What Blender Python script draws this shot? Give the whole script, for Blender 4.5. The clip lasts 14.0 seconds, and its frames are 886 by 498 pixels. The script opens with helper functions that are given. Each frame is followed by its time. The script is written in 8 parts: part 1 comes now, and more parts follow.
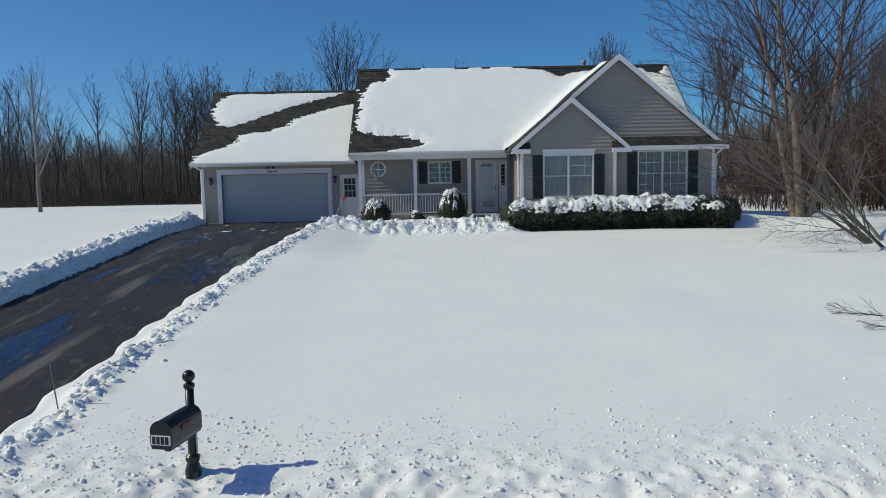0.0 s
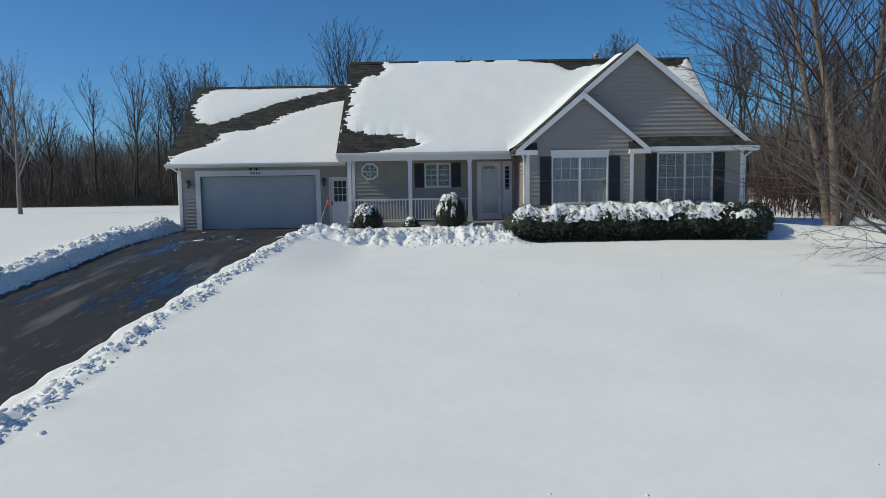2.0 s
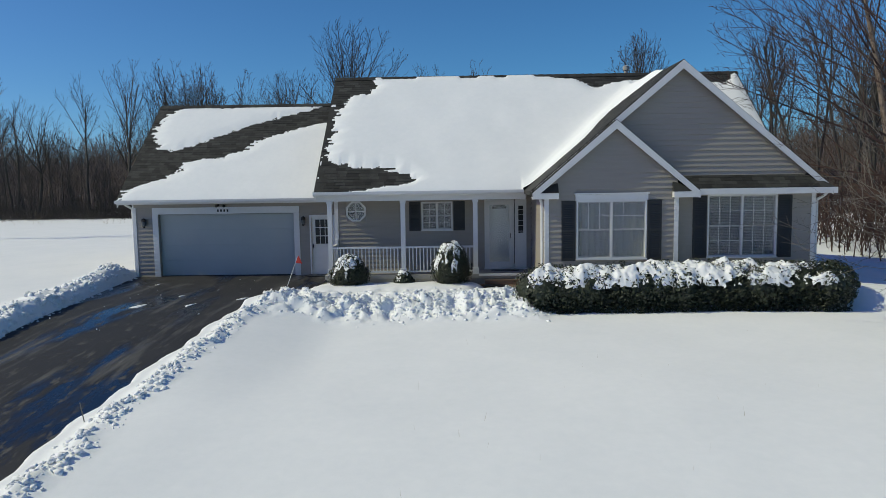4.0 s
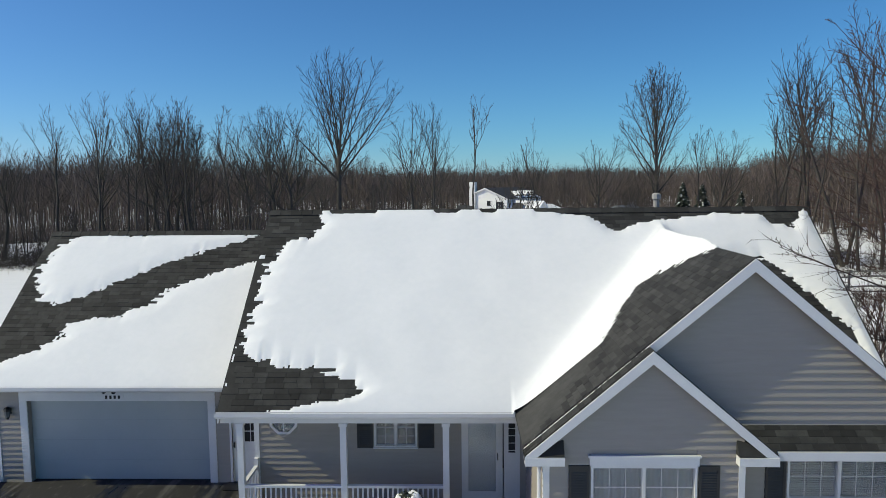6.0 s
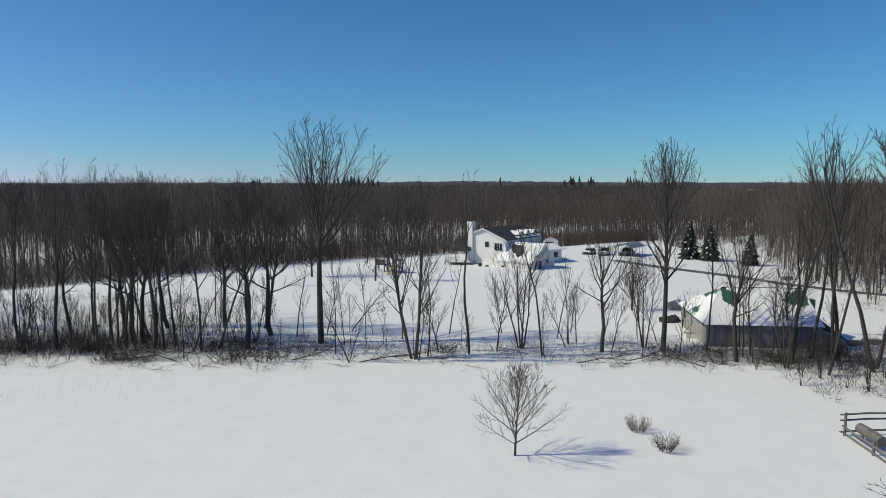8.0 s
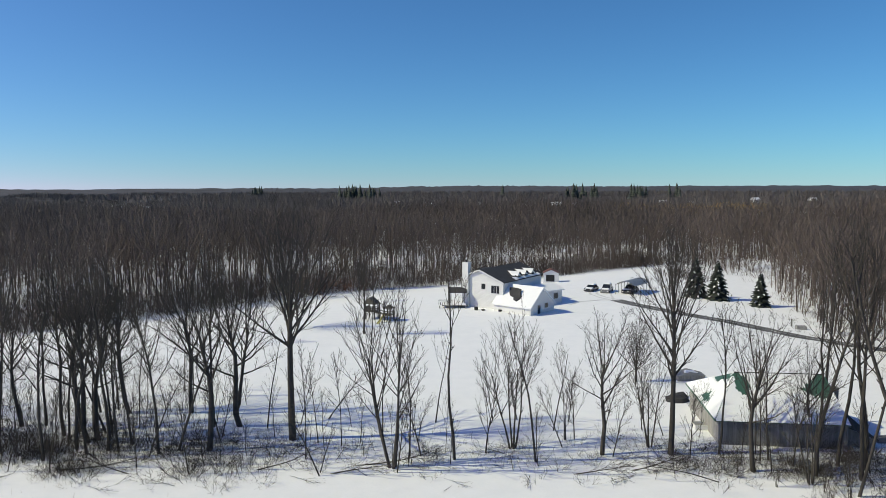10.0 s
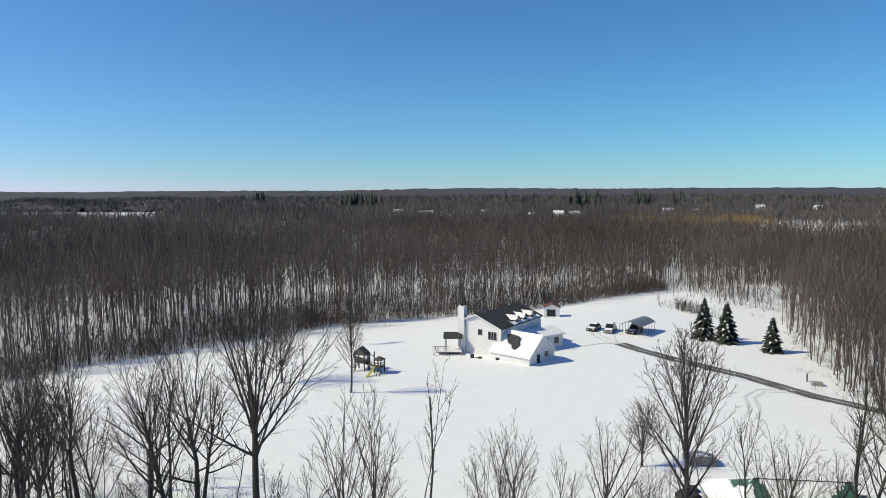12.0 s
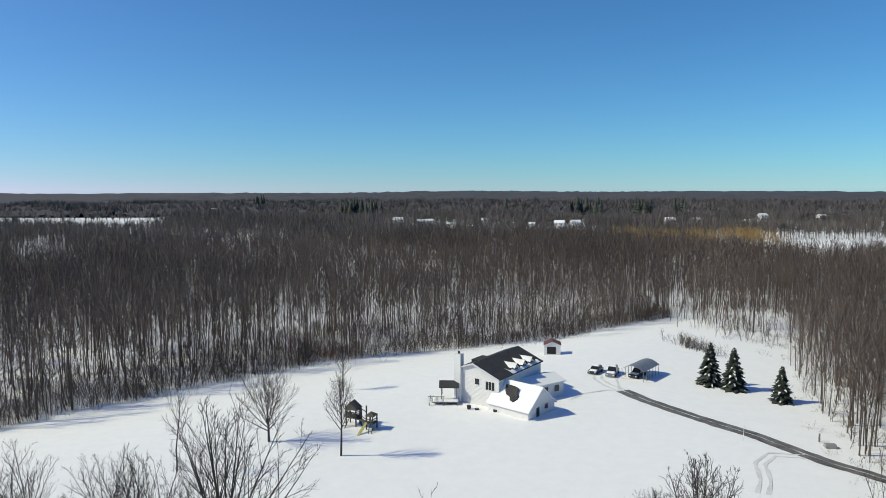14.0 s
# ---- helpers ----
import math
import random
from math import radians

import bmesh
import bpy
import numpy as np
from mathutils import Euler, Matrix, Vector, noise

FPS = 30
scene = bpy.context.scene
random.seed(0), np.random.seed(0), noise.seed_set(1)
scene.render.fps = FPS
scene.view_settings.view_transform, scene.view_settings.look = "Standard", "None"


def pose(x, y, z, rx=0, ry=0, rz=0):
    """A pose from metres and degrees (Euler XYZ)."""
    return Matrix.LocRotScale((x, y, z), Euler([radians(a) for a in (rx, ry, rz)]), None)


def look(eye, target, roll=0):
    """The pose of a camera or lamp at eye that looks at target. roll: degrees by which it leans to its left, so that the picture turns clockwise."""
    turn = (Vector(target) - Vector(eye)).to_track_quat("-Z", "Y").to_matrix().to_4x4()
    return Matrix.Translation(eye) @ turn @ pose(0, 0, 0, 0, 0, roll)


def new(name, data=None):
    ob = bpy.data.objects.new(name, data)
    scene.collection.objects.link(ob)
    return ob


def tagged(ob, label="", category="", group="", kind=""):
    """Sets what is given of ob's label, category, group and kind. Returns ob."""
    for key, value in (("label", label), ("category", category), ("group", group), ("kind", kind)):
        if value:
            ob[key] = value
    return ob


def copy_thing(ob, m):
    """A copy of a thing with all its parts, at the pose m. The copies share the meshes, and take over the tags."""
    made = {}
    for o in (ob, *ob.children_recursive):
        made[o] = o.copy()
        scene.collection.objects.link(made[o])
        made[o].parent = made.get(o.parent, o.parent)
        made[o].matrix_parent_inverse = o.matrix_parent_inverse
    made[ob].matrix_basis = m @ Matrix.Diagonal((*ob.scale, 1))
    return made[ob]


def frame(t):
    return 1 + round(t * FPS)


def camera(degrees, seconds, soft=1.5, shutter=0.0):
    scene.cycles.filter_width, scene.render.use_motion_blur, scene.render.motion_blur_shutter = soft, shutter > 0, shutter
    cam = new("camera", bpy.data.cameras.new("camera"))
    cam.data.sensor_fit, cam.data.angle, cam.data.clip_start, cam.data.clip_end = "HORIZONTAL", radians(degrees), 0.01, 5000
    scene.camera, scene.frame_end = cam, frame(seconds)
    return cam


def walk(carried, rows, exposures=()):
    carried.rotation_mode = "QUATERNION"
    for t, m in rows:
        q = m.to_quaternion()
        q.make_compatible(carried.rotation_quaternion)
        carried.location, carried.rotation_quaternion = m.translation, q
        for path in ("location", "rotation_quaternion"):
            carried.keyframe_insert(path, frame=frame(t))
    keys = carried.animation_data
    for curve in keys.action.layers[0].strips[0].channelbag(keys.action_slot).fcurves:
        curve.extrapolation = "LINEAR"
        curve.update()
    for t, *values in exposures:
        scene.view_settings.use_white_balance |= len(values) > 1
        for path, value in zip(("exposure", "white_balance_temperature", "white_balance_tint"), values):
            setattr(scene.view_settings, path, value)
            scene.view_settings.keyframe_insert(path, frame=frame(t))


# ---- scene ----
# Camera: a small drone that starts low over the road, climbs over the house and looks across the woods.
cam = camera(65.0, 14.0, soft=0.8)
ROWS = [
    (0, 10.006, -32.474, 1.554, -0.671, -5.183, -1.086),
    (0.5, 10.113, -31.905, 1.578, -0.512, -5.160, -1.041),
    (1, 10.236, -31.254, 1.604, -0.371, -5.123, -0.953),
    (1.5, 10.318, -30.521, 1.645, -0.236, -5.131, -0.889),
    (2, 10.424, -29.690, 1.711, -0.069, -5.175, -0.853),
    (4.3, 10.977, -23.939, 3.756, 1.082, -5.422, -0.830),
    (4.5, 11.078, -23.283, 4.166, 1.159, -5.439, -0.826),
    (5, 11.364, -21.592, 5.290, 1.326, -5.496, -0.781),
    (5.5, 11.666, -19.790, 6.582, 1.487, -5.564, -0.665),
    (6, 11.917, -17.875, 8.021, 1.625, -5.593, -0.533),
    (6.5, 12.268, -16.013, 9.693, 1.698, -5.508, -0.402),
    (7, 12.635, -14.293, 11.562, 1.782, -5.509, -0.214),
    (7.5, 12.755, -12.719, 13.491, 1.769, -5.509, -0.095),
    (8, 12.985, -10.962, 15.218, 1.811, -5.422, -0.008),
    (8.2, 13.102, -10.249, 15.907, 1.842, -5.370, 0.019),
    (10.3, 14.786, -2.909, 22.820, 2.150, -5.132, -0.335),
    (10.5, 14.934, -2.136, 23.503, 2.165, -5.140, -0.361),
    (11, 15.270, -0.226, 25.241, 2.222, -5.115, -0.403),
    (11.5, 15.570, 1.516, 26.953, 2.286, -5.073, -0.371),
    (12, 15.829, 3.132, 28.673, 2.364, -5.048, -0.336),
    (12.5, 16.071, 4.653, 30.440, 2.405, -5.014, -0.320),
    (13, 16.257, 6.043, 32.209, 2.423, -4.987, -0.280),
    (13.5, 16.378, 7.332, 33.978, 2.445, -4.952, -0.237),
    (14, 16.488, 8.576, 35.727, 2.443, -4.938, -0.197),
]


def drone(x, y, z, yaw, pitch, roll):
    """Yaw to the left from +y, pitch upwards, roll to the left, in degrees."""
    ahead = Vector((-math.sin(radians(yaw)) * math.cos(radians(pitch)), math.cos(radians(yaw)) * math.cos(radians(pitch)), math.sin(radians(pitch))))
    return look((x, y, z), Vector((x, y, z)) + ahead, roll)


walk(cam, [(t, drone(*row)) for t, *row in ROWS], [(0, 0.0, 6500, 10), (2.5, 0.0, 6500, 10), (4.3, 0.05, 6500, 10), (5.0, 0.12, 6550, 10), (6.0, 0.3, 6600, 11), (6.5, 0.25, 6600, 11), (7.0, 0.17, 6600, 12), (8.0, 0.11, 6600, 12), (10.5, 0.36, 6700, 13), (12, 0.44, 6750, 13), (13, 0.4, 6650, 11), (14, 0.36, 6600, 11)])

# Light: a clear winter sky and one low sun that grazes the front of the house.
SUN = Vector((-0.985, -0.125, 0.0)).normalized()
ELEV = radians(40.5)
world = bpy.data.worlds.new("sky")
scene.world = world
world.use_nodes = True
wn = world.node_tree.nodes
sky = wn.new("ShaderNodeTexSky")
sky.sky_type = "NISHITA"
sky.sun_disc = False
sky.sun_elevation = ELEV
sky.sun_rotation = math.atan2(SUN.x, SUN.y)
sky.altitude = 200
sky.air_density, sky.dust_density, sky.ozone_density = 1.0, 0.0, 4.0
tint = wn.new("ShaderNodeMix")
tint.data_type, tint.blend_type = "RGBA", "MULTIPLY"
tint.inputs[0].default_value = 1.0
tint.inputs[7].default_value = (0.36, 0.825, 1.11, 1)
world.node_tree.links.new(sky.outputs[0], tint.inputs[6])
haze = wn.new("ShaderNodeTexSky")
haze.sky_type, haze.sun_disc, haze.sun_elevation, haze.sun_rotation, haze.altitude = "NISHITA", False, ELEV, sky.sun_rotation, 200
haze.air_density, haze.dust_density, haze.ozone_density = 0.0, 0.42, 0.0
haze_tint = wn.new("ShaderNodeMix")
haze_tint.data_type, haze_tint.blend_type = "RGBA", "MULTIPLY"
haze_tint.inputs[0].default_value, haze_tint.inputs[7].default_value = 1.0, (1.5, 0.33, 1.7, 1)
world.node_tree.links.new(haze.outputs[0], haze_tint.inputs[6])
both = wn.new("ShaderNodeMix")
both.data_type, both.blend_type = "RGBA", "ADD"
both.inputs[0].default_value = 1.0
world.node_tree.links.new(tint.outputs[2], both.inputs[6]), world.node_tree.links.new(haze_tint.outputs[2], both.inputs[7])
world.node_tree.links.new(both.outputs[2], wn["Background"].inputs[0])
wn["Background"].inputs[1].default_value = 0.075
sun = new("sun", bpy.data.lights.new("sun", "SUN"))
sun.data.energy, sun.data.angle, sun.data.color = 3.0, radians(0.53), (0.925, 0.925, 0.62)
sun.matrix_world = look(Vector((SUN.x * math.cos(ELEV), SUN.y * math.cos(ELEV), math.sin(ELEV))) * 60, (0, 0, 0))


# ---- materials ----
def material(name, low, high, scale=4.0, rough=0.7, metal=0.0, bump=0.0, fine=60.0, detail=6.0, island=0.0, per_object=0.0, stretch=(1, 1, 1), spec=0.5):
    """Two scales of noise between two colours, with bump; optional change of value per island or per object."""
    m = bpy.data.materials.new(name)
    m.use_nodes = True
    n, l = m.node_tree.nodes, m.node_tree.links
    bsdf = n["Principled BSDF"]
    bsdf.inputs["Metallic"].default_value = metal
    bsdf.inputs["Specular IOR Level"].default_value = spec
    tex = n.new("ShaderNodeTexCoord")
    mapping = n.new("ShaderNodeMapping")
    mapping.inputs["Scale"].default_value = stretch
    l.new(tex.outputs["Object"], mapping.inputs[0])
    big, small = n.new("ShaderNodeTexNoise"), n.new("ShaderNodeTexNoise")
    for tx, s in ((big, scale), (small, fine)):
        tx.inputs["Scale"].default_value = s
        tx.inputs["Detail"].default_value = detail
        tx.inputs["Roughness"].default_value = 0.62
        l.new(mapping.outputs[0], tx.inputs["Vector"])
    mix = n.new("ShaderNodeMix")
    mix.inputs[0].default_value = 0.4
    l.new(big.outputs[0], mix.inputs[2]), l.new(small.outputs[0], mix.inputs[3])
    ramp = n.new("ShaderNodeValToRGB")
    ramp.color_ramp.elements[0].position, ramp.color_ramp.elements[1].position = 0.32, 0.68
    ramp.color_ramp.elements[0].color, ramp.color_ramp.elements[1].color = (*low, 1), (*high, 1)
    l.new(mix.outputs[0], ramp.inputs[0])
    colour = ramp.outputs[0]
    if island or per_object:
        info = n.new("ShaderNodeNewGeometry") if island else n.new("ShaderNodeObjectInfo")
        rnd = info.outputs["Random Per Island"] if island else info.outputs["Random"]
        span = n.new("ShaderNodeMapRange")
        k = island or per_object
        span.inputs[3].default_value, span.inputs[4].default_value = 1 - k, 1 + k
        l.new(rnd, span.inputs[0])
        mul = n.new("ShaderNodeVectorMath")
        mul.operation = "SCALE"
        l.new(colour, mul.inputs[0]), l.new(span.outputs[0], mul.inputs[3])
        colour = mul.outputs[0]
    l.new(colour, bsdf.inputs["Base Color"])
    rr = n.new("ShaderNodeMapRange")
    rr.inputs[3].default_value, rr.inputs[4].default_value = max(rough - 0.1, 0.02), min(rough + 0.1, 1)
    l.new(small.outputs[0], rr.inputs[0]), l.new(rr.outputs[0], bsdf.inputs["Roughness"])
    if bump:
        b = n.new("ShaderNodeBump")
        b.inputs["Strength"].default_value, b.inputs["Distance"].default_value = 0.6, bump
        l.new(mix.outputs[0], b.inputs["Height"]), l.new(b.outputs[0], bsdf.inputs["Normal"])
    return m


SNOW = material("snow", (0.80, 0.815, 0.83), (0.88, 0.885, 0.89), 0.6, 0.75, bump=0.016, fine=6.0, spec=0.3)
CLUMPS = material("snow_clump", (0.80, 0.815, 0.83), (0.88, 0.885, 0.89), 3.0, 0.75, bump=0.03, fine=25.0, spec=0.3)
ASPHALT = material("asphalt", (0.009, 0.0085, 0.0085), (0.022, 0.0205, 0.020), 0.5, 0.7, bump=0.006, fine=30.0)
SIDING = material("vinyl_siding", (0.285, 0.258, 0.225), (0.33, 0.298, 0.26), 1.5, 0.55, bump=0.002, fine=40.0, stretch=(1, 1, 8))
WHITE = material("white_trim", (0.62, 0.62, 0.62), (0.70, 0.70, 0.69), 2.0, 0.5, fine=30.0)
GARAGE = material("garage_panel", (0.37, 0.395, 0.385), (0.42, 0.445, 0.435), 0.8, 0.45, fine=50.0)
SHINGLE = material("asphalt_shingle", (0.013, 0.0135, 0.0132), (0.043, 0.0425, 0.040), 3.0, 0.9, bump=0.006, fine=90.0, per_object=0.55)
SHUTTER = material("shutter_black", (0.010, 0.011, 0.013), (0.018, 0.019, 0.022), 3.0, 0.5, fine=40.0)
BLACK = material("black_paint", (0.006, 0.006, 0.007), (0.012, 0.012, 0.013), 5.0, 0.35, fine=60.0)
# near-black colour that stands for the shade of unlit interiors
DARK = material("interior_shade", (0.012, 0.013, 0.015), (0.025, 0.026, 0.028), 1.0, 0.8)
BRICK = material("paver_brick", (0.13, 0.08, 0.058), (0.22, 0.145, 0.11), 2.0, 0.85, bump=0.004, fine=50.0, per_object=0.3)
CONCRETE = material("concrete", (0.26, 0.25, 0.235), (0.38, 0.37, 0.35), 1.5, 0.85, bump=0.004, fine=60.0)
BARK = material("grey_bark", (0.026, 0.023, 0.020), (0.085, 0.075, 0.065), 1.5, 0.9, bump=0.02, fine=14.0, stretch=(1, 1, 0.25))
TWIG = material("twig_bark", (0.03, 0.025, 0.022), (0.075, 0.063, 0.055), 0.7, 0.9, fine=9.0)
WOOD_FAR = material("woods_bark", (0.047, 0.040, 0.036), (0.168, 0.130, 0.109), 0.02, 0.95, fine=0.4, island=0.5)
HEDGE = material("boxwood_leaf", (0.011, 0.017, 0.009), (0.034, 0.043, 0.02), 6.0, 0.6, fine=30.0, island=0.5)
VINYL_WHITE = material("pale_vinyl", (0.66, 0.66, 0.65), (0.74, 0.74, 0.73), 1.0, 0.5, fine=20.0)


def glass_material(name, tint, rough=0.03):
    m = bpy.data.materials.new(name)
    m.use_nodes = True
    b = m.node_tree.nodes["Principled BSDF"]
    b.inputs["Base Color"].default_value = (*tint, 1)
    b.inputs["Roughness"].default_value = rough
    b.inputs["Transmission Weight"].default_value = 0.9
    b.inputs["IOR"].default_value = 1.5
    b.inputs["Specular IOR Level"].default_value = 0.3
    return m


def streak(m, colour, low, high, scale, stretch, rough=None):
    """Lay streaks of another colour, and another gloss, over a material, with a ragged noise edge."""
    n, l = m.node_tree.nodes, m.node_tree.links
    bsdf = n["Principled BSDF"]
    tex, mp, tx, ramp = n.new("ShaderNodeTexCoord"), n.new("ShaderNodeMapping"), n.new("ShaderNodeTexNoise"), n.new("ShaderNodeMapRange")
    mp.inputs["Scale"].default_value = stretch
    mp.inputs["Location"].default_value = (scale * 3, scale, 0)
    tx.inputs["Scale"].default_value, tx.inputs["Detail"].default_value, tx.inputs["Roughness"].default_value = scale, 8, 0.6
    ramp.inputs[1].default_value, ramp.inputs[2].default_value = low, high
    l.new(tex.outputs["Object"], mp.inputs[0]), l.new(mp.outputs[0], tx.inputs["Vector"]), l.new(tx.outputs[0], ramp.inputs[0])
    mix = n.new("ShaderNodeMix")
    mix.data_type = "RGBA"
    mix.inputs[7].default_value = (*colour, 1)
    l.new(ramp.outputs[0], mix.inputs[0]), l.new(bsdf.inputs["Base Color"].links[0].from_socket, mix.inputs[6]), l.new(mix.outputs[2], bsdf.inputs["Base Color"])
    if rough is not None:
        r = n.new("ShaderNodeMix")
        r.inputs[3].default_value = rough
        l.new(ramp.outputs[0], r.inputs[0]), l.new(bsdf.inputs["Roughness"].links[0].from_socket, r.inputs[2]), l.new(r.outputs[0], bsdf.inputs["Roughness"])


streak(ASPHALT, (0.006, 0.006, 0.008), 0.52, 0.60, 0.7, (1, 0.22, 1), 0.2)
streak(ASPHALT, (0.12, 0.118, 0.115), 0.56, 0.72, 1.1, (1.5, 0.16, 1), 0.85)
streak(ASPHALT, (0.07, 0.068, 0.066), 0.57, 0.68, 7.0, (1, 0.3, 1), 0.85)

GLASS = glass_material("window_glass", (0.9, 0.95, 0.97))


# ---- mesh helpers ----
class Shape:
    """Vertices and faces that become one mesh."""

    def __init__(self):
        self.v, self.f = [], []

    def add(self, verts, faces):
        k = len(self.v)
        self.v += [tuple(p) for p in verts]
        self.f += [tuple(i + k for i in face) for face in faces]
        return self

    def box(self, x0, x1, y0, y1, z0, z1):
        v = [(x, y, z) for z in (z0, z1) for y in (y0, y1) for x in (x0, x1)]
        return self.add(v, [(0, 2, 3, 1), (4, 5, 7, 6), (0, 1, 5, 4), (1, 3, 7, 5), (3, 2, 6, 7), (2, 0, 4, 6)])

    def hexa(self, low, high):
        """Four corners below and the four above them, both counter-clockwise from above."""
        return self.add([*low, *high], [(3, 2, 1, 0), (4, 5, 6, 7), (0, 1, 5, 4), (1, 2, 6, 5), (2, 3, 7, 6), (3, 0, 4, 7)])

    def prism(self, ring, shift):
        """A flat ring of points pushed along shift."""
        n = len(ring)
        top = [tuple(a + b for a, b in zip(p, shift)) for p in ring]
        return self.add([*ring, *top], [tuple(range(n))[::-1], tuple(range(n, 2 * n)), *[(i, (i + 1) % n, n + (i + 1) % n, n + i) for i in range(n)]])

    def tube(self, pts, radii, n=6, caps=True):
        pts = [Vector(p) for p in pts]
        rings = []
        for i, p in enumerate(pts):
            way = (pts[min(i + 1, len(pts) - 1)] - pts[max(i - 1, 0)]).normalized()
            side = way.orthogonal().normalized() if abs(way.z) > 0.99 or i == 0 else (side - way * side.dot(way)).normalized()
            up = way.cross(side)
            rings += [p + (side * math.cos(2 * math.pi * k / n) + up * math.sin(2 * math.pi * k / n)) * radii[i] for k in range(n)]
        faces = [(i * n + k, i * n + (k + 1) % n, (i + 1) * n + (k + 1) % n, (i + 1) * n + k) for i in range(len(pts) - 1) for k in range(n)]
        if caps:
            faces += [tuple(range(n))[::-1], tuple(range((len(pts) - 1) * n, len(pts) * n))]
        return self.add(rings, faces)

    def weld(self):
        """Join vertices that lie in one place."""
        seen, order = {}, []
        for p in self.v:
            order.append(seen.setdefault(tuple(round(c, 4) for c in p), len(seen)))
        self.v, self.f = list(seen), [tuple(order[i] for i in f) for f in self.f]
        return self


def link(name, verts, faces, mat, smooth=False):
    me = bpy.data.meshes.new(name)
    me.from_pydata(verts, [], faces)
    me.materials.append(mat)
    if smooth:
        me.shade_smooth()
    me.update()
    return new(name, me)


def thing(name, at, label, category, group="", kind=""):
    e = new(name)
    e.location = at
    e.empty_display_size = 0.2
    return tagged(e, label, category, group, kind)


def part(name, shape, mat, parent=None, label="", smooth=False, kind=""):
    """One mesh in world coordinates under its thing (an Empty) or under a part of one."""
    ob = link(name, shape.v, shape.f, mat, smooth)
    if parent:
        ob.parent = parent
        if parent.data is None:
            ob.matrix_parent_inverse = Matrix.Translation(-parent.location)
    return tagged(ob, label, kind=kind)


def solid(name, shape, mat, label, category, kind="", group="", smooth=False):
    return tagged(link(name, shape.v, shape.f, mat, smooth), label, category, group, kind)


# ---- the lie of the land ----
def ramp01(v, a, b):
    s = np.clip((v - a) / (b - a), 0, 1)
    return s * s * (3 - 2 * s)


def land(x, y):
    """Height of the bare ground: flat round the house, falling to the road, and to the woods at the back."""
    front = -1.72 * np.clip((-7.0 - y) / 19.0, 0, 1.25) ** 1.15
    back = -0.9 * ramp01(y, 12, 110) - 1.2 * ramp01(x, 45, 110) * ramp01(y, 40, 110)
    side = -0.4 * ramp01(x, 21, 27) * (1 - ramp01(y, 0, 30))
    bed = -0.42 * ramp01(-y, 5.7, 7.2) * (1 - 0.8 * ramp01(-y, 8, 16)) * ramp01(x, 5.4, 8.2) * (1 - ramp01(x, 22, 25))
    fall = -3.9 * ramp01(0.772 * y - 0.636 * x, 92, 140)
    return front + back + side + bed + fall


def drive_left(y):
    return np.interp(y, [-30, -17, -12, -7, -5, -3.4, -0.35], [0.42, 0.5, 0.47, 0.25, 0.0, -0.2, -0.66])


def drive_right(y):
    return np.interp(y, [-30, -23, -18, -15, -9.8, -7.8, -6.6, -5.6, -5.0], [4.3, 4.38, 4.48, 4.58, 4.86, 4.97, 5.22, 5.8, 6.6]) + 0.05 * np.sin(y * 2.3) + 0.04 * np.sin(y * 5.9)


def drive_mask(x, y):
    """One on the cleared tarmac, nought away from it, with a soft edge of about 0.3 m."""
    m = np.minimum(x - drive_left(y), drive_right(y) - x)
    return ramp01(m, -0.14, 0.14) * (y < 0.4)


def lumps(x, y, s):
    """Cheap rolling noise, about -1 to 1."""
    return (np.sin(x * 1.7 * s + 1.3 * np.sin(y * 1.1 * s)) + np.sin(y * 2.1 * s + 1.7 * np.sin(x * 0.9 * s + 2.0)) + np.sin((x + y) * 1.3 * s + 0.5)) / 3


LATTICE = np.random.default_rng(99).uniform(-1, 1, (256, 256))


def grit(x, y, size):
    """Smooth lattice noise, -1 to 1, with grains of the given size in metres."""
    u, v = np.asarray(x, float) / size, np.asarray(y, float) / size
    i, j = np.floor(u).astype(int), np.floor(v).astype(int)
    a, b = u - i, v - j
    a, b = a * a * (3 - 2 * a), b * b * (3 - 2 * b)
    q = lambda di, dj: LATTICE[(i + di) % 256, (j + dj) % 256]
    return (q(0, 0) * (1 - a) + q(1, 0) * a) * (1 - b) + (q(0, 1) * (1 - a) + q(1, 1) * a) * b


def rubble(x, y):
    """Relief of broken snow in blocks and crumbs, about -1 to 1."""
    x, y = x * 0.8 + y * 0.6 + 0.25 * grit(x, y, 0.7), y * 0.8 - x * 0.6 + 0.25 * grit(x + 40, y, 0.6)
    return 0.5 * np.abs(grit(x, y, 0.55)) + 0.55 * np.abs(grit(x + 7, y, 0.27)) + 0.4 * grit(x, y + 3, 0.15) - 0.35


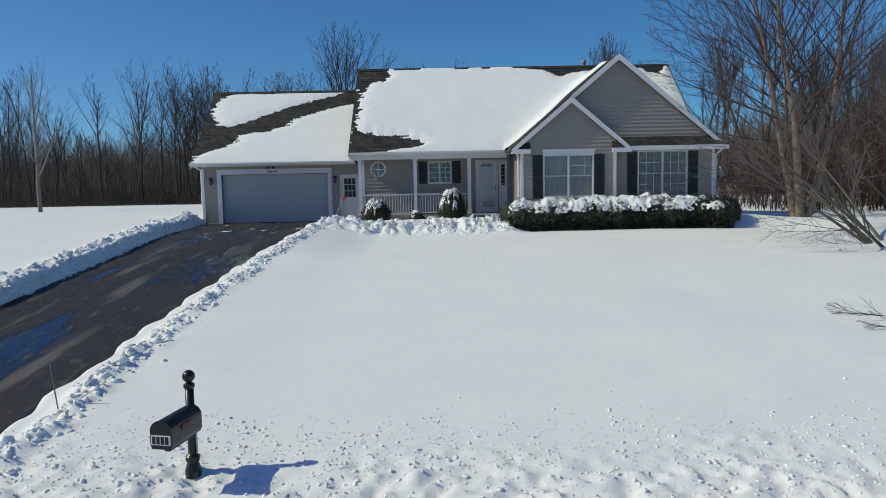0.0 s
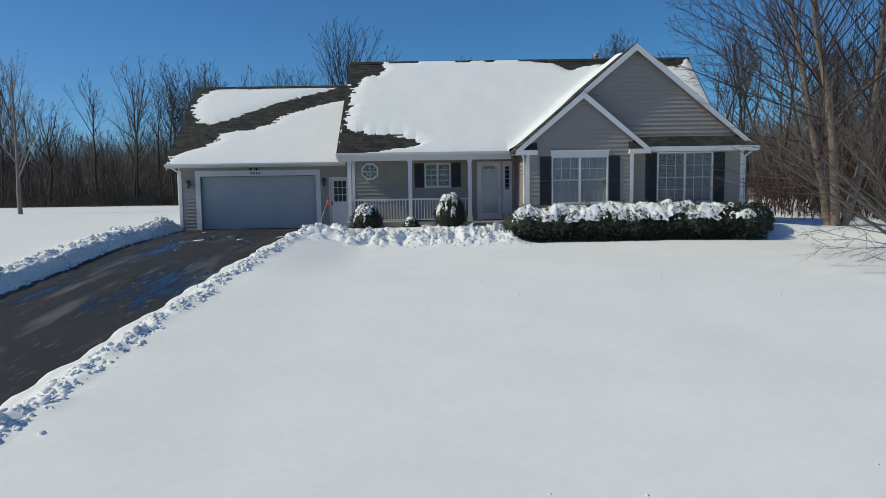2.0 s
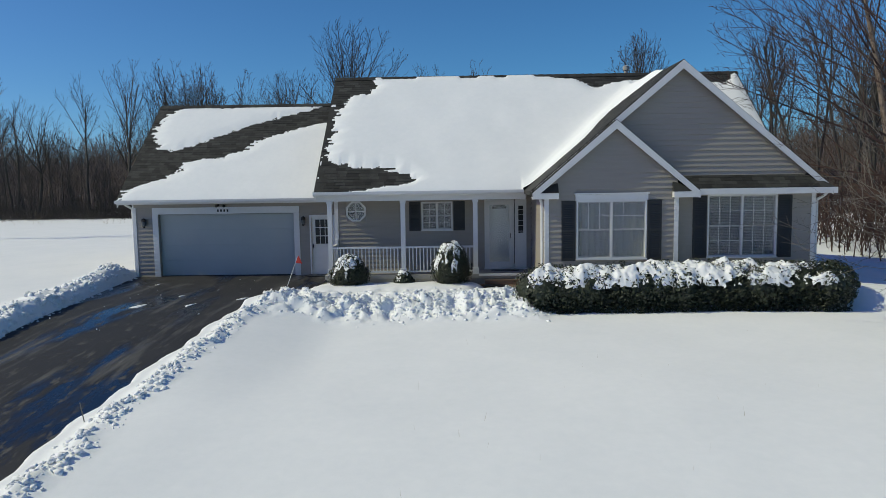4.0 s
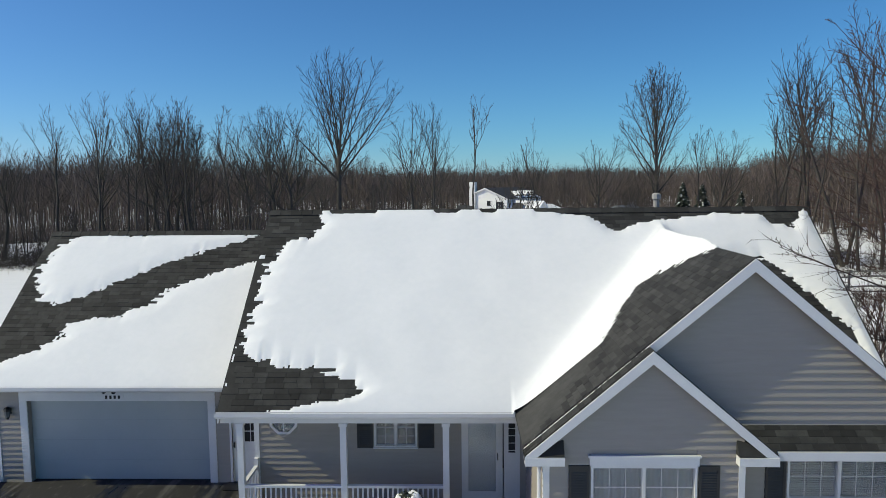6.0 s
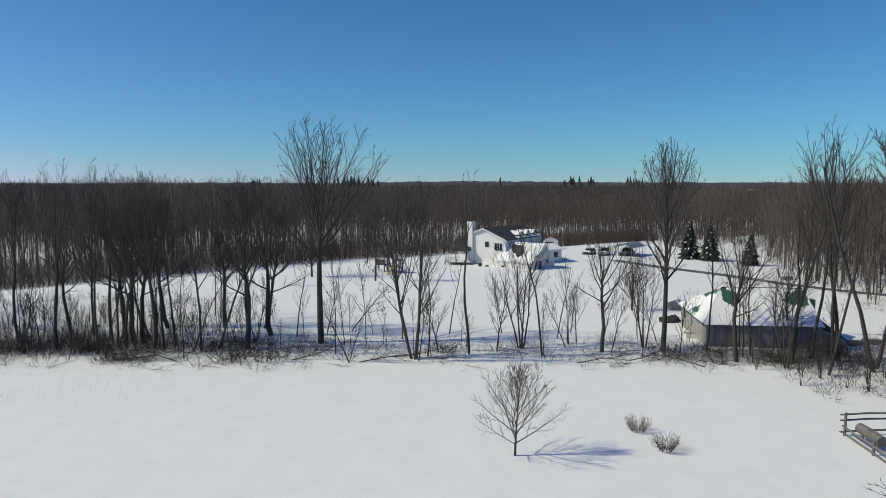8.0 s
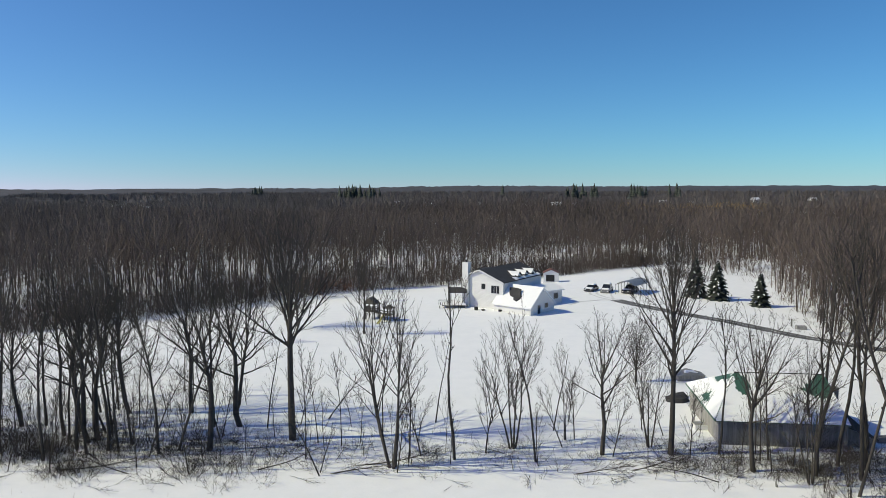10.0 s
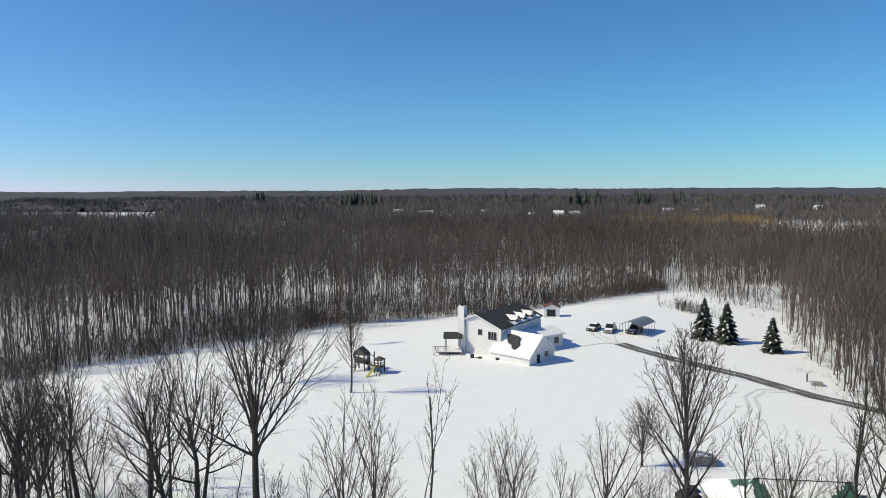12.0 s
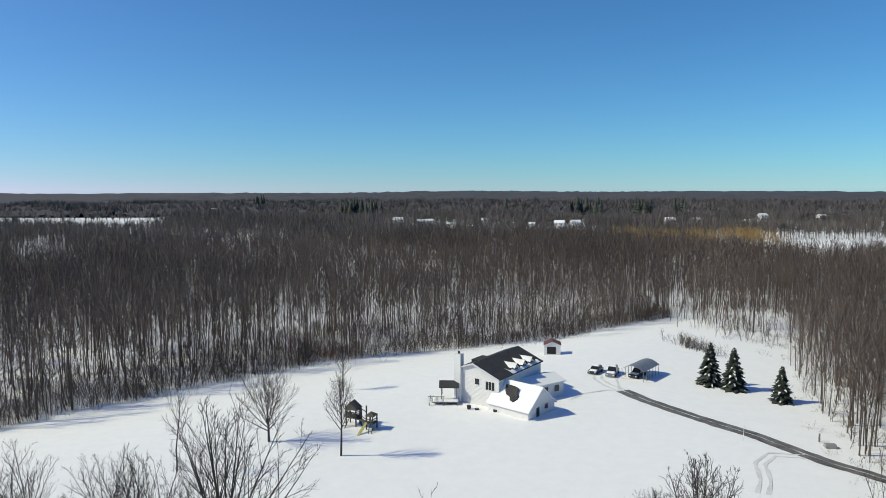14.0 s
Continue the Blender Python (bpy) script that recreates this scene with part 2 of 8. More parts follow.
def snow_top(x, y):
    m = drive_mask(x, y)
    h = land(x, y) + 0.27 + 0.02 * lumps(x, y, 0.6) + 0.006 * grit(x, y, 0.9)
    off = x - drive_left(y) + 0.42
    crest = 0.13 + 0.20 * ramp01(y, -5, -0.8)
    near = np.exp(-(np.clip(off, -9, 9) / np.where(off < 0, 0.5, 0.35)) ** 2) * ramp01(-y, 0.2, 1.0) * (y > -30)
    h = h + near * (crest + 0.16 * rubble(x, y) + 0.05 * lumps(x, y, 1.3))
    side = x - drive_right(y)
    right = np.exp(-((side - 0.82) / 0.25) ** 2) * (y < -6.5) * (y > -30)
    h = h - (0.19 + 0.02 * grit(x, y, 0.4)) * (1 - ramp01(side, 0.25, 0.85)) * ramp01(-y, 6.2, 7.6) * (side > -0.5)
    h = h + right * (0.03 + 0.16 * rubble(x, y))
    berm = np.exp(-((y + 7.0 - 0.045 * (x - 6.5) + 0.1 * lumps(x, y, 0.5)) / 0.72) ** 2) * ramp01(x, 5.4, 6.6) * (1 - ramp01(x, 12.6, 13.6))
    h = h + berm * (0.27 + 0.40 * rubble(x, y) + 0.06 * lumps(x, y, 2.3))
    edge = y + 24.3 + 0.35 * grit(x, y, 1.7)
    churn = ramp01(-edge, 0.0, 1.7) * (y > -31) * (0.75 + 0.45 * grit(x, y, 1.2))
    h = h + churn * (0.09 * rubble(x, y) + 0.08 * np.abs(grit(x + 0.5 * y, y - 0.5 * x, 0.19)) + 0.07 * grit(x, y, 0.12))
    walk_m = ramp01(y - 0.07 * (x - 6.5), -5.95, -5.75) * (1 - ramp01(y, -1.3, -1.1)) * ramp01(x, 5.9, 6.2) * (1 - ramp01(x, 13.2, 13.5))
    h = h * (1 - np.maximum(m, walk_m)) + (land(x, y) - 0.25) * np.maximum(m, walk_m)
    return h


def axis(*spans):
    """Grid lines: (start, end, step) spans joined up."""
    return np.unique(np.concatenate([np.arange(a, b, s) for a, b, s in spans]).round(3))


gx = axis((-4000, -400, 300), (-400, -120, 20), (-120, -20, 3), (-20, -3, 0.5), (-3, 16.5, 0.07), (16.5, 21, 0.2), (21, 30, 0.5), (30, 130, 3), (130, 400, 20), (400, 4200, 300))
gy = axis((-400, -60, 40), (-60, -34, 2), (-34, -27, 0.4), (-27, -23, 0.055), (-23, -8.5, 0.22), (-8.5, -3.0, 0.1), (-3.0, 1.0, 0.4), (1.0, 14, 0.8), (14, 70, 1.5), (70, 180, 3), (180, 500, 20), (500, 4300, 300))
XX, YY = np.meshgrid(gx, gy)
ZZ = snow_top(XX, YY)
nx = len(gx)
quads = [(j * nx + i, j * nx + i + 1, (j + 1) * nx + i + 1, (j + 1) * nx + i) for j in range(len(gy) - 1) for i in range(nx - 1)]
tagged(link("ground", np.stack([XX, YY, ZZ], -1).reshape(-1, 3).tolist(), quads, SNOW, True), "deep white snow over lawn, field and forest floor", "snow", kind="structure")

dx, dy = axis((-1.5, 6.6, 0.5)), axis((-60, 0.06, 0.7))
DX, DY = np.meshgrid(dx, np.append(dy, 0.25))
nd = len(dx)
tagged(link("driveway", np.stack([DX, DY, land(DX, DY)], -1).reshape(-1, 3).tolist(), [(j * nd + i, j * nd + i + 1, (j + 1) * nd + i + 1, (j + 1) * nd + i) for j in range(len(dy)) for i in range(nd - 1)], ASPHALT, True), "black asphalt driveway cleared of snow, damp in patches", "driveway", kind="structure")


# ---- the house: shell ----
PITCH = 0.868
house = thing("house", (10.0, -1.0, 0.0), "single-storey grey vinyl-sided house with white trim and snowy roof", "house")


def lap_wall(name, axis_, plane, a0, a1, z0, top, holes=(), lap=0.15, out=-1, mat=SIDING, depth=0.14, owner=None):
    """A wall in the plane axis_ = plane, from a0 to a1, clad with lapped boards; top(a) gives its upper edge and holes are (a0, a1, z0, z1).
    out: which way it faces along the axis. The backing wall is cut round the holes, and every board is a piece of its own."""
    cuts = sorted({a0, a1, *[h[0] for h in holes], *[h[1] for h in holes]})
    wall = Shape()

    def block(shape, p0, p1, lo, hi0, hi1, d0, d1, d1low=None):
        dl = d1 if d1low is None else d1low
        if axis_ == "y":
            low = [(p0, dl, lo), (p1, dl, lo), (p1, d0, lo), (p0, d0, lo)]
            high = [(p0, d1, hi0), (p1, d1, hi1), (p1, d0, hi1), (p0, d0, hi0)]
        else:
            low = [(dl, p0, lo), (dl, p1, lo), (d0, p1, lo), (d0, p0, lo)]
            high = [(d1, p0, hi0), (d1, p1, hi1), (d0, p1, hi1), (d0, p0, hi0)]
        shape.hexa(low, high)

    for p0, p1 in zip(cuts, cuts[1:]):
        if p1 - p0 < 0.01:
            continue
        solid_z = [(z0, None)]
        for h in holes:
            if h[0] <= p0 + 1e-6 and h[1] >= p1 - 1e-6:
                solid_z = [s for lo, hi in solid_z for s in ((lo, h[2]), (h[3], hi))]
        for lo, hi in solid_z:
            tops = [top(p0 + (p1 - p0) * k / 8) for k in range(9)]
            n = 1 if hi is not None or max(tops) - min(tops) < 0.01 else 8
            for k in range(n):
                q0, q1 = p0 + (p1 - p0) * k / n, p0 + (p1 - p0) * (k + 1) / n
                h0, h1 = (hi, hi) if hi is not None else (max(top(q0), lo + 0.01), max(top(q1), lo + 0.01))
                if hi is None or hi > lo + 0.005:
                    block(wall, q0, q1, lo, h0, h1, plane - out * depth, plane)
    base = part(name, wall.weld(), mat, owner or house)
    courses = int((max(top(a0 + (a1 - a0) * k / 40) for k in range(41)) - z0) / lap) + 1
    for c in range(courses):
        lo, hi = z0 + c * lap, z0 + (c + 1) * lap
        inside = [a0 + (a1 - a0) * k / 400 for k in range(401) if top(a0 + (a1 - a0) * k / 400) >= hi - 0.03]
        if not inside:
            continue
        spans = [(min(inside), max(inside))]
        for h in holes:
            if h[2] < hi - 0.01 and h[3] > lo + 0.01:
                spans = [s for s0, s1 in spans for s in ((s0, min(s1, h[0])), (max(s0, h[1]), s1))]
        for s0, s1 in spans:
            if s1 - s0 > 0.03:
                d0, d1, d2 = plane + out * 0.001, plane + out * 0.034, plane + out * 0.003
                prof = [(d0, lo), (d1, lo), (d2, hi), (d0, hi)]
                if axis_ == "y":
                    board = Shape().prism([(s0, d, z) for d, z in prof], (s1 - s0, 0, 0))
                else:
                    board = Shape().prism([(d, s0, z) for d, z in prof], (0, s1 - s0, 0))
                part("siding_board", board, mat, base)
    return base


def slab(name, top, mat=SHINGLE, thick=0.12, parent=None):
    low = [(x, y, z - thick) for x, y, z in top]
    n = len(top)
    s = Shape()
    s.add([*low, *top], [tuple(range(n))[::-1], tuple(range(n, 2 * n)), *[(i, (i + 1) % n, n + (i + 1) % n, n + i) for i in range(n)]])
    return part(name, s, mat, parent or house)


# garage wing
G_X0, G_X1, G_RIDGE_Y, G_EAVE_Y, G_EAVE_Z = -1.07, 6.62, 3.80, -0.45, 2.80
G_RIDGE_Z = G_EAVE_Z + PITCH * (G_RIDGE_Y - G_EAVE_Y)
g_plane = lambda x, y: G_RIDGE_Z - PITCH * abs(y - G_RIDGE_Y)
g_front = slab("roof", [(G_X0, G_EAVE_Y, G_EAVE_Z), (G_X1, G_EAVE_Y, G_EAVE_Z), (G_X1, G_RIDGE_Y, G_RIDGE_Z), (G_X0, G_RIDGE_Y, G_RIDGE_Z)])
slab("roof", [(G_X0, G_RIDGE_Y, G_RIDGE_Z), (G_X1, G_RIDGE_Y, G_RIDGE_Z), (G_X1, 8.05, G_EAVE_Z), (G_X0, 8.05, G_EAVE_Z)])
g_under = lambda y: g_plane(0, y) - 0.13
lap_wall("wall", "y", 0.0, -0.68, 6.85, 0.0, lambda a: 2.75, [(0.21, 5.09, 0, 2.25), (5.72, 6.58, 0, 2.12)])
lap_wall("wall", "x", -0.68, 0.0, 7.6, 0.0, g_under)
lap_wall("wall", "y", 7.6, -0.68, 6.85, 0.0, lambda a: 2.75, out=1)

# main block
M_X0, M_X1, M_RIDGE_Y, M_EAVE_Y, M_EAVE_Z = 6.46, 21.46, 1.73, -3.10, 3.0
M_RIDGE_Z = M_EAVE_Z + PITCH * (M_RIDGE_Y - M_EAVE_Y)
m_plane = lambda x, y: M_RIDGE_Z - PITCH * abs(y - M_RIDGE_Y)
m_front = slab("roof", [(M_X0, M_EAVE_Y, M_EAVE_Z), (M_X1, M_EAVE_Y, M_EAVE_Z), (M_X1, M_RIDGE_Y, M_RIDGE_Z), (M_X0, M_RIDGE_Y, M_RIDGE_Z)])
slab("roof", [(M_X0, M_RIDGE_Y, M_RIDGE_Z), (M_X1, M_RIDGE_Y, M_RIDGE_Z), (M_X1, 6.56, M_EAVE_Z), (M_X0, 6.56, M_EAVE_Z)])
m_under = lambda y: m_plane(0, y) - 0.13
PORCH_Y, BAY_Y, RIGHT_Y, FLOOR = -1.75, -5.2, -4.85, 0.35
lap_wall("wall", "y", PORCH_Y, 6.9, 13.4, FLOOR, lambda a: 2.95, [(7.27, 7.91, 2.01, 2.65), (9.77, 10.80, 1.68, 2.62), (11.86, 13.25, FLOOR, 2.66)])
lap_wall("wall", "x", 6.9, PORCH_Y, 6.2, 0.0, m_under)
lap_wall("wall", "x", 21.13, RIGHT_Y, 6.2, 0.0, lambda y: max(m_under(y), 2.75 if y < -2 else 0), out=1)
lap_wall("wall", "y", 6.2, 6.9, 21.1, 0.0, lambda a: 2.75, out=1)

# front gables: the broad one, and the bay that steps out of it
B_X, B_Z, B_EAVE_Z, B_X0, B_X1 = 17.29, 6.57, 2.97, 13.05, 21.55
BP = (B_Z - B_EAVE_Z) / 4.25
B_FRONT = RIGHT_Y - 0.20
back_y = lambda z: M_EAVE_Y + (z - M_EAVE_Z) / PITCH
b_plane = lambda x, y: B_Z - BP * abs(x - B_X)
b_left = slab("roof", [(B_X0, B_FRONT, B_EAVE_Z), (B_X, B_FRONT, B_Z), (B_X, back_y(B_Z) + 0.1, B_Z), (B_X0, back_y(B_EAVE_Z) + 0.1, B_EAVE_Z)])
slab("roof", [(B_X, B_FRONT, B_Z), (B_X1, B_FRONT, B_EAVE_Z), (B_X1, back_y(B_EAVE_Z) + 0.1, B_EAVE_Z), (B_X, back_y(B_Z) + 0.1, B_Z)])
S_X, S_Z, S_EAVE_Z, S_FRONT = 15.38, 4.92, 2.93, BAY_Y - 0.16
S_X0, S_X1 = 13.05, 17.71
SP = (S_Z - S_EAVE_Z) / (S_X - S_X0)
s_left = slab("roof", [(S_X0, S_FRONT, S_EAVE_Z), (S_X, S_FRONT, S_Z), (S_X, RIGHT_Y, S_Z), (S_X0, RIGHT_Y, S_EAVE_Z)])
slab("roof", [(S_X, S_FRONT, S_Z), (S_X1, S_FRONT, S_EAVE_Z), (S_X1, RIGHT_Y, S_EAVE_Z), (S_X, RIGHT_Y, S_Z)])
b_under = lambda x: B_Z - 0.13 - BP * abs(x - B_X)
s_under = lambda x: S_Z - 0.13 - SP * abs(x - S_X)
lap_wall("wall", "y", RIGHT_Y, 17.13, 21.13, 0.0, b_under, [(18.10, 20.07, 1.0, 2.79)])
lap_wall("wall", "y", RIGHT_Y, 13.5, 17.13, 2.85, b_under)
lap_wall("wall", "y", BAY_Y, 13.43, 17.13, 0.0, s_under, [(14.30, 16.27, 1.03, 2.87)])
lap_wall("wall", "x", 13.43, BAY_Y, PORCH_Y, 0.0, lambda y: 2.88)
lap_wall("wall", "x", 17.13, BAY_Y, RIGHT_Y, 0.0, lambda y: 2.88, out=1)
# inner walls and attic floors, coloured dark as the shade inside
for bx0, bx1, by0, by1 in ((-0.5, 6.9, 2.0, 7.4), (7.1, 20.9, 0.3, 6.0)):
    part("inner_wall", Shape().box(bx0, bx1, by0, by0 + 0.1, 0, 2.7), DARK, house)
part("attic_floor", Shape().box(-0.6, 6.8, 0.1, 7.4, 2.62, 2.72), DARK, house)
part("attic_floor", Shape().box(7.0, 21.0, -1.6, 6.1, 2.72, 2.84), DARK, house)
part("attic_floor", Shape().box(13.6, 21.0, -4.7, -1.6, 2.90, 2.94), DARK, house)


# ---- shingles, eaves and trim ----
def shingles(roof, x0, x1, y0, plane, y1, keep, slope_x=False, course=0.145, width=0.31):
    """Loose shingle tabs in courses over the bare parts of a slope; keep(x, y) tells where."""
    r = random.Random(int(x0 * 10 + 7))
    dz = PITCH if not slope_x else BP
    step = course / math.sqrt(1 + dz * dz)
    a0, a1, b0, b1 = (x0, x1, y0, y1) if not slope_x else (y0, y1, x0, x1)
    tab = {}
    for c in range(int(abs(b1 - b0) / step)):
        b = b0 + (c * step if b1 > b0 else -c * step)
        a = a0 + r.uniform(-width, 0)
        while a < a1:
            w = r.choice((0.2, 0.31, 0.31, 0.42))
            lo, hi = max(a, a0), min(a + w, a1)
            a += w
            mid = ((lo + hi) / 2, b) if not slope_x else (b, (lo + hi) / 2)
            if hi - lo < 0.05 or not keep(*mid):
                continue
            s = Shape()
            up = step * (1 if b1 > b0 else -1)
            def p(aa, bb, lift):
                x, y = (aa, bb) if not slope_x else (bb, aa)
                return (x, y, plane(x, y) + lift)
            t = r.choice((0.012, 0.012, 0.017, 0.021))
            s.add([p(lo + 0.004, b, 0.002), p(hi - 0.004, b, 0.002), p(hi - 0.004, b, t), p(lo + 0.004, b, t), p(lo + 0.004, b + up * 1.2, 0.004), p(hi - 0.004, b + up * 1.2, 0.004)], [(0, 1, 2, 3), (3, 2, 5, 4), (0, 3, 4), (1, 5, 2)])
            tab.setdefault(len(tab), s)
    singles = list(tab.values())
    for s in singles[:150]:
        part("shingle", s, SHINGLE, roof)
    if len(singles) > 150:
        rest = Shape()
        for s in singles[150:]:
            rest.add(s.v, s.f)
        part("shingle_field", rest, SHINGLE_FIELD, roof, kind="stuff")


SHINGLE_FIELD = material("asphalt_shingle_field", (0.014, 0.0145, 0.0142), (0.046, 0.0455, 0.043), 3.0, 0.9, bump=0.006, fine=90.0, island=0.55)


def interp(v, table):
    return float(np.interp(v, [a for a, _ in table], [b for _, b in table]))


def inside(x, y, ring):
    hit = False
    for (xa, ya), (xb, yb) in zip(ring, ring[1:] + ring[:1]):
        if (ya > y) != (yb > y) and x < (xb - xa) * (y - ya) / (yb - ya) + xa:
            hit = not hit
    return hit


G_UPPER = [(-0.25, 3.65), (-0.72, 3.3), (-0.82, 2.83), (-0.82, 2.26), (-0.36, 1.82), (0.19, 1.54), (0.98, 1.87), (1.82, 2.22), (2.84, 2.73), (3.93, 3.1), (4.87, 3.4), (5.6, 3.7), (3.0, 3.74), (1.6, 3.66), (0.8, 3.76)]
G_LOWER = [(-0.98, -0.2), (-0.8, -0.02), (-0.19, 0.21), (0.27, 0.4), (0.78, 0.72), (0.82, 1.08), (1.61, 1.21), (2.16, 1.26), (2.48, 1.42), (2.99, 1.63), (3.26, 1.98), (3.95, 2.3), (4.68, 2.52), (5.32, 2.73), (6.48, 3.0), (6.48, -0.47), (-1.0, -0.47)]
M_BARE_LEFT = [(6.4, 1.9), (7.75, 1.9), (7.81, 1.67), (8.09, 1.25), (7.76, 0.92), (7.27, 0.93), (6.98, 0.5), (6.77, -0.02), (6.78, -0.81), (6.64, -1.37), (6.7, -1.82), (6.82, -2.04), (7.27, -2.12), (7.53, -2.25), (8.65, -2.27), (9.06, -2.47), (9.46, -2.56), (9.63, -2.69), (9.48, -2.8), (9.18, -2.89), (8.58, -2.96), (8.13, -3.05), (7.6, -3.07), (7.4, -3.3), (6.4, -3.3)]
M_BARE_RIDGE = [(14.55, 1.62), (15.48, 1.48), (15.91, 1.16), (16.15, 1.05), (16.46, 1.18), (17.05, 1.36), (17.8, 1.42), (18.9, 1.55), (20.15, 1.55), (20.3, 1.24), (20.85, 1.2), (21.12, 1.42), (21.2, 1.62), (21.6, 1.9), (14.4, 1.9)]
B_BARE = [(13.0, -5.3), (13.65, -5.05), (13.99, -4.6), (14.4, -4.1), (14.81, -3.22), (15.24, -2.6), (15.56, -2.0), (16.1, -1.42), (16.4, -1.75), (16.74, -2.3), (17.0, -2.65), (17.2, -2.98), (17.3, -3.4)]
M_BARE_EDGE = [(18.9, 0.1), (19.05, 0.26), (19.3, 0.34), (19.6, 0.28), (19.95, 0.08), (20.24, -0.23), (20.53, -0.66), (20.8, -1.08), (21.1, -1.4), (21.1, -3.2), (18.5, -3.0)]


def course_edge(x, y):
    """The point shifted so that an outline breaks into fingers along the shingle courses."""
    row = math.floor(y / 0.073)
    k = 0.09 * noise.noise((0.5, row * 7.7, 1.0)) + 0.20 * noise.noise((x * 1.4, row * 0.9, 5.0)) + 0.15 * noise.noise((x * 4.0, row * 2.3, 3.0)) + 0.09 * noise.noise((x * 11.0, row * 4.1, 3.0))
    level = 0.45 * (row + 0.5) * 0.073 + 0.55 * y
    return x + k + 0.05 * noise.noise((x * 9, y * 14, 0.0)), level + 0.25 * k + 0.05 * noise.noise((x * 7, y * 7, 4.0)) + 0.03 * noise.noise((x * 21, y * 21, 4.0))


def garage_snow(x, y):
    if y < -0.2 and x > -0.85:
        return True
    q, w = course_edge(x, y)
    q = x + 1.5 * (q - x)
    return inside(q, w, G_UPPER) or inside(q, w, G_LOWER)


def main_snow(x, y):
    q, w = course_edge(x, y)
    k = q - x
    if y > 1.66 and noise.noise((x * 2.2, 4.0, 0.3)) > 0.05:
        return False
    if inside(q, w, M_BARE_LEFT) or inside(x, y + 0.3 * k, M_BARE_RIDGE) or inside(x + 0.4 * k, y + 0.4 * k, M_BARE_EDGE):
        return False
    if x < B_X and b_plane(x, y) > m_plane(x, y) - 0.02:
        return y + 0.3 * k > interp(x + k, B_BARE)
    return x > 6.5


def drift_plane(x, y):
    a, b = m_plane(x, y), b_plane(x, y)
    if b < B_EAVE_Z - 0.02 or x < B_X0 - 0.05:
        return a
    k = 0.16
    return max(a, b) + k * math.exp(-abs(a - b) / k) * 0.7


def roof_snow(name, keep, plane, x0, x1, y0, y1, label, thick, dx=0.04, dy=0.033, edge_run=3.2):
    xs, ys = np.arange(x0, x1 + dx / 2, dx), np.arange(y0, y1 + dy / 2, dy)
    cell = np.array([[keep(x + dx / 2, y + dy / 2) for x in xs[:-1]] for y in ys[:-1]])
    depth, now = cell.astype(float), cell.copy()
    for _ in range(11):
        pad = np.pad(now, 1)
        now = pad[1:-1, 1:-1] & pad[:-2, 1:-1] & pad[2:, 1:-1] & pad[1:-1, :-2] & pad[1:-1, 2:]
        depth += now
    for _ in range(3):
        pad = np.pad(depth, 1, mode="edge")
        soft = (pad[1:-1, 1:-1] * 2 + pad[:-2, 1:-1] + pad[2:, 1:-1] + pad[1:-1, :-2] + pad[1:-1, 2:]) / 6
        depth = np.where(depth > 2, soft, depth)
    pad = np.pad(depth, 1)
    vert = np.minimum(np.minimum(pad[:-1, :-1], pad[1:, :-1]), np.minimum(pad[:-1, 1:], pad[1:, 1:]))
    height = 0.012 + thick * (1 - np.exp(-vert / edge_run))
    used, verts, faces = {}, [], []

    def vid(j, i):
        if (j, i) not in used:
            used[j, i] = len(verts)
            x, y = xs[i], ys[j]
            verts.append((x, y, plane(x, y) + height[j, i] * (1 + 0.18 * noise.noise((x * 0.9, y * 0.9, 2.0)))))
        return used[j, i]

    for j, i in zip(*np.nonzero(cell)):
        faces.append((vid(j, i), vid(j, i + 1), vid(j + 1, i + 1), vid(j + 1, i)))
    edge = Shape()
    edge.v, edge.f = verts, faces
    return solid(name, edge, SNOW, label, "snow", "stuff", smooth=True)


roof_snow("roof_snow", garage_snow, g_plane, G_X0, G_X1, G_EAVE_Y - 0.06, G_RIDGE_Y, "melting white snow on the dark garage roof", 0.10, edge_run=8.0)
roof_snow("roof_snow", main_snow, drift_plane, M_X0, M_X1 - 0.04, M_EAVE_Y - 0.08, M_RIDGE_Y + 0.03, "thick white snow on the main roof, melted at the edges", 0.14, edge_run=7.5)
shingles(g_front, G_X0, G_X1, G_EAVE_Y, g_plane, G_RIDGE_Y, lambda x, y: not (inside(x, y + 0.15, G_LOWER) and inside(x, y - 0.15, G_LOWER)) and not (inside(x, y + 0.15, G_UPPER) and inside(x, y - 0.15, G_UPPER)))
shingles(m_front, M_X0, M_X1, M_EAVE_Y, m_plane, M_RIDGE_Y, lambda x, y: (x < 10 and inside(x - 0.25, y, M_BARE_LEFT)) or inside(x, y + 0.15, M_BARE_RIDGE) or (x > B_X and b_plane(x, y) < m_plane(x, y) - 0.02 and inside(x, y, M_BARE_EDGE)))
shingles(b_left, B_X0, B_X, B_FRONT, b_plane, 1.0, lambda x, y: y < interp(x, B_BARE) + 0.3 and b_plane(x, y) > m_plane(x, y), slope_x=True)
shingles(s_left, S_X0, S_X, S_FRONT, lambda x, y: S_Z - SP * abs(x - S_X), RIGHT_Y, lambda x, y: True, slope_x=True)

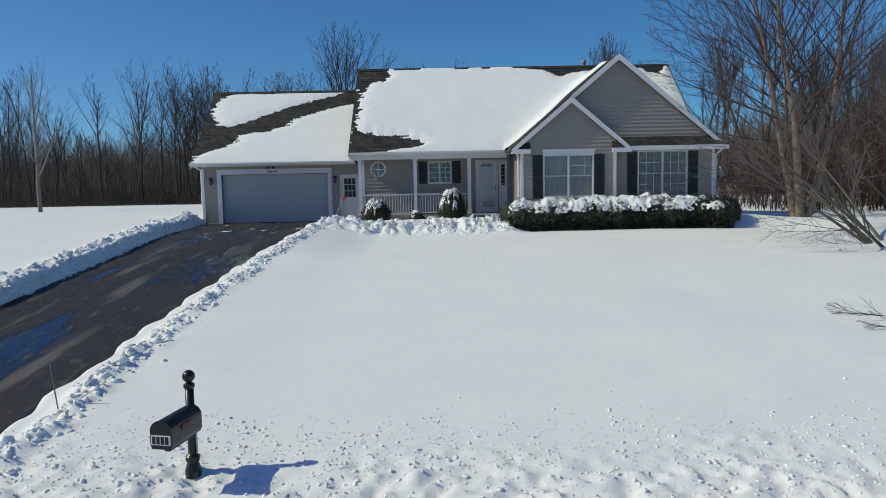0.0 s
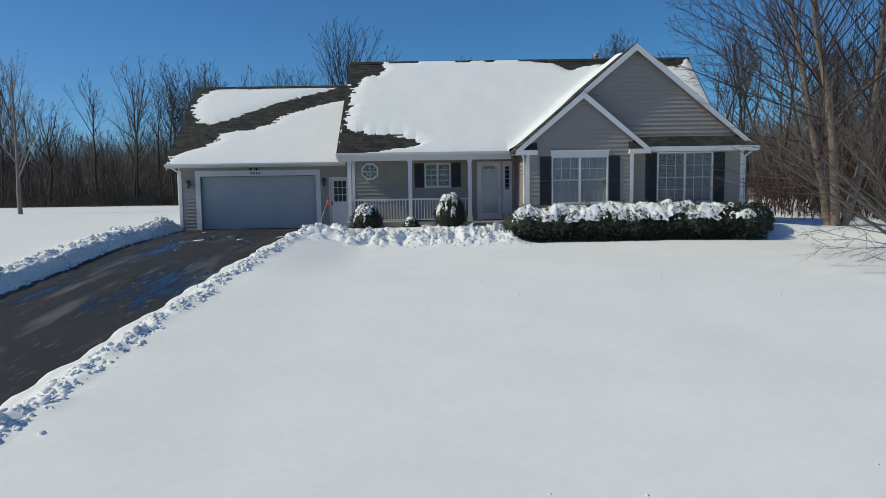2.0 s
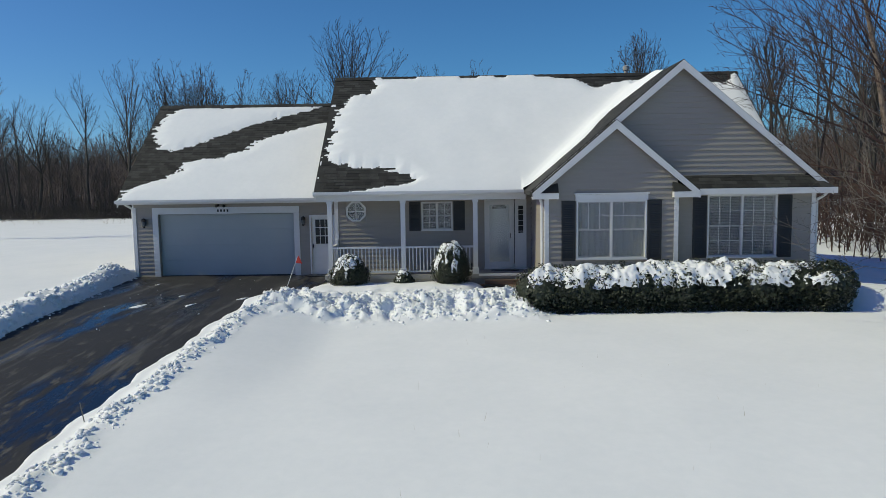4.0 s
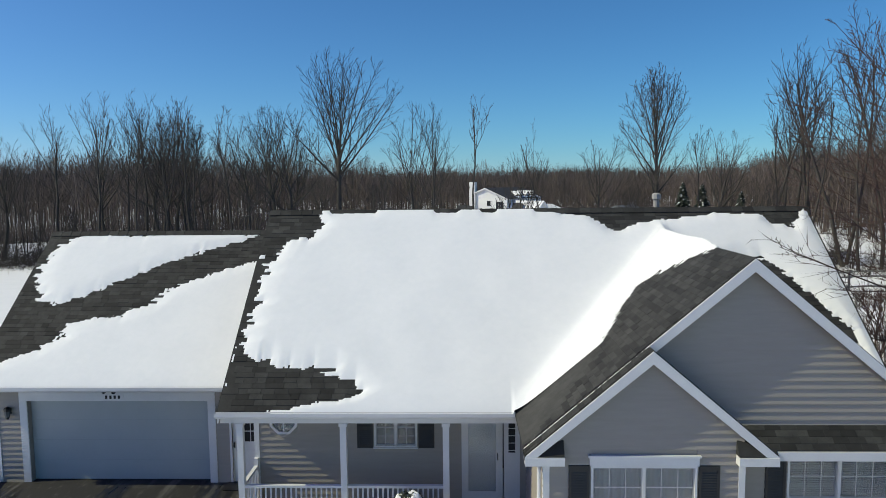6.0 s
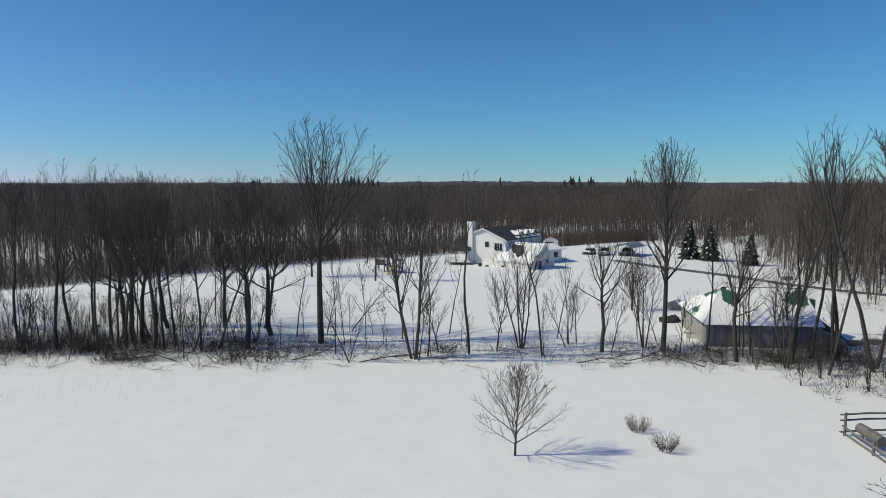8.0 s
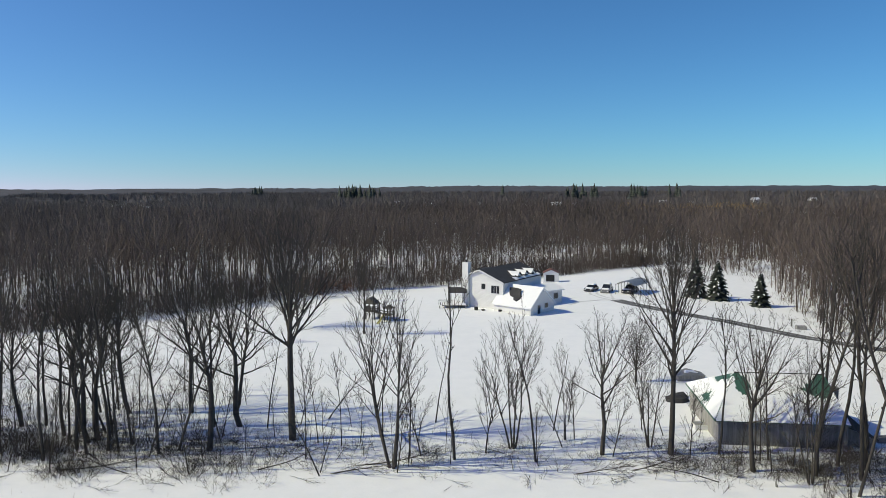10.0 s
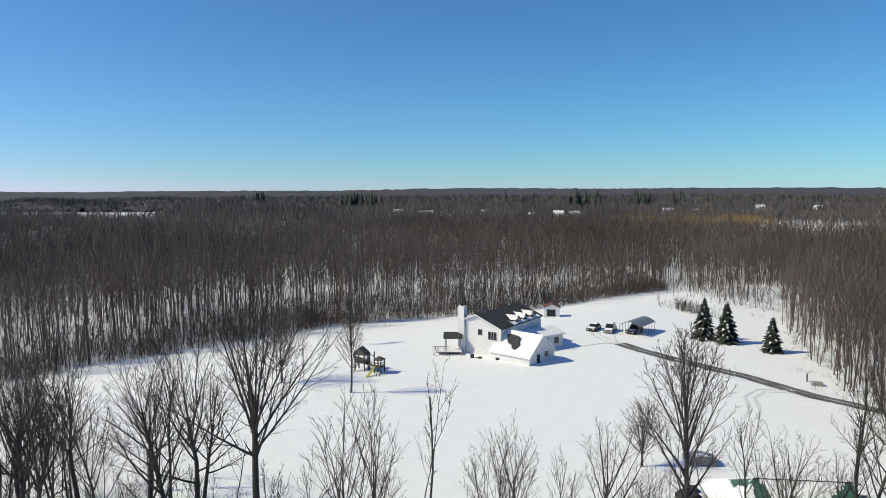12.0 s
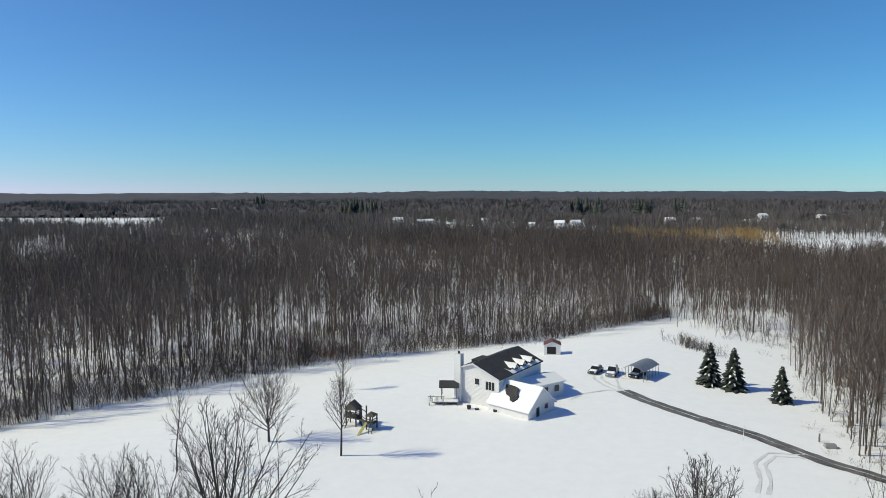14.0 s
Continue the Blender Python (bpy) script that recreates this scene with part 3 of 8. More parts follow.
for rx0, rx1, ry, rz in ((M_X0, M_X1, M_RIDGE_Y, M_RIDGE_Z), (G_X0, 6.45, G_RIDGE_Y, G_RIDGE_Z)):
    n = int((rx1 - rx0) / 0.3)
    for k in range(n):
        xa, xb = rx0 + (rx1 - rx0) * k / n, rx0 + (rx1 - rx0) * (k + 1) / n + 0.02
        h0, h1 = (0.035, 0.05)
        s = Shape().add([(xa, ry - 0.15, rz - 0.13 + h0), (xb, ry - 0.15, rz - 0.13 + h1), (xb, ry, rz + h1), (xa, ry, rz + h0), (xb, ry + 0.15, rz - 0.13 + h1), (xa, ry + 0.15, rz - 0.13 + h0)], [(0, 1, 2, 3), (3, 2, 4, 5), (0, 3, 5), (1, 4, 2)])
        part("ridge_cap", s, SHINGLE, m_front if rz > 6.8 else g_front)


def gutter(x0, x1, y, z):
    s = Shape().prism([(x0, y, z), (x0, y - 0.10, z), (x0, y - 0.13, z + 0.05), (x0, y - 0.13, z + 0.12), (x0, y - 0.11, z + 0.12), (x0, y - 0.11, z + 0.03), (x0, y - 0.02, z + 0.03), (x0, y - 0.02, z + 0.12), (x0, y, z + 0.12)], (x1 - x0, 0, 0))
    return part("gutter", s, WHITE, house)


def board_y(name, x0, x1, y, z0, z1, d=0.03, mat=None):
    return part(name, Shape().box(x0, x1, y - d, y, z0, z1), mat or WHITE, house)


def rake(cx, cz, x_end, z_end, y, drop=0.24, d=0.03):
    s = Shape().prism([(cx, y, cz), (x_end, y, z_end), (x_end, y, z_end - drop * 0.8), (cx, y, cz - drop)], (0, -d, 0))
    return part("rake_board", s, WHITE, house)


board_y("fascia", G_X0, 6.44, G_EAVE_Y, G_EAVE_Z - 0.16, G_EAVE_Z - 0.01)
gutter(G_X0, 6.42, G_EAVE_Y - 0.03, G_EAVE_Z - 0.14)
part("soffit", Shape().box(G_X0, 6.4, G_EAVE_Y, -0.02, G_EAVE_Z - 0.18, G_EAVE_Z - 0.16), WHITE, house)
board_y("frieze_board", -0.66, 6.4, -0.022, 2.5, 2.62, 0.02, SIDING)
board_y("fascia", M_X0, 13.04, M_EAVE_Y, M_EAVE_Z - 0.15, M_EAVE_Z - 0.01)
gutter(M_X0, 13.02, M_EAVE_Y - 0.03, M_EAVE_Z - 0.12)
part("porch_ceiling", Shape().box(6.5, 13.4, M_EAVE_Y, PORCH_Y, 2.86, 2.88), WHITE, house)
board_y("porch_beam", 6.5, 13.1, -2.84, 2.70, 2.86, 0.16)
part("side_beam", Shape().box(6.62, 6.78, -2.84, PORCH_Y, 2.70, 2.86), WHITE, house)
for sx, sz, ex0, ex1, ez, fy in ((B_X, B_Z, B_X0, B_X1, B_EAVE_Z, B_FRONT), (S_X, S_Z, S_X0, S_X1, S_EAVE_Z, S_FRONT)):
    rake(sx, sz - 0.02, ex0, ez - 0.02, fy)
    rake(sx, sz - 0.02, ex1, ez - 0.02, fy)
# left rake of the main roof and of the garage
for rx, ry, rz, ye, ze in ((M_X0, M_RIDGE_Y, M_RIDGE_Z, M_EAVE_Y, M_EAVE_Z), (G_X0, G_RIDGE_Y, G_RIDGE_Z, G_EAVE_Y, G_EAVE_Z)):
    part("rake_board", Shape().prism([(rx + 0.035, ry, rz - 0.125), (rx + 0.035, ye, ze - 0.125), (rx + 0.035, ye, ze - 0.27), (rx + 0.035, ry, rz - 0.29)], (-0.03, 0, 0)), WHITE, house)
# boxed returns of the small gable, each under a little dark roof
for a, b in ((S_X0, 13.78), (16.98, S_X1)):
    part("eave_return", Shape().box(a, b, S_FRONT - 0.05, BAY_Y - 0.02, S_EAVE_Z - 0.19, S_EAVE_Z - 0.03), WHITE, house)
    inner = b if a < 14 else a
    outer = a if a < 14 else b
    part("return_roof", Shape().add([(outer, S_FRONT - 0.03, S_EAVE_Z - 0.02), (inner, S_FRONT - 0.03, S_EAVE_Z - 0.02), (inner, BAY_Y - 0.02, S_EAVE_Z + 0.26), (outer, BAY_Y - 0.02, S_EAVE_Z + 0.08), (outer, BAY_Y - 0.02, S_EAVE_Z - 0.02), (inner, BAY_Y - 0.02, S_EAVE_Z - 0.02)], [(0, 1, 2, 3), (0, 3, 4), (1, 5, 2), (0, 4, 5, 1), (3, 2, 5, 4)]), SHINGLE, house)
# pent roof across the broad gable
pent = part("pent_roof", Shape().add([(17.2, B_FRONT - 0.2, 2.98), (21.5, B_FRONT - 0.2, 2.98), (20.95, RIGHT_Y, 3.36), (17.2, RIGHT_Y, 3.36), (17.2, RIGHT_Y, 2.9), (21.5, RIGHT_Y, 2.9)], [(0, 1, 2, 3), (0, 3, 4), (1, 5, 2), (0, 4, 5, 1), (2, 5, 4, 3)]), SHINGLE, house)
for c in range(4):
    for k in range(14):
        xa = 17.2 + k * 0.3 + (c % 2) * 0.12
        f0, f1 = c / 4, (c + 1.15) / 4
        if xa + 0.28 < 21.45 - 0.5 * f1:
            q = lambda f: (B_FRONT - 0.2 + f * (RIGHT_Y - B_FRONT + 0.2), 2.98 + 0.38 * f)
            (ya, za), (yb, zb) = q(f0), q(min(f1, 1))
            part("shingle", Shape().add([(xa, ya, za + 0.002), (xa + 0.29, ya, za + 0.002), (xa + 0.29, ya, za + 0.014), (xa, ya, za + 0.014), (xa, yb, zb + 0.004), (xa + 0.29, yb, zb + 0.004)], [(0, 1, 2, 3), (3, 2, 5, 4), (0, 3, 4), (1, 5, 2)]), SHINGLE, pent)
part("fascia", Shape().box(17.16, 21.55, B_FRONT - 0.24, RIGHT_Y - 0.02, 2.80, 2.97), WHITE, house)

# corner posts of white trim
for cx, cy, z0, z1, s in ((-0.68, 0.0, 0.0, 2.62, 1), (13.43, BAY_Y, 0.0, 2.75, 1), (17.13, BAY_Y, 0.0, 2.75, -1), (21.13, RIGHT_Y, 0.0, 2.8, -1), (6.9, PORCH_Y, FLOOR, 2.86, 1)):
    a, b = (cx - 0.03, cx + 0.09) if s > 0 else (cx - 0.09, cx + 0.03)
    part("corner_trim", Shape().box(a, b, cy - 0.038, cy + 0.09, z0, z1), WHITE, house)


def downspout(x, y, z_top, lead):
    s = Shape().tube([(x - lead, y - 0.3, z_top), (x - lead * 0.6, y - 0.24, z_top - 0.12), (x, y - 0.07, z_top - 0.25), (x, y - 0.06, z_top - 0.4), (x, y - 0.06, 0.15), (x - 0.02, y - 0.2, 0.05)], [0.04] * 6, 6)
    return part("downspout", s, WHITE, house, smooth=True)


downspout(-0.76, 0.14, 2.72, 0.25)
downspout(13.34, BAY_Y + 0.17, 2.86, 0.12)
downspout(21.22, RIGHT_Y + 0.1, 2.86, -0.2)


# ---- windows and doors ----
CURTAIN = material("sheer_curtain", (0.07, 0.08, 0.085), (0.11, 0.12, 0.13), 3.0, 0.9, fine=20.0, stretch=(6, 1, 0.4))
SASH = material("pale_sash", (0.36, 0.365, 0.37), (0.42, 0.425, 0.43), 3.0, 0.5)
GRILLE = material("pale_grille", (0.50, 0.505, 0.51), (0.58, 0.585, 0.59), 3.0, 0.5)
BLIND = material("grey_blind", (0.035, 0.035, 0.036), (0.055, 0.055, 0.056), 3.0, 0.7)


def pane(parent, x0, x1, y, z0, z1):
    p = part("pane", Shape().box(x0, x1, y, y + 0.006, z0, z1), GLASS, parent)
    p.visible_shadow = False
    return p


def house_window(x0, x1, y, z0, z1, sashes, head, backing, cols=3, rows=2, grid_low=True):
    """Double-hung units side by side in one white frame, with grilles, panes and a backing of curtain or blind."""
    w = Shape()
    f = 0.038
    for a, b, c, d in ((x0, x0 + f, z0, z1), (x1 - f, x1, z0, z1), (x0 + f, x1 - f, z1 - f, z1), (x0 + f, x1 - f, z0, z0 + f)):
        w.box(a, b, y - 0.045, y + 0.08, c, d)
    frame_ob = part("window", w, WHITE, house)
    if head:
        part("head_trim", Shape().box(x0 - 0.03, x1 + 0.03, y - 0.06, y - 0.003, z1 + 0.003, z1 + head), WHITE, frame_ob)
        part("head_cap", Shape().box(x0 - 0.06, x1 + 0.06, y - 0.09, y - 0.003, z1 + head + 0.003, z1 + head + 0.04), WHITE, frame_ob)
    part("window_sill", Shape().box(x0 - 0.02, x1 + 0.02, y - 0.07, y - 0.003, z0 - 0.03, z0 - 0.003), WHITE, frame_ob)
    n = sashes
    for k in range(n):
        a = x0 + f + (x1 - x0 - 2 * f) * k / n + (0.025 if k else 0)
        b = x0 + f + (x1 - x0 - 2 * f) * (k + 1) / n - (0.025 if k < n - 1 else 0)
        if k:
            part("mullion", Shape().box(a - 0.05, a, y - 0.04, y + 0.08, z0 + f, z1 - f), WHITE, frame_ob)
        zm = (z0 + z1) / 2
        for lo, hi, yy in ((zm, z1 - f, y + 0.01), (z0 + f, zm, y + 0.03)):
            s = Shape()
            for aa, bb, cc, dd in ((a, a + 0.022, lo, hi), (b - 0.022, b, lo, hi), (a + 0.022, b - 0.022, lo, lo + 0.022), (a + 0.022, b - 0.022, hi - 0.022, hi)):
                s.box(aa, bb, yy - 0.012, yy + 0.02, cc, dd)
            part("sash", s, SASH, frame_ob)
            pane(frame_ob, a + 0.023, b - 0.023, yy, lo + 0.023, hi - 0.023)
            if grid_low or lo == zm:
                for c in range(1, cols):
                    gx_ = a + (b - a) * c / cols
                    part("grille", Shape().box(gx_ - 0.007, gx_ + 0.007, yy - 0.009, yy - 0.002, lo + 0.023, hi - 0.023), GRILLE, frame_ob)
                for c in range(1, rows):
                    gz_ = lo + (hi - lo) * c / rows
                    part("grille", Shape().box(a + 0.023, b - 0.023, yy - 0.009, yy - 0.002, gz_ - 0.007, gz_ + 0.007), GRILLE, frame_ob)
    if backing == "blind":
        for k in range(int((z1 - z0) / 0.045)):
            zz = z0 + 0.03 + k * 0.045
            part("blind_slat", Shape().hexa([(x0 + f, y + 0.10, zz), (x1 - f, y + 0.10, zz), (x1 - f, y + 0.125, zz + 0.02), (x0 + f, y + 0.125, zz + 0.02)], [(x0 + f, y + 0.10, zz + 0.003), (x1 - f, y + 0.10, zz + 0.003), (x1 - f, y + 0.125, zz + 0.023), (x0 + f, y + 0.125, zz + 0.023)]), BLIND, frame_ob)
    elif backing == "curtain":
        s = Shape()
        m = 60
        vs = [(x0 + (x1 - x0) * i / m, y + 0.14 + 0.02 * math.sin(i * 1.3), z) for z in (z0, z1) for i in range(m + 1)]
        s.add(vs, [(i, i + 1, m + 2 + i, m + 1 + i) for i in range(m)])
        part("curtain", s, CURTAIN, frame_ob)
    # added dark board behind the window, the room's shade as colour
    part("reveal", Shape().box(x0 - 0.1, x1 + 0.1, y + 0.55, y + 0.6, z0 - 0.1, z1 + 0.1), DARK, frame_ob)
    return frame_ob


def shutter(x0, x1, y, z0, z1):
    s = Shape()
    for a, b, c, d in ((x0, x0 + 0.05, z0, z1), (x1 - 0.05, x1, z0, z1), (x0 + 0.05, x1 - 0.05, z1 - 0.07, z1), (x0 + 0.05, x1 - 0.05, z0, z0 + 0.07), (x0 + 0.05, x1 - 0.05, (z0 + z1) / 2 - 0.04, (z0 + z1) / 2 + 0.04)):
        s.box(a, b, y - 0.046, y - 0.004, c, d)
    s.box(x0 + 0.04, x1 - 0.04, y - 0.034, y - 0.004, z0 + 0.05, z1 - 0.05)
    frame_ob = part("shutter", s, SHUTTER, house)
    n = int((z1 - z0) / 0.055)
    for k in range(n):
        zz = z0 + 0.07 + (z1 - z0 - 0.18) * k / n
        part("louvre", Shape().hexa([(x0 + 0.05, y - 0.043, zz), (x1 - 0.05, y - 0.043, zz), (x1 - 0.05, y - 0.033, zz + 0.03), (x0 + 0.05, y - 0.033, zz + 0.03)], [(x0 + 0.05, y - 0.043, zz + 0.012), (x1 - 0.05, y - 0.043, zz + 0.012), (x1 - 0.05, y - 0.033, zz + 0.042), (x0 + 0.05, y - 0.033, zz + 0.042)]), SHUTTER, frame_ob)


house_window(14.30, 16.27, BAY_Y, 1.03, 2.68, 2, 0.17, "curtain", grid_low=False)
house_window(18.10, 20.07, RIGHT_Y, 1.0, 2.79, 2, 0, "blind")
house_window(9.77, 10.80, PORCH_Y, 1.68, 2.62, 2, 0, "", cols=2, rows=2)
for sx0, sx1, sy, sz0, sz1 in ((13.88, 14.27, BAY_Y, 0.98, 2.68), (16.30, 16.69, BAY_Y, 0.98, 2.68), (17.68, 18.07, RIGHT_Y, 0.98, 2.76), (20.10, 20.49, RIGHT_Y, 0.98, 2.76), (9.36, 9.74, PORCH_Y, 1.66, 2.63), (10.83, 11.21, PORCH_Y, 1.66, 2.63)):
    shutter(sx0, sx1, sy, sz0, sz1)

# eight-sided window
ocx, ocz, ocr = 7.59, 2.33, 0.36
ring = lambda r, yy: [(ocx + r * math.cos(math.pi / 8 + k * math.pi / 4), yy, ocz + r * math.sin(math.pi / 8 + k * math.pi / 4)) for k in range(8)]
s = Shape()
o, i_ = ring(ocr, PORCH_Y - 0.05), ring(ocr - 0.065, PORCH_Y - 0.05)
o2, i2 = ring(ocr, PORCH_Y + 0.03), ring(ocr - 0.065, PORCH_Y + 0.03)
s.add([*o, *i_, *o2, *i2], [f for k in range(8) for n_ in [(k + 1) % 8] for f in ((k, n_, 8 + n_, 8 + k), (k, 16 + k, 16 + n_, n_), (8 + k, 8 + n_, 24 + n_, 24 + k))])
octagon = part("octagon_window", s, WHITE, house)
p = part("pane", Shape().prism(ring(ocr - 0.066, PORCH_Y - 0.01), (0, 0.006, 0)), GLASS, octagon)
p.visible_shadow = False
part("grille", Shape().box(ocx - 0.012, ocx + 0.012, PORCH_Y - 0.03, PORCH_Y - 0.012, ocz - 0.27, ocz + 0.27), WHITE, octagon)
part("grille", Shape().box(ocx - 0.27, ocx + 0.27, PORCH_Y - 0.03, PORCH_Y - 0.014, ocz - 0.012, ocz + 0.012), WHITE, octagon)
for sx_ in (-1, 1):
    for sz_ in (-1, 1):
        part("corner_filler", Shape().prism([(ocx + sx_ * 0.33, PORCH_Y - 0.012, ocz + sz_ * 0.33), (ocx + sx_ * 0.33, PORCH_Y - 0.012, ocz + sz_ * 0.12), (ocx + sx_ * 0.12, PORCH_Y - 0.012, ocz + sz_ * 0.33)], (0, 0.03, 0)), SIDING, octagon)
# added dark board for the room's shade behind the octagon
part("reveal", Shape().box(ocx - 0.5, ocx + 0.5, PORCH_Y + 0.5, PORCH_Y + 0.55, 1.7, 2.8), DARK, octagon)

# overhead garage door in four sections, in wide white trim
garage_door = part("garage_door", Shape().box(0.19, 5.11, 0.17, 0.20, 0.0, 2.24), GARAGE, house)
for k in range(4):
    z0 = 0.02 + k * 0.553
    part("door_section", Shape().box(0.215, 5.085, 0.13, 0.168, z0, z0 + 0.5505), GARAGE, garage_door)
part("bottom_seal", Shape().box(0.2, 5.1, 0.135, 0.165, -0.01, 0.018), BLACK, garage_door)
for a, b, c, d in ((0.0, 0.2, 0, 2.25), (5.1, 5.3, 0, 2.25), (0.0, 5.3, 2.253, 2.49)):
    part("door_trim", Shape().box(a, b, -0.045, 0.21, c, d), WHITE, house)
plate = part("number_plate", Shape().box(2.28, 2.86, -0.058, -0.046, 2.30, 2.43), WHITE, house, "white house-number plate with dark bars")
for k in range(4):
    part("bar", Shape().box(2.36 + k * 0.115, 2.42 + k * 0.115, -0.064, -0.059, 2.32, 2.41), BLACK, plate)


def entry_door(x0, x1, y, z0, z1):
    d = part("door", Shape().box(x0 + 0.06, x1 - 0.06, y + 0.03, y + 0.075, z0, z1 - 0.06), WHITE, house)
    for a, b, c, e in ((x0, x0 + 0.06, z0, z1), (x1 - 0.06, x1, z0, z1), (x0 + 0.06, x1 - 0.06, z1 - 0.06, z1)):
        part("door_frame", Shape().box(a, b, y - 0.035, y + 0.08, c, e), WHITE, d)
    return d


side_door = entry_door(5.66, 6.60, 0.0, 0.0, 2.16)
for r_ in range(3):
    for c in range(3):
        a = 5.86 + c * 0.18
        zb = 1.12 + r_ * 0.30
        part("pane", Shape().box(a, a + 0.155, 0.02, 0.032, zb, zb + 0.27), BLACK, side_door)
part("lower_panel", Shape().box(5.88, 6.38, 0.018, 0.031, 0.2, 0.9), WHITE, side_door)
part("door_handle", Shape().tube([(5.78, -0.02, 0.98), (5.78, -0.05, 1.0), (5.78, -0.02, 1.12)], [0.025] * 3, 6), BLACK, side_door)

front_door = entry_door(11.86, 12.84, PORCH_Y, FLOOR + 0.03, 2.66)
fan = Shape()
fc = [(12.35 + 0.24 * math.cos(math.pi * k / 10), PORCH_Y + 0.022, 2.36 + 0.2 * math.sin(math.pi * k / 10)) for k in range(11)]
part("fanlight", fan.prism(fc, (0, 0.01, 0)), BLACK, front_door)
for k in (2, 4, 6, 8):
    a = math.pi * k / 10
    part("fan_bar", Shape().tube([(12.35, PORCH_Y + 0.018, 2.37), (12.35 + 0.23 * math.cos(a), PORCH_Y + 0.018, 2.36 + 0.19 * math.sin(a))], [0.006, 0.006], 4), WHITE, front_door)
storm = Shape()
for a, b, c, e in ((11.93, 12.02, FLOOR + 0.05, 2.58), (12.68, 12.77, FLOOR + 0.05, 2.58), (12.02, 12.68, 2.49, 2.58), (12.02, 12.68, FLOOR + 0.05, FLOOR + 0.25)):
    storm.box(a, b, PORCH_Y - 0.06, PORCH_Y - 0.036, c, e)
storm_ob = part("storm_door", storm, WHITE, house)
pane(storm_ob, 12.02, 12.68, PORCH_Y - 0.05, FLOOR + 0.25, 2.49)
part("door_handle", Shape().tube([(12.72, PORCH_Y - 0.07, 1.38), (12.72, PORCH_Y - 0.11, 1.4), (12.72, PORCH_Y - 0.11, 1.52), (12.72, PORCH_Y - 0.07, 1.54)], [0.013] * 4, 6), BLACK, storm_ob)
side_light = part("sidelight", Shape().box(12.87, 13.25, PORCH_Y - 0.03, PORCH_Y + 0.07, FLOOR + 0.03, 2.66), WHITE, house)
part("pane", Shape().box(12.98, 13.14, PORCH_Y - 0.04, PORCH_Y - 0.031, 1.55, 2.45), DARK, side_light)
for k in range(5):
    part("came", Shape().box(12.97, 13.15, PORCH_Y - 0.046, PORCH_Y - 0.041, 1.6 + 0.18 * k, 1.615 + 0.18 * k), WHITE, side_light)
part("threshold", Shape().box(11.84, 13.3, PORCH_Y - 0.14, PORCH_Y - 0.04, FLOOR + 0.002, FLOOR + 0.05), WHITE, house)

# ---- porch ----
porch = part("porch_floor", Shape().box(6.72, 13.40, -3.02, PORCH_Y - 0.003, 0.22, FLOOR), CONCRETE, house)
part("porch_edge", Shape().box(11.62, 13.40, -3.05, -3.022, 0.29, FLOOR + 0.012), WHITE, porch)
part("porch_foundation", Shape().box(6.78, 13.38, -2.96, PORCH_Y, -0.3, 0.218), CONCRETE, house)
part("door_mat", Shape().box(12.05, 12.95, -2.35, -1.95, FLOOR + 0.003, FLOOR + 0.02), BLACK, house)
part("garage_step_mat", Shape().box(5.6, 6.45, -0.55, -0.06, 0.004, 0.03), BLACK, house)
for px in (6.92, 9.235, 11.52):
    post = part("porch_post", Shape().box(px - 0.07, px + 0.07, -2.99, -2.85, FLOOR + 0.2, 2.70), WHITE, house)
    part("post_base", Shape().box(px - 0.1, px + 0.1, -3.02, -2.82, FLOOR + 0.002, FLOOR + 0.2), WHITE, post)
    part("post_cap", Shape().box(px - 0.09, px + 0.09, -3.01, -2.83, 2.62, 2.698), WHITE, post)


def railing(p0, p1, z0, z1, n):
    (xa, ya), (xb, yb) = p0, p1
    along_x = abs(xb - xa) > abs(yb - ya)
    def bar(name, lo, hi, w, parent):
        b = Shape().box(xa, xb, ya - w, ya + w, lo, hi) if along_x else Shape().box(xa - w, xa + w, ya, yb, lo, hi)
        return part(name, b, WHITE, parent)
    top = bar("railing", z1 - 0.06, z1, 0.045, house)
    bar("bottom_rail", z0 + 0.07, z0 + 0.12, 0.03, top)
    for k in range(1, n):
        x, y = xa + (xb - xa) * k / n, ya + (yb - ya) * k / n
        part("baluster", Shape().box(x - 0.017, x + 0.017, y - 0.017, y + 0.017, z0 + 0.12, z1 - 0.06), WHITE, top)


railing((6.99, -2.92), (9.165, -2.92), FLOOR, 1.25, 19)
railing((9.305, -2.92), (11.45, -2.92), FLOOR, 1.25, 19)
railing((6.92, -2.85), (6.92, PORCH_Y - 0.09), FLOOR, 1.25, 9)
part("rail_post", Shape().box(6.87, 6.97, PORCH_Y - 0.12, PORCH_Y - 0.03, FLOOR, 1.42), WHITE, house)


def coach_light(x, y, z):
    back = part("coach_light", Shape().box(x - 0.05, x + 0.05, y - 0.04, y - 0.021, z - 0.08, z + 0.08), BLACK, house, "black coach lantern")
    body = Shape().tube([(x, y - 0.13, z - 0.2), (x, y - 0.13, z - 0.16), (x, y - 0.13, z + 0.03), (x, y - 0.13, z + 0.1), (x, y - 0.13, z + 0.15)], [0.03, 0.055, 0.08, 0.085, 0.01], 6)
    part("lantern", body, BLACK, back)
    part("arm", Shape().tube([(x, y - 0.04, z), (x, y - 0.09, z + 0.08), (x, y - 0.13, z + 0.14)], [0.012] * 3, 5), BLACK, back)
    part("lantern_glass", Shape().tube([(x, y - 0.13, z - 0.14), (x, y - 0.13, z + 0.02)], [0.058, 0.082], 6), CURTAIN, back)


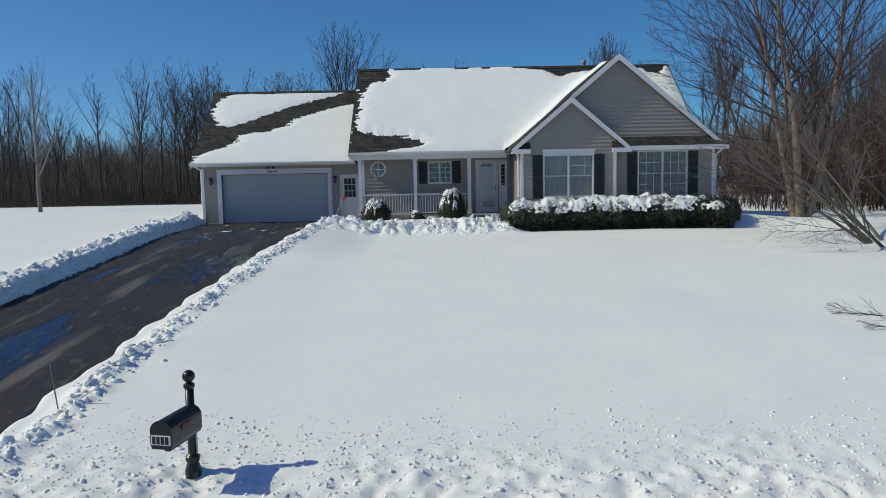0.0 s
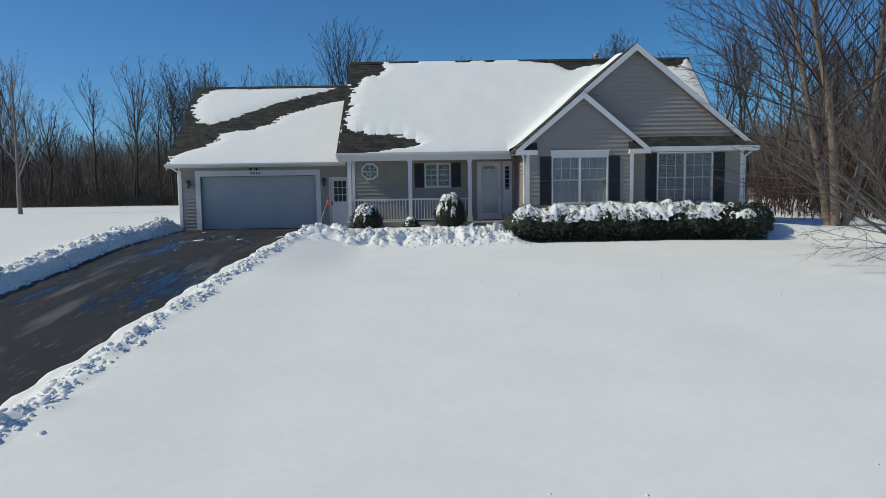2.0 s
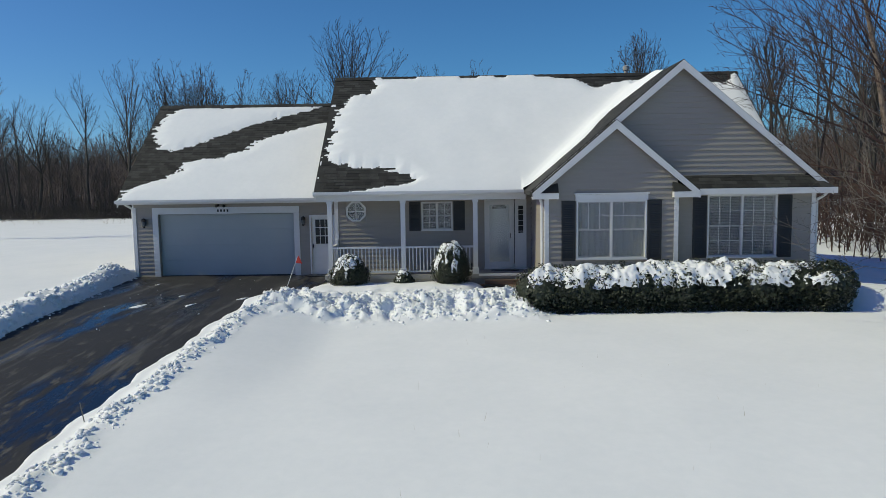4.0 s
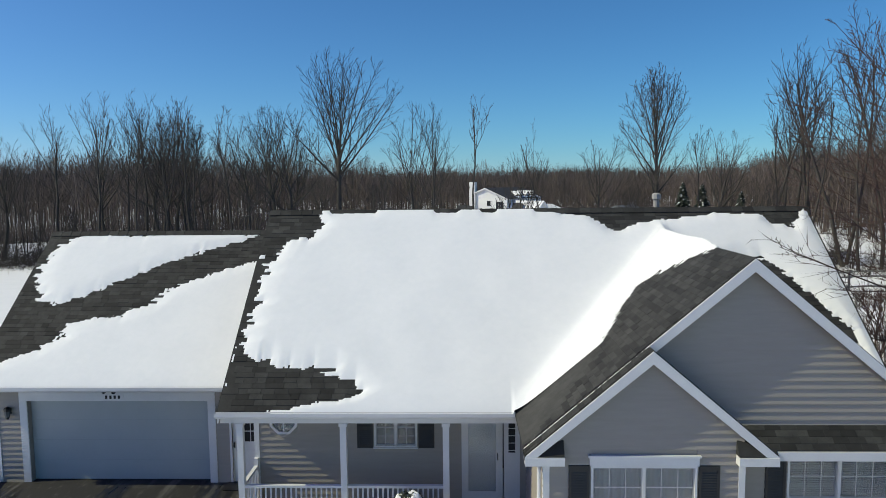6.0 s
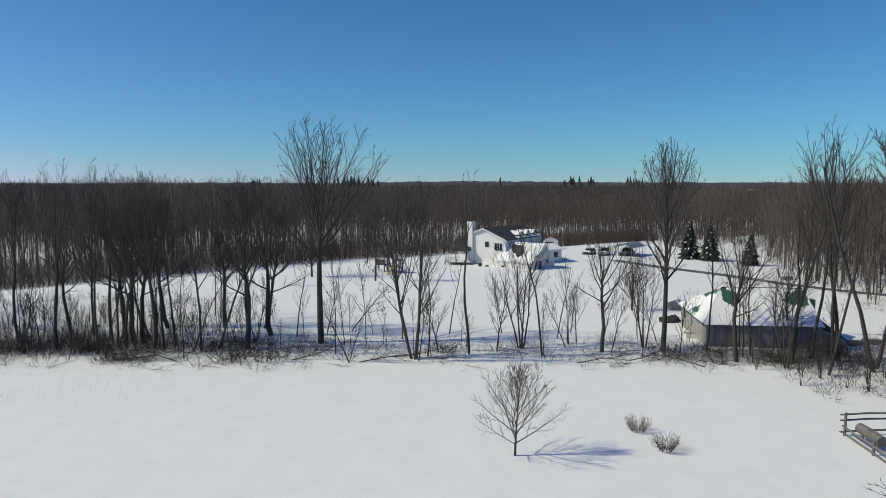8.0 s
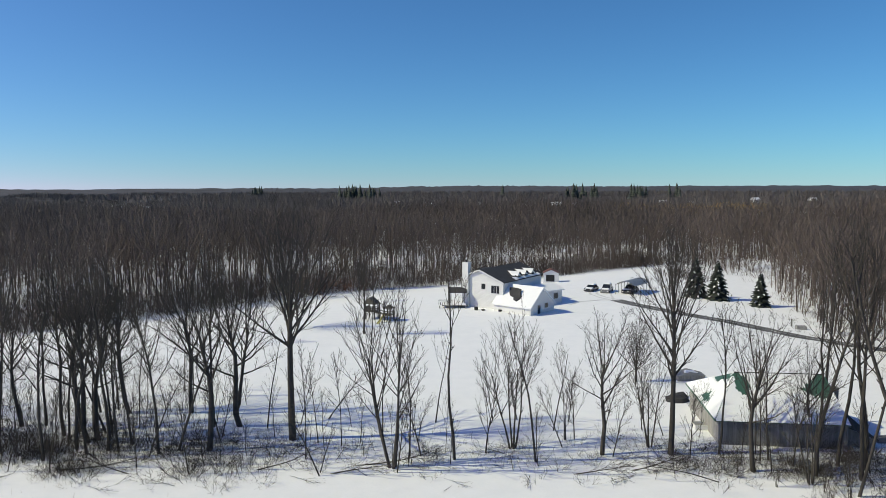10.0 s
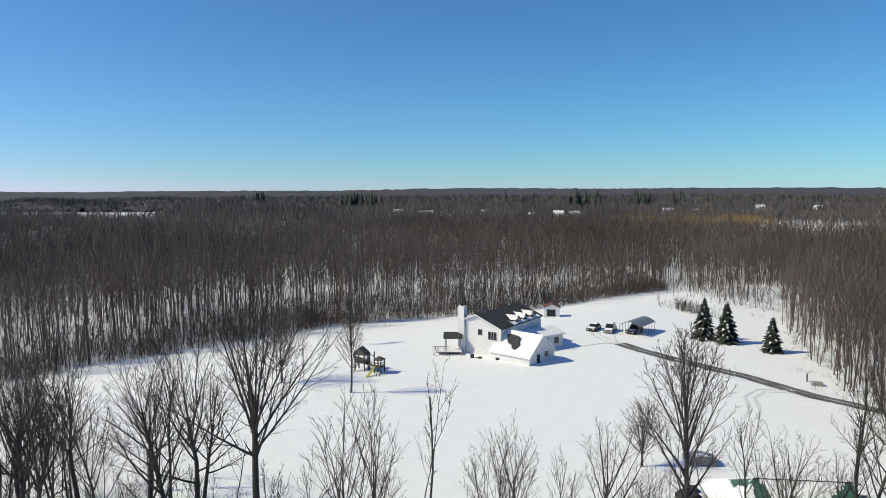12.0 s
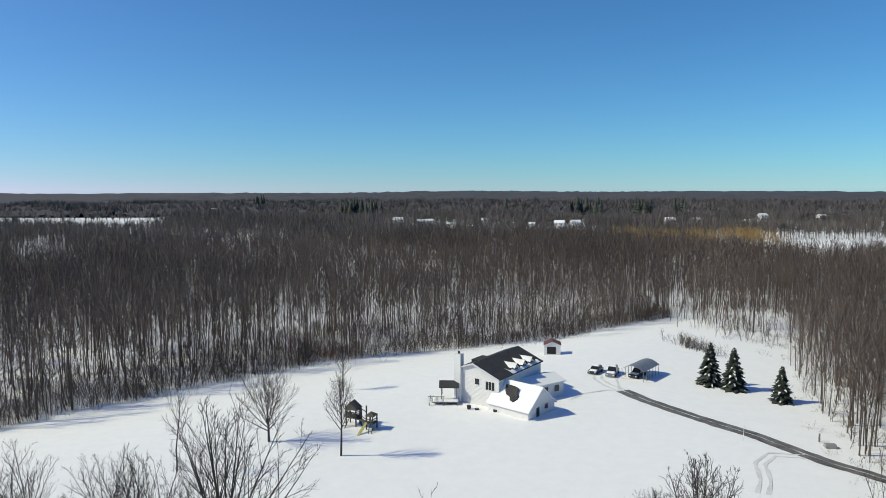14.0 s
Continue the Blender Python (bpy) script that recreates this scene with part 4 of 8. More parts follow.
coach_light(-0.28, 0.0, 1.98)
coach_light(5.46, 0.0, 1.98)
flood = part("flood_light", Shape().box(2.40, 2.62, -0.03, -0.02, 2.53, 2.59), BLACK, house)
for fx in (2.43, 2.59):
    part("lamp_head", Shape().tube([(fx, -0.04, 2.57), (fx + (fx - 2.51) * 0.8, -0.18, 2.53)], [0.03, 0.055], 8), BLACK, flood)

# pipes on the roof
pipe = part("vent_pipe", Shape().tube([(17.53, 2.45, 6.3), (17.53, 2.45, 7.42)], [0.085, 0.085], 10), CONCRETE, house, "galvanised flue pipe")
part("flue_cap", Shape().tube([(17.53, 2.45, 7.42), (17.53, 2.45, 7.44), (17.53, 2.45, 7.58), (17.53, 2.45, 7.62)], [0.09, 0.13, 0.13, 0.06], 10), CONCRETE, pipe)
part("roof_vent", Shape().add([(13.7, 2.4, 6.5), (14.4, 2.4, 6.5), (14.3, 2.9, 6.2), (13.8, 2.9, 6.2), (13.96, 2.6, 7.2), (14.02, 2.6, 7.2)], [(0, 1, 5, 4), (1, 2, 5), (2, 3, 4, 5), (3, 0, 4)]), SNOW, house)


# ---- trees ----
def grow(r, height, radius, form):
    """Limbs of a bare tree that stands at the origin: a list of (level, points, radii)."""
    out = []

    def limb(start, way, length, rad, level):
        n = (9, 6, 4, 2, 1)[level]
        pts, radii, d = [Vector(start)], [rad], Vector(way).normalized()
        for k in range(1, n + 1):
            wob = form.get("wobble", 0.12) * (0.6, 0.9, 1.0, 0.9, 0.6)[level]
            d = (d + Vector((r.gauss(0, wob), r.gauss(0, wob), r.gauss(0, wob * 0.6) + form.get("lift", 0.08) * (0 if level == 0 else 1)))).normalized()
            pts.append(pts[-1] + d * length / n)
            f = k / n
            radii.append(max(rad * (1 - f * (0.72 if level == 0 else 0.8)), form.get("least", 0.006)))
        out.append((level, pts, radii))
        if level >= form["levels"]:
            return
        count = form["counts"][level]
        for c in range(count):
            lo = form["first"] if level == 0 else 0.22
            f = lo + (0.99 - lo) * ((c + r.random()) / count) ** (form.get("low", 1.0) if level == 0 else 1.0)
            k = min(int(f * n), n - 1)
            p = pts[k].lerp(pts[k + 1], f * n - k)
            rr = radii[k] + (radii[k + 1] - radii[k]) * (f * n - k)
            along = (pts[k + 1] - pts[k]).normalized()
            side = along.orthogonal().normalized()
            side = Matrix.Rotation(c * 2.4 + r.uniform(-0.6, 0.6), 3, along) @ side
            ang = radians(r.uniform(*form["angle"]))
            w = along * math.cos(ang) + side * math.sin(ang)
            even = form.get("bole", 1.0) < 1
            shape_f = (1.0 - 0.25 * (1 - math.cos(ang))) if level == 0 and even else form.get("top", 0.35) + (1 - form.get("top", 0.35)) * math.sin(math.pi * min(1, (1 - (f - lo) / (1 - lo)) * 0.75 + 0.12)) if level == 0 else 1.1 - 0.6 * f
            ln = length * form["ratio"][level] * shape_f * (r.uniform(0.88, 1.06) if level == 0 and even else r.uniform(0.75, 1.2))
            limb(p, w, ln, rr * r.uniform(*form.get("thin", (0.45, 0.62))), level + 1)

    stems = form.get("stems", 1)
    for s_ in range(stems):
        a = 2 * math.pi * s_ / stems + r.uniform(-0.4, 0.4)
        tilt = form.get("splay", 0.0) * r.uniform(0.6, 1.3) if stems > 1 else 0
        lean = form.get("lean", (0, 0))
        base = (0.18 * math.cos(a) * (stems > 1), 0.18 * math.sin(a) * (stems > 1), -0.3)
        limb(base, (math.cos(a) * tilt + lean[0], math.sin(a) * tilt + lean[1], 1), (height * r.uniform(0.86, 1.0) if stems > 1 else height) * form.get("bole", 1.0), radius, 0)
    return out


def crowned(r, height, radius, form):
    """Limbs of a bare tree whose branches fill a rounded crown: a stem, rising limbs, side branches and twigs."""
    out = []
    low, mid, half = (height * q for q in form["crown"])
    up = Vector((0, 0, 1))
    wob, rise = form.get("wobble", 0.03), form.get("rise", 0.05)
    lean = Vector((r.gauss(0, form.get("sway", 0.02)), r.gauss(0, form.get("sway", 0.02)), 0))

    def room(p, d):
        """How far the crown's outline lies from p along d."""
        t, step = 0.0, height * 0.02
        while t < height:
            q = p + d * (t + step)
            c = lean * q.z
            k = (q.z - mid) / (height - mid) if q.z > mid else (mid - q.z) / (mid - low)
            if math.hypot(q.x - c.x, q.y - c.y) ** 2 / half ** 2 + k * k > 1:
                break
            t += step
        return max(t, height * 0.02)

    def turned(d, ang, az):
        side = Matrix.Rotation(az, 3, d) @ d.orthogonal().normalized()
        return (d * math.cos(ang) + side * math.sin(ang)).normalized()

    def line(a, d, ln, r0, r1, n, level, bend):
        pts, radii = [a], [r0]
        for k in range(1, n + 1):
            d = (d + Vector((r.gauss(0, wob), r.gauss(0, wob), r.gauss(0, wob * 0.5))) + up * bend / n).normalized()
            pts.append(pts[-1] + d * ln / n)
            radii.append(r0 + (r1 - r0) * k / n)
        out.append((level, pts, radii))
        return pts, radii

    def on(pts, radii, f):
        n = len(pts) - 1
        i = min(int(f * n), n - 1)
        w = f * n - i
        return pts[i].lerp(pts[i + 1], w), radii[i] + (radii[i + 1] - radii[i]) * w, (pts[i + 1] - pts[i]).normalized()

    n1, n2, n3, n4 = form["counts"]
    stems = form.get("stems", 1)
    for s_ in range(stems):
        a0 = 2 * math.pi * s_ / stems + r.uniform(-0.4, 0.4)
        tilt = form.get("splay", 0) * r.uniform(0.5, 1.2) if stems > 1 else 0
        base = Vector((0.15 * math.cos(a0), 0.15 * math.sin(a0), -0.3)) if stems > 1 else Vector((0, 0, -0.3))
        way = (Vector((math.cos(a0) * tilt, math.sin(a0) * tilt, 1)) + lean).normalized()
        stem, thick = line(base, way, height * form["stem"] * (r.uniform(0.8, 1.0) if stems > 1 else 1), radius, radius * form.get("taper", 0.4), 6, 0, 0.25 * tilt)
        f0, spin = form.get("fork", 0.5), r.uniform(0, 6.28)
        limbs = [(stem, thick)]
        for k in range(n1):
            f = f0 + (1 - f0) * ((k + r.random()) / n1) ** form.get("even", 0.8)
            q, rr, d = on(stem, thick, min(f, 0.995))
            lo, hi = form["angle"]
            ang = radians(hi + (lo - hi) * (f - f0) / (1 - f0) + r.uniform(-8, 8))
            w = turned(d, max(ang, 0.06), k * 2.4 + spin + r.uniform(-0.35, 0.35))
            ln = room(q, (w + up * rise).normalized()) * r.uniform(0.86, 1.04)
            limbs.append(line(q, w, ln, rr * form.get("thin", 0.55) * r.uniform(0.8, 1.15), max(rr * 0.06, 0.006), 5, 1, rise * 2.2))
        for li, (pts, radii) in enumerate(limbs):
            whole = (pts[-1] - pts[0]).length
            count = n2 if li else max(2, n2 // 2)
            for k in range(count):
                f = (0.16 if li else f0) + (0.99 - (0.16 if li else f0)) * (k + r.random()) / count
                q, rr, d = on(pts, radii, min(f, 0.99))
                w = (turned(d, radians(r.uniform(24, 46)), k * 2.4 + r.uniform(-0.7, 0.7)) + up * 0.12).normalized()
                ln = min(room(q, w), whole * (0.16 + 0.42 * (1 - f))) * r.uniform(0.75, 1.1) if li else height * r.uniform(0.05, 0.11)
                b, br = line(q, w, ln, max(rr * 0.5, 0.006), 0.005, 3, 2, 0.25)
                for j in range(n3):
                    f3 = 0.15 + 0.84 * (j + r.random()) / n3
                    q3, r3, d3 = on(b, br, f3)
                    w3 = (turned(d3, radians(r.uniform(22, 46)), j * 2.4 + r.uniform(-0.8, 0.8)) + up * 0.1).normalized()
                    l3 = ln * (0.22 + 0.36 * (1 - f3)) * r.uniform(0.7, 1.2)
                    out.append((3, [q3, q3 + w3 * l3], [max(r3 * 0.6, 0.004), 0.003]))
                    for i in range(n4):
                        f4 = r.uniform(0.2, 0.85)
                        w4 = (turned(w3, radians(r.uniform(22, 48)), r.uniform(0, 6.28)) + up * 0.08).normalized()
                        out.append((4, [q3 + w3 * l3 * f4, q3 + w3 * l3 * f4 + w4 * l3 * r.uniform(0.3, 0.55)], [0.004, 0.002]))
    return out


SIDES = (6, 4, 3, 3, 3)
FORMS = {
    "forest": dict(crown=(0.34, 0.66, 0.17), stem=0.78, fork=0.45, angle=(14, 46), counts=(14, 6, 4, 1), wobble=0.075, rise=0.14, sway=0.05, taper=0.35, twig=0.0085),
    "vase": dict(crown=(0.32, 0.72, 0.35), stem=0.56, fork=0.66, angle=(6, 56), counts=(15, 10, 5, 2), wobble=0.02, rise=0.06, thin=0.5, taper=0.55, twig=0.0085),
    "fan": dict(crown=(0.10, 0.58, 0.46), stem=0.34, fork=0.5, angle=(6, 60), counts=(20, 9, 5, 2), wobble=0.02, rise=0.06, thin=0.5, taper=0.55, twig=0.012),
    "oak": dict(crown=(0.22, 0.62, 0.32), stem=0.62, fork=0.48, angle=(14, 66), counts=(13, 7, 5, 2), wobble=0.10, rise=0.12, sway=0.05, thin=0.6, twig=0.0085),
    "oval": dict(crown=(0.26, 0.66, 0.21), stem=0.74, fork=0.42, angle=(8, 44), counts=(22, 8, 5, 2), wobble=0.025, rise=0.08, taper=0.4, twig=0.010),
    "slim": dict(crown=(0.38, 0.72, 0.12), stem=0.84, fork=0.44, angle=(12, 44), counts=(14, 5, 3, 1), wobble=0.075, rise=0.14, sway=0.05, taper=0.3, twig=0.010),
    "multi": dict(crown=(0.2, 0.68, 0.26), stem=0.72, fork=0.42, angle=(12, 42), counts=(8, 5, 3, 1), wobble=0.045, rise=0.10, stems=4, splay=0.19, twig=0.010),
    "sapling": dict(crown=(0.14, 0.62, 0.19), stem=0.84, fork=0.24, angle=(10, 44), counts=(11, 5, 3, 0), wobble=0.05, rise=0.12, sway=0.05, taper=0.3, twig=0.008),
    "young": dict(crown=(0.16, 0.55, 0.21), stem=0.9, fork=0.2, angle=(10, 44), counts=(18, 5, 3, 1), wobble=0.025, rise=0.12, sway=0.004, taper=0.2, thin=0.5, twig=0.009),
    "shrub": dict(levels=2, counts=(4, 2), ratio=(0.45, 0.5), first=0.25, angle=(12, 32), wobble=0.06, lift=0.08, stems=52, splay=0.62, top=0.7, least=0.005, thin=(0.5, 0.7), twig=0.006),
    "birch": dict(crown=(0.07, 0.5, 0.52), stem=0.86, fork=0.16, angle=(22, 74), counts=(26, 10, 6, 2), wobble=0.05, rise=0.05, stems=3, splay=0.15, taper=0.2, thin=0.32, twig=0.0065),
    "spreading": dict(levels=4, counts=(8, 6, 4, 1), ratio=(0.5, 0.5, 0.5, 0.5), first=0.14, angle=(22, 50), wobble=0.04, lift=0.05, stems=11, splay=1.0, lean=(-0.45, 0.0), top=0.7, least=0.005, thin=(0.36, 0.52), twig=0.005),
    "round": dict(crown=(0.13, 0.47, 0.56), stem=0.8, fork=0.2, angle=(8, 68), counts=(30, 8, 5, 2), wobble=0.018, rise=0.09, sway=0.004, taper=0.12, thin=0.5, even=0.9, twig=0.0065),
}


def spike(s, a, b, rad):
    """A thin three-sided twig that runs to a point."""
    way = (b - a).normalized()
    u = way.orthogonal().normalized()
    w = way.cross(u)
    s.add([a + u * rad, a - u * rad * 0.5 + w * rad * 0.87, a - u * rad * 0.5 - w * rad * 0.87, b], [(0, 1, 3), (1, 2, 3), (2, 0, 3)])


def limb_mesh(limbs, keep, fine, twig):
    s = Shape()
    for level, pts, radii in limbs:
        if level not in keep:
            continue
        if level >= 3 and not fine:
            spike(s, pts[0], pts[-1], max(radii[0], twig))
        elif level == 2 and not fine:
            s.tube([pts[0], pts[len(pts) // 2], pts[-1]], [max(radii[0], twig * 1.3), max(radii[len(pts) // 2], twig), twig * 0.5], 3, caps=False)
        else:
            s.tube(pts, [max(q, twig * 0.5) for q in radii], SIDES[level], caps=False)
    return s


grown = {}


def tree(name, form, seed, x, y, height, label, category="tree", turn=0.0, lean=(0, 0), bark=None, twig=None, group="", radius=None, z=None):
    """A bare tree with its trunk and crown; trees of the same form and seed share their meshes."""
    zz = float(snow_top(np.array(x), np.array(y))) - 0.05 if z is None else z
    ref = {"sapling": 5.0, "shrub": 1.4, "round": 5.4, "fan": 9.0, "spreading": 6.0}.get(form, 12.0)
    place = lambda tall: pose(x, y, zz, math.degrees(-lean[1]), math.degrees(lean[0]), turn) @ Matrix.Scale(height / tall, 4)
    key = (form, seed, bark.name if bark else "", twig.name if twig else "")
    if key in grown:
        ob = copy_thing(grown[key][0], Matrix())
        ob.matrix_basis = place(grown[key][1])
        ob.name = name
        return tagged(ob, label, category, group)
    r = random.Random(seed * 101 + len(form))
    limbs = (crowned if "crown" in FORMS[form] else grow)(r, ref, radius or {"forest": 0.105, "shrub": 0.011, "sapling": 0.05, "round": 0.088, "spreading": 0.055, "slim": 0.09, "multi": 0.10, "birch": 0.16, "vase": 0.20, "oak": 0.19}.get(form, 0.17), FORMS[form])
    e = thing(name, (0, 0, 0), label, category, group)
    fine, tw = form == "shrub", FORMS[form].get("twig", 0.008)
    one = FORMS[form].get("stems", 1) == 1 and form != "sapling"
    part("trunk", limb_mesh(limbs, (0, 1) if one or form == "multi" else (0,), fine, tw), bark or BARK, e, smooth=True)
    part("crown", limb_mesh(limbs, (2, 3, 4) if one or form == "multi" else (1, 2, 3, 4), fine, tw), twig or TWIG, e)
    tall = max(p.z for _, pts, _ in limbs for p in pts)
    e.matrix_basis = place(tall)
    grown[key] = (e, tall)
    return e


BIRCH_BARK = material("river_birch_bark", (0.045, 0.026, 0.019), (0.36, 0.28, 0.22), 7.0, 0.85, bump=0.03, fine=25.0, stretch=(1, 1, 0.6))
RED_TWIG = material("reddish_twig", (0.03, 0.016, 0.013), (0.085, 0.047, 0.038), 0.8, 0.85, fine=9.0)
GREY_TWIG = material("grey_twig", (0.05, 0.044, 0.038), (0.16, 0.142, 0.122), 0.8, 0.85, fine=9.0)
PALE_TWIG = material("pale_grey_twig", (0.13, 0.115, 0.10), (0.26, 0.235, 0.21), 0.8, 0.85, fine=9.0)

# the overgrown row behind the back lawn
ROW = [
    ("forest", 1, -24.5, 50.8, 17.5), ("forest", 2, -19.7, 49.0, 15.5), ("forest", 3, -18.4, 51.5, 17.0), ("slim", 1, -14.6, 51.2, 15.0), ("forest", 4, -9.8, 51.5, 12.0),
    ("oak", 1, -7.2, 51.6, 16.0), ("oak", 2, -6.5, 57.8, 16.5), ("slim", 2, -3.9, 57.2, 9.5), ("vase", 1, -0.8, 54.4, 22.0), ("slim", 3, 6.8, 56.5, 9.0),
    ("multi", 1, 8.6, 48.4, 16.0), ("slim", 1, 9.7, 49.4, 10.0), ("slim", 2, 11.4, 59.2, 9.0), ("slim", 4, 13.4, 50.1, 16.8), ("sapling", 3, 15.9, 51.6, 7.5),
    ("multi", 2, 18.2, 52.7, 11.5), ("slim", 3, 19.9, 49.8, 14.0), ("slim", 2, 22.1, 57.2, 8.5), ("sapling", 2, 23.7, 55.0, 6.0), ("oak", 3, 25.4, 51.4, 12.5),
    ("multi", 1, 29.7, 53.2, 9.0), ("oval", 1, 31.0, 51.7, 19.5), ("slim", 1, 34.9, 51.8, 13.5), ("oak", 1, 36.3, 48.2, 13.0), ("oak", 3, 42.9, 53.8, 9.5),
    ("forest", 1, 40.6, 47.5, 18.5), ("forest", 3, 44.9, 48.8, 21.0), ("slim", 2, 41.8, 44.0, 17.0), ("forest", 1, 48.2, 43.0, 22.0), ("oak", 2, 47.5, 40.0, 18.0), ("slim", 1, 45.2, 41.0, 19.0), ("slim", 4, 43.2, 49.5, 19.0), ("slim", 2, 46.8, 46.2, 21.0), ("slim", 3, 42.4, 51.0, 17.0), ("sapling", 1, 37.6, 48.0, 6.0), ("sapling", 4, 39.8, 49.5, 7.0), ("slim", 3, 38.4, 50.6, 12.0), ("multi", 2, 39.5, 46.0, 9.0), ("forest", 2, 43.6, 46.8, 19.0), ("forest", 4, 46.1, 45.0, 19.5),
]
for n, (form, seed, x, y, h) in enumerate(ROW):
    tree("bare_tree", form, seed, x, y, h, "tall leafless grey-barked tree in the overgrown back row", group="back tree row", turn=n * 67.0)
tree("leaning_tree", "sapling", 5, 1.2, 60.0, 6.5, "thin leafless tree leaning hard over the snow", turn=20, lean=(0.75, 0.1))
tree("leaning_tree", "slim", 4, -17.0, 50.5, 12.0, "leafless trunk leaning among the row trees", turn=120, lean=(-0.28, 0.0))
tree("leaning_tree", "slim", 1, -11.5, 50.0, 9.0, "leafless trunk leaning among the row trees", turn=200, lean=(-0.4, 0.05))
for n, (form, seed, x, y, h, a) in enumerate((("slim", 2, -18.0, 47.2, 8.0, 1.36), ("sapling", 1, -11.5, 46.6, 5.0, -1.3), ("slim", 3, -2.0, 47.6, 7.0, 1.42), ("sapling", 5, 4.0, 47.0, 5.5, 1.38), ("slim", 1, 4.5, 48.6, 9.0, 1.45), ("sapling", 2, 22.5, 47.4, 5.0, 1.36), ("slim", 2, 33.0, 46.2, 6.5, -1.38), ("sapling", 3, 27.0, 48.2, 5.0, 1.4))):
    tree("fallen_tree", form, seed, x, y, h, "fallen leafless tree lying on the snow at the row", turn=0, lean=(a, 0.12 * (-1) ** n), group="fallen trees")
for n, (x, y, h) in enumerate(((38.2, 40.8, 2.6), (40.7, 43.0, 3.6), (41.3, 40.3, 2.4), (42.4, 39.4, 3.2), (43.5, 41.5, 4.2), (39.8, 44.6, 3.0), (36.8, 45.4, 2.6), (44.6, 38.6, 3.6), (45.8, 43.2, 4.4), (42.0, 45.6, 3.4), (47.4, 37.6, 4.0), (34.6, 47.0, 2.4))):
    tree("row_shrub", "multi", 3 + n % 2, x, y, h, "dark leafless many-stemmed shrub at the end of the row", "shrub", group="shrubs at the row's end", turn=n * 51.0, lean=(0.12 * math.sin(n * 2.1), 0.1 * math.cos(n * 1.3)), twig=RED_TWIG if n == 0 else None)
rr = random.Random(5)
for n in range(30):
    x = rr.choice((rr.uniform(-62, -20), rr.uniform(-44, -16), rr.uniform(-24, -5)))
    y = rr.uniform(49, 62) + max(0, -x - 40) * 0.4
    tree("bare_tree", rr.choice(("forest", "forest", "slim", "oak")), rr.choice((1, 2, 3)), x, y, rr.uniform(13.0, 18.0), "leafless grey-barked tree in the overgrown back row", group="back tree row", turn=rr.uniform(0, 360), lean=(rr.gauss(0, 0.11), rr.gauss(0, 0.06)))
for n in range(26):
    x, y = rr.uniform(46, 78), rr.uniform(28, 66)
    tree("bare_tree", rr.choice(("forest", "forest", "slim", "oval")), rr.choice((1, 2, 3)) if n % 4 else 1, x, y, rr.uniform(12, 20), "leafless tree in the side woods", group="side woods", turn=rr.uniform(0, 360))
for n in range(84):
    x, y = (rr.uniform(-40, 48) if n < 54 else rr.uniform(-48, -3)), rr.uniform(46.5, 61)
    tree("sapling", "sapling", rr.choice((1, 2, 3, 4)), x, y, rr.uniform(2.5, 7.0), "thin leafless sapling in the back tree row", "sapling", group="saplings of the row", turn=rr.uniform(0, 360), lean=(rr.gauss(0, 0.15), rr.gauss(0, 0.1)))
for n in range(24):
    x, y = rr.uniform(38, 66), rr.uniform(2, 44)
    if x < 48 and y > 18:
        continue
    tree("bare_tree", rr.choice(("slim", "forest", "multi")), rr.choice((1, 2)), x, y, rr.uniform(7, 12.5), "leafless tree in the thicket beside the house", group="side thicket", turn=rr.uniform(0, 360))

# single trees on the lawns and the far field
tree("lawn_tree", "round", 1, 15.77, 26.3, 5.4, "small round leafless tree alone on the snowy back lawn", turn=40)
tree("young_tree", "young", 5, -17.3, 16.2, 10.8, "slender pale leafless tree beside the driveway lawn", twig=PALE_TWIG, bark=PALE_TWIG)
tree("field_tree", "fan", 2, -12.9, 105.3, 11.5, "round leafless tree on the far snowy field", turn=10)
tree("field_tree", "oval", 2, -1.5, 100.3, 12.0, "tall leafless tree on the far snowy field")
tree("field_tree", "oval", 1, -7.6, 134.3, 9.5, "leafless tree near the far wood edge", turn=90)
tree("field_tree", "forest", 3, -21.7, 94.1, 12.0, "leafless tree on the far snowy field", turn=50)
tree("field_tree", "fan", 1, 33.5, 74.0, 7.5, "leafless rounded tree on the far field", turn=50)
tree("birch_tree", "birch", 1, 26.2, -1.9, 14.5, "multi-stemmed river birch with peeling reddish bark", turn=0, bark=BIRCH_BARK, twig=RED_TWIG, z=-0.15)
tree("birch_tree", "birch", 2, 39.5, 9.5, 11.5, "multi-stemmed river birch with peeling reddish bark", turn=75, bark=BIRCH_BARK, twig=RED_TWIG, z=-0.15)
tree("spreading_tree", "spreading", 1, 23.8, -12.3, 8.0, "low spreading leafless tree with pale grey branches", turn=0, twig=GREY_TWIG, bark=GREY_TWIG, z=-0.7)
tree("lawn_shrub", "shrub", 1, 23.5, 30.4, 1.15, "bare twiggy shrub poking out of the snow", "shrub", group="lawn shrubs", twig=RED_TWIG)
for n, (x, y, h, a) in enumerate(((18.5, -20.2, 1.4, -1.3), (18.6, -21.0, 1.5, -1.36))):
    tree("roadside_shrub", "sapling", 6 + n % 2, x, y, h, "low bare shrub arching over the snow near the road", "shrub", group="roadside shrubs", turn=0, lean=(a, 0.1 - 0.1 * n), twig=RED_TWIG, bark=RED_TWIG)
tree("lawn_shrub", "shrub", 2, 24.3, 27.3, 1.15, "bare twiggy shrub poking out of the snow", "shrub", group="lawn shrubs", twig=RED_TWIG)
